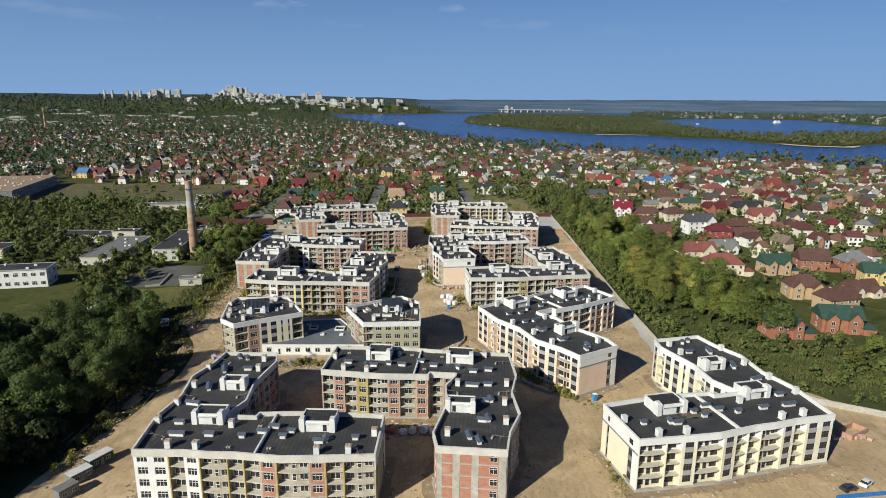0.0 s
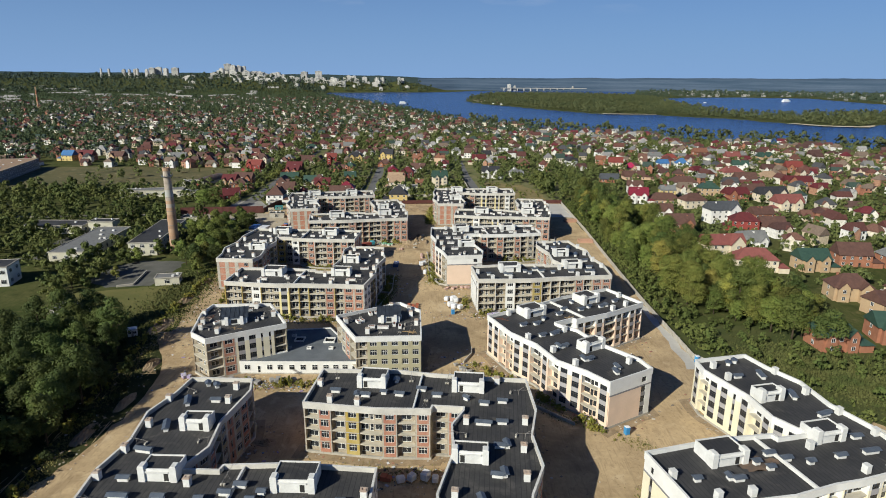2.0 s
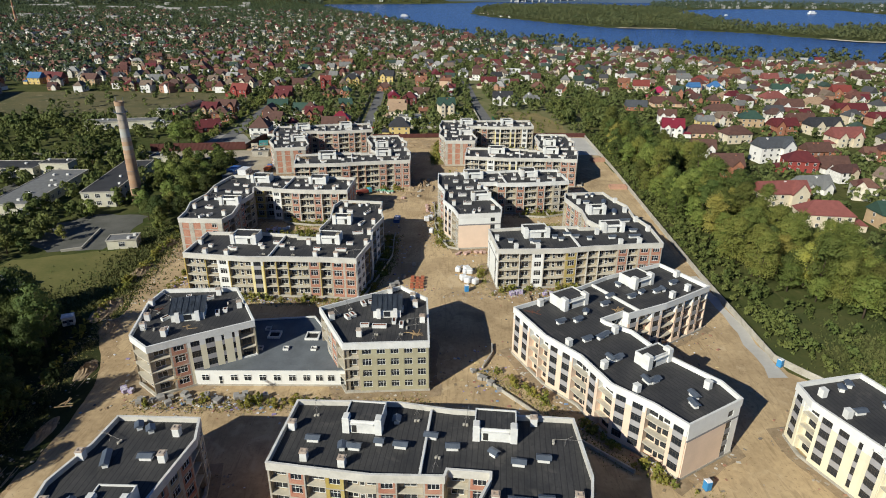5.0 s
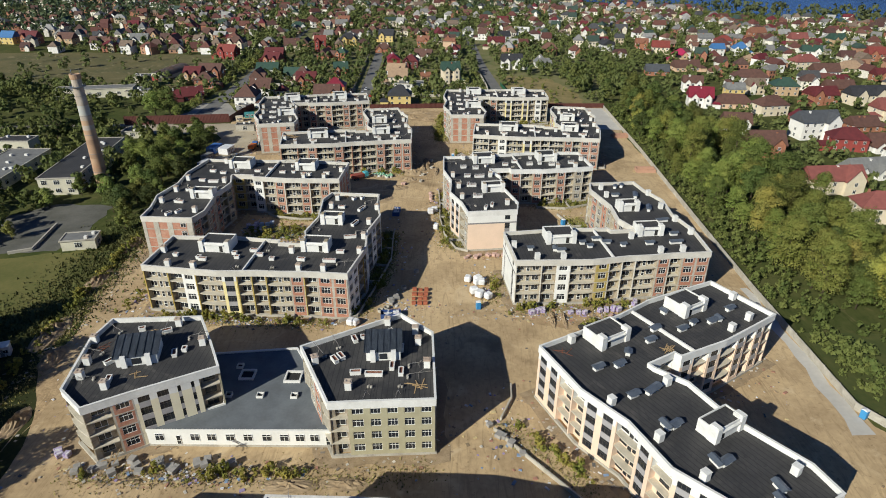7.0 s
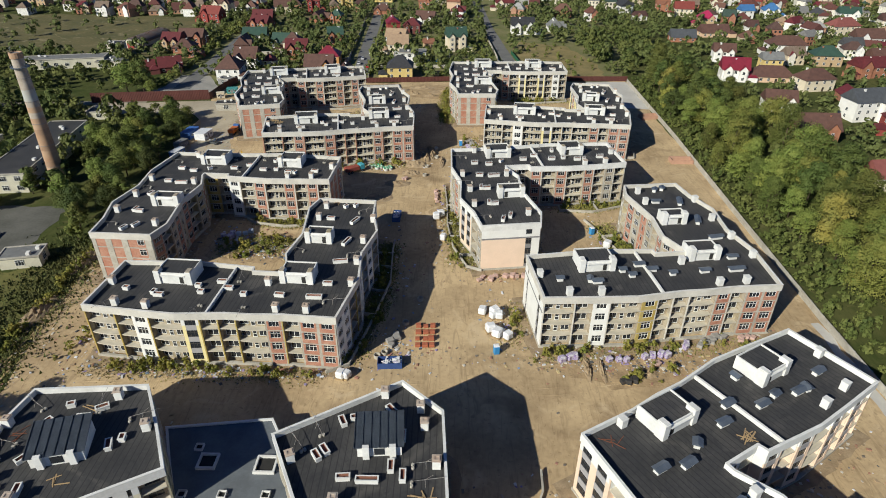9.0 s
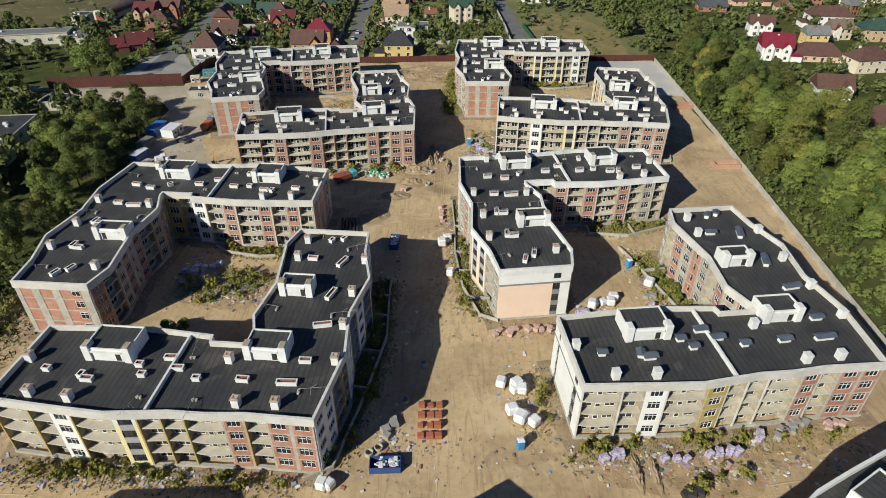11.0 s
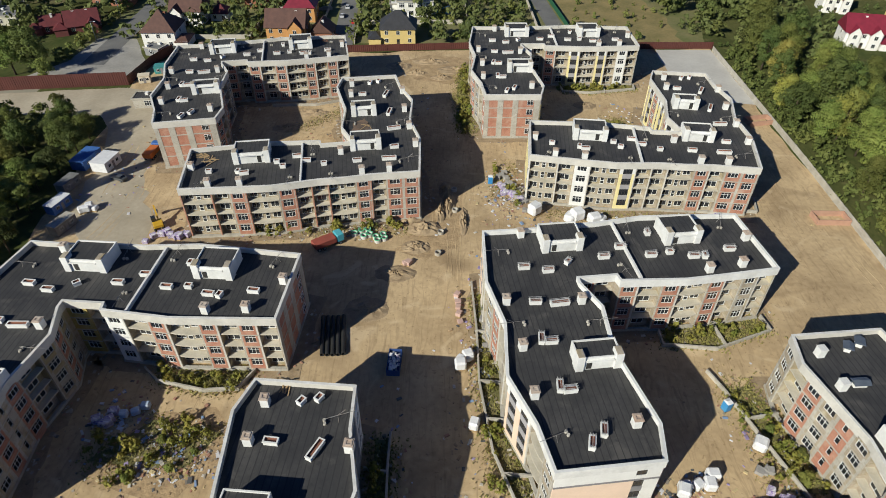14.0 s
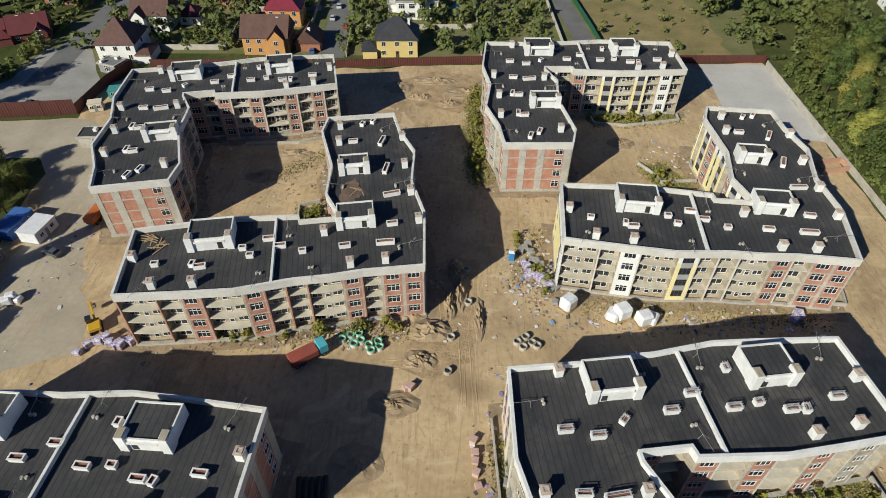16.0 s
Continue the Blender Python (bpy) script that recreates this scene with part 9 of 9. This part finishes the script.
# loose timber on the flat roofs
TIMBER = mat("rough_timber", (0.42, 0.29, 0.15), (0.30, 0.21, 0.12), 0.9, 0.6, 4.0)
RUSTY = mat("rusted_steel", (0.22, 0.085, 0.045), (0.15, 0.06, 0.04), 0.8, 0.8, 5.0)
tb = random.Random(23)
bm = bmesh.new()
box(bm, -0.5, 0.5, -0.09, 0.09, 0, 0.055)
BOARD = mesh_of("board", bm, TIMBER)
bm = bmesh.new()
box(bm, -0.5, 0.5, -0.05, 0.05, 0, 0.05)
BAR = mesh_of("steel_bar", bm, RUSTY)
for x, y, n, steel in ((-73.6, 363.6, 12, 0), (-70.5, 361.5, 8, 0), (-38.7, 297.2, 9, 0), (-65.1, 205.2, 4, 0), (-76.2, 213.4, 5, 1), (-66.7, 219.4, 6, 0), (-11.3, 202.8, 8, 0), (40.4, 215.7, 9, 0), (18.2, 214.3, 5, 1), (-54, 441, 7, 1),
                       (-56.5, 438, 5, 1), (-35.8, 379.3, 4, 0), (-59.8, 183.5, 6, 0), (-77.7, 175.6, 5, 0)):
    o = thing("steel_offcuts" if steel else "timber_offcuts", pose(x, y, ROOF_Z + 0.002, 0, 0, tb.uniform(0, 180)), "rusty steel bars lying on a bitumen roof" if steel else "loose timber boards lying on a bitumen roof", "boards", "loose material on roofs")
    for i in range(n):
        L, a, z = tb.uniform(1.2, 3.4), tb.uniform(-28, 28) + (90 if i % 3 == 0 else 0), 0.058 * i
        ob_of("steel_bar" if steel else "board", BAR if steel else BOARD, o, pose(tb.uniform(-1.2, 1.2), tb.uniform(-0.8, 0.8), z * 0.4, 0, 0, a) @ Matrix.Diagonal((L, 1, 1, 1)))

# bushy weeds that have grown up along walls, beds and heaps
bushy = []
br = random.Random(17)
for (ax, ay), (bx, by) in (((-60, 351.5), (-24, 353.5)), ((8, 207), (33, 177)), ((12, 249), (60, 254)), ((-84, 243.5), (-36, 241.5)), ((-6.5, 286), (-6.5, 330)), ((-11, 399), (-10, 445)), ((27, 319), (47, 323)), ((-66, 308.5), (-51, 307.5)),
                           ((38, 289), (36, 306)), ((22, 429.5), (46, 431)), ((32, 406), (38, 393)), ((-92, 130), (-104, 220)), ((-104, 220), (-108, 300)), ((-72, 294), (-56, 293)), ((-48, 379), (-48, 389)), ((-74, 191.5), (-30, 193)), ((44, 146), (42, 124)), ((-26, 264), (-25, 294)), ((-90, 244), (-92, 300)), ((-66, 288), (-54, 297)), ((-69, 292), (-58, 299)), ((8, 254), (9, 268)), ((40, 302), (43, 288)), ((28, 241), (44, 247)), ((-2, 380), (3, 362)), ((-30, 246), (-24, 262)), ((35, 172), (46, 164))):
    L = math.hypot(bx - ax, by - ay)
    for k in range(int(L / 0.7)):
        t = br.random()
        if noise.noise((ax + (bx - ax) * t * 0.4, ay + (by - ay) * t * 0.4, 2.0)) > -0.15:
            bushy.append((ax + (bx - ax) * t + br.gauss(0, 0.9), ay + (by - ay) * t + br.gauss(0, 0.9), br.uniform(0.35, 1.15)))
woods("weed_bushes", bushy, 1.05, 70, leafy(mat("weed_leaves", (0.13, 0.16, 0.03), (0.28, 0.23, 0.05), 0.85, 0.3, 2.0)), "bushy yellow-green weeds along walls and beds", 18)

# pool, bright modern house and near lanes behind the fence
bm = bmesh.new()
box(bm, -3.2, 3.2, -5, 5, 0.0, 0.12)
pool = thing("swimming_pool", pose(-18, 507, 0), "bright blue garden swimming pool with pale rim", "pool")
part("pool_water", bm, mat("pool_blue", (0.05, 0.33, 0.62), (0.04, 0.28, 0.55), 0.1, spec=0.5), pool)
bm = bmesh.new()
ring(bm, [(-3.3, -5.1), (3.3, -5.1), (3.3, 5.1), (-3.3, 5.1)], [(-4.2, -6), (4.2, -6), (4.2, 6), (-4.2, 6)], -0.05, 0.2)
part("pool_rim", bm, PAVING, pool)
flat_building(-30, 502, 15, 9, 6.2, 2, WALLS["white"], "white flat-roofed modern house beside a pool", roof=ROOFS["grey"], cols=4, floors=2, name="modern_house")
flat_building(-37, 508, 8, 10, 3.4, 2, WALLS["white"], "white single-storey garage with flat roof", roof=ROOFS["white"], cols=1, name="garage")

# boats and sandy shores
for x, y, s in ((-150, 2240, 1.5), (1420, 2650, 2.2), (1000, 2450, 0.8)):
    e = thing("river_boat", pose(x, y, -1.2, 0, 0, 20), "small white passenger boat on the river", "boat", "boats")
    bm = bmesh.new()
    prism(bm, [(-9 * s, -2.5 * s), (6 * s, -2.5 * s), (11 * s, 0), (6 * s, 2.5 * s), (-9 * s, 2.5 * s)], -0.3, 2.4 * s, bottom=True)
    part("hull", bm, FRAME, e)
    bm = bmesh.new()
    box(bm, -7 * s, 3 * s, -1.9 * s, 1.9 * s, 2.4 * s, 5 * s)
    part("deckhouse", bm, FRAME, e)
BEACH = mat("beach_sand", (0.62, 0.52, 0.38), (0.5, 0.42, 0.3), 0.95, 0.05, 0.5)
sheet("beach", [(712, 1322), (738, 1252), (780, 1236), (820, 1230), (872, 1290), (812, 1252), (760, 1272), (730, 1330)], 0.12, BEACH, "pale sandy river beach on the island", "beach", 4, 10)
sheet("beach", [(398, 1640), (460, 1626), (534, 1624), (548, 1640), (470, 1652), (412, 1664)], 0.12, BEACH, "pale sandy river beach on the island", "beach", 4, 12)
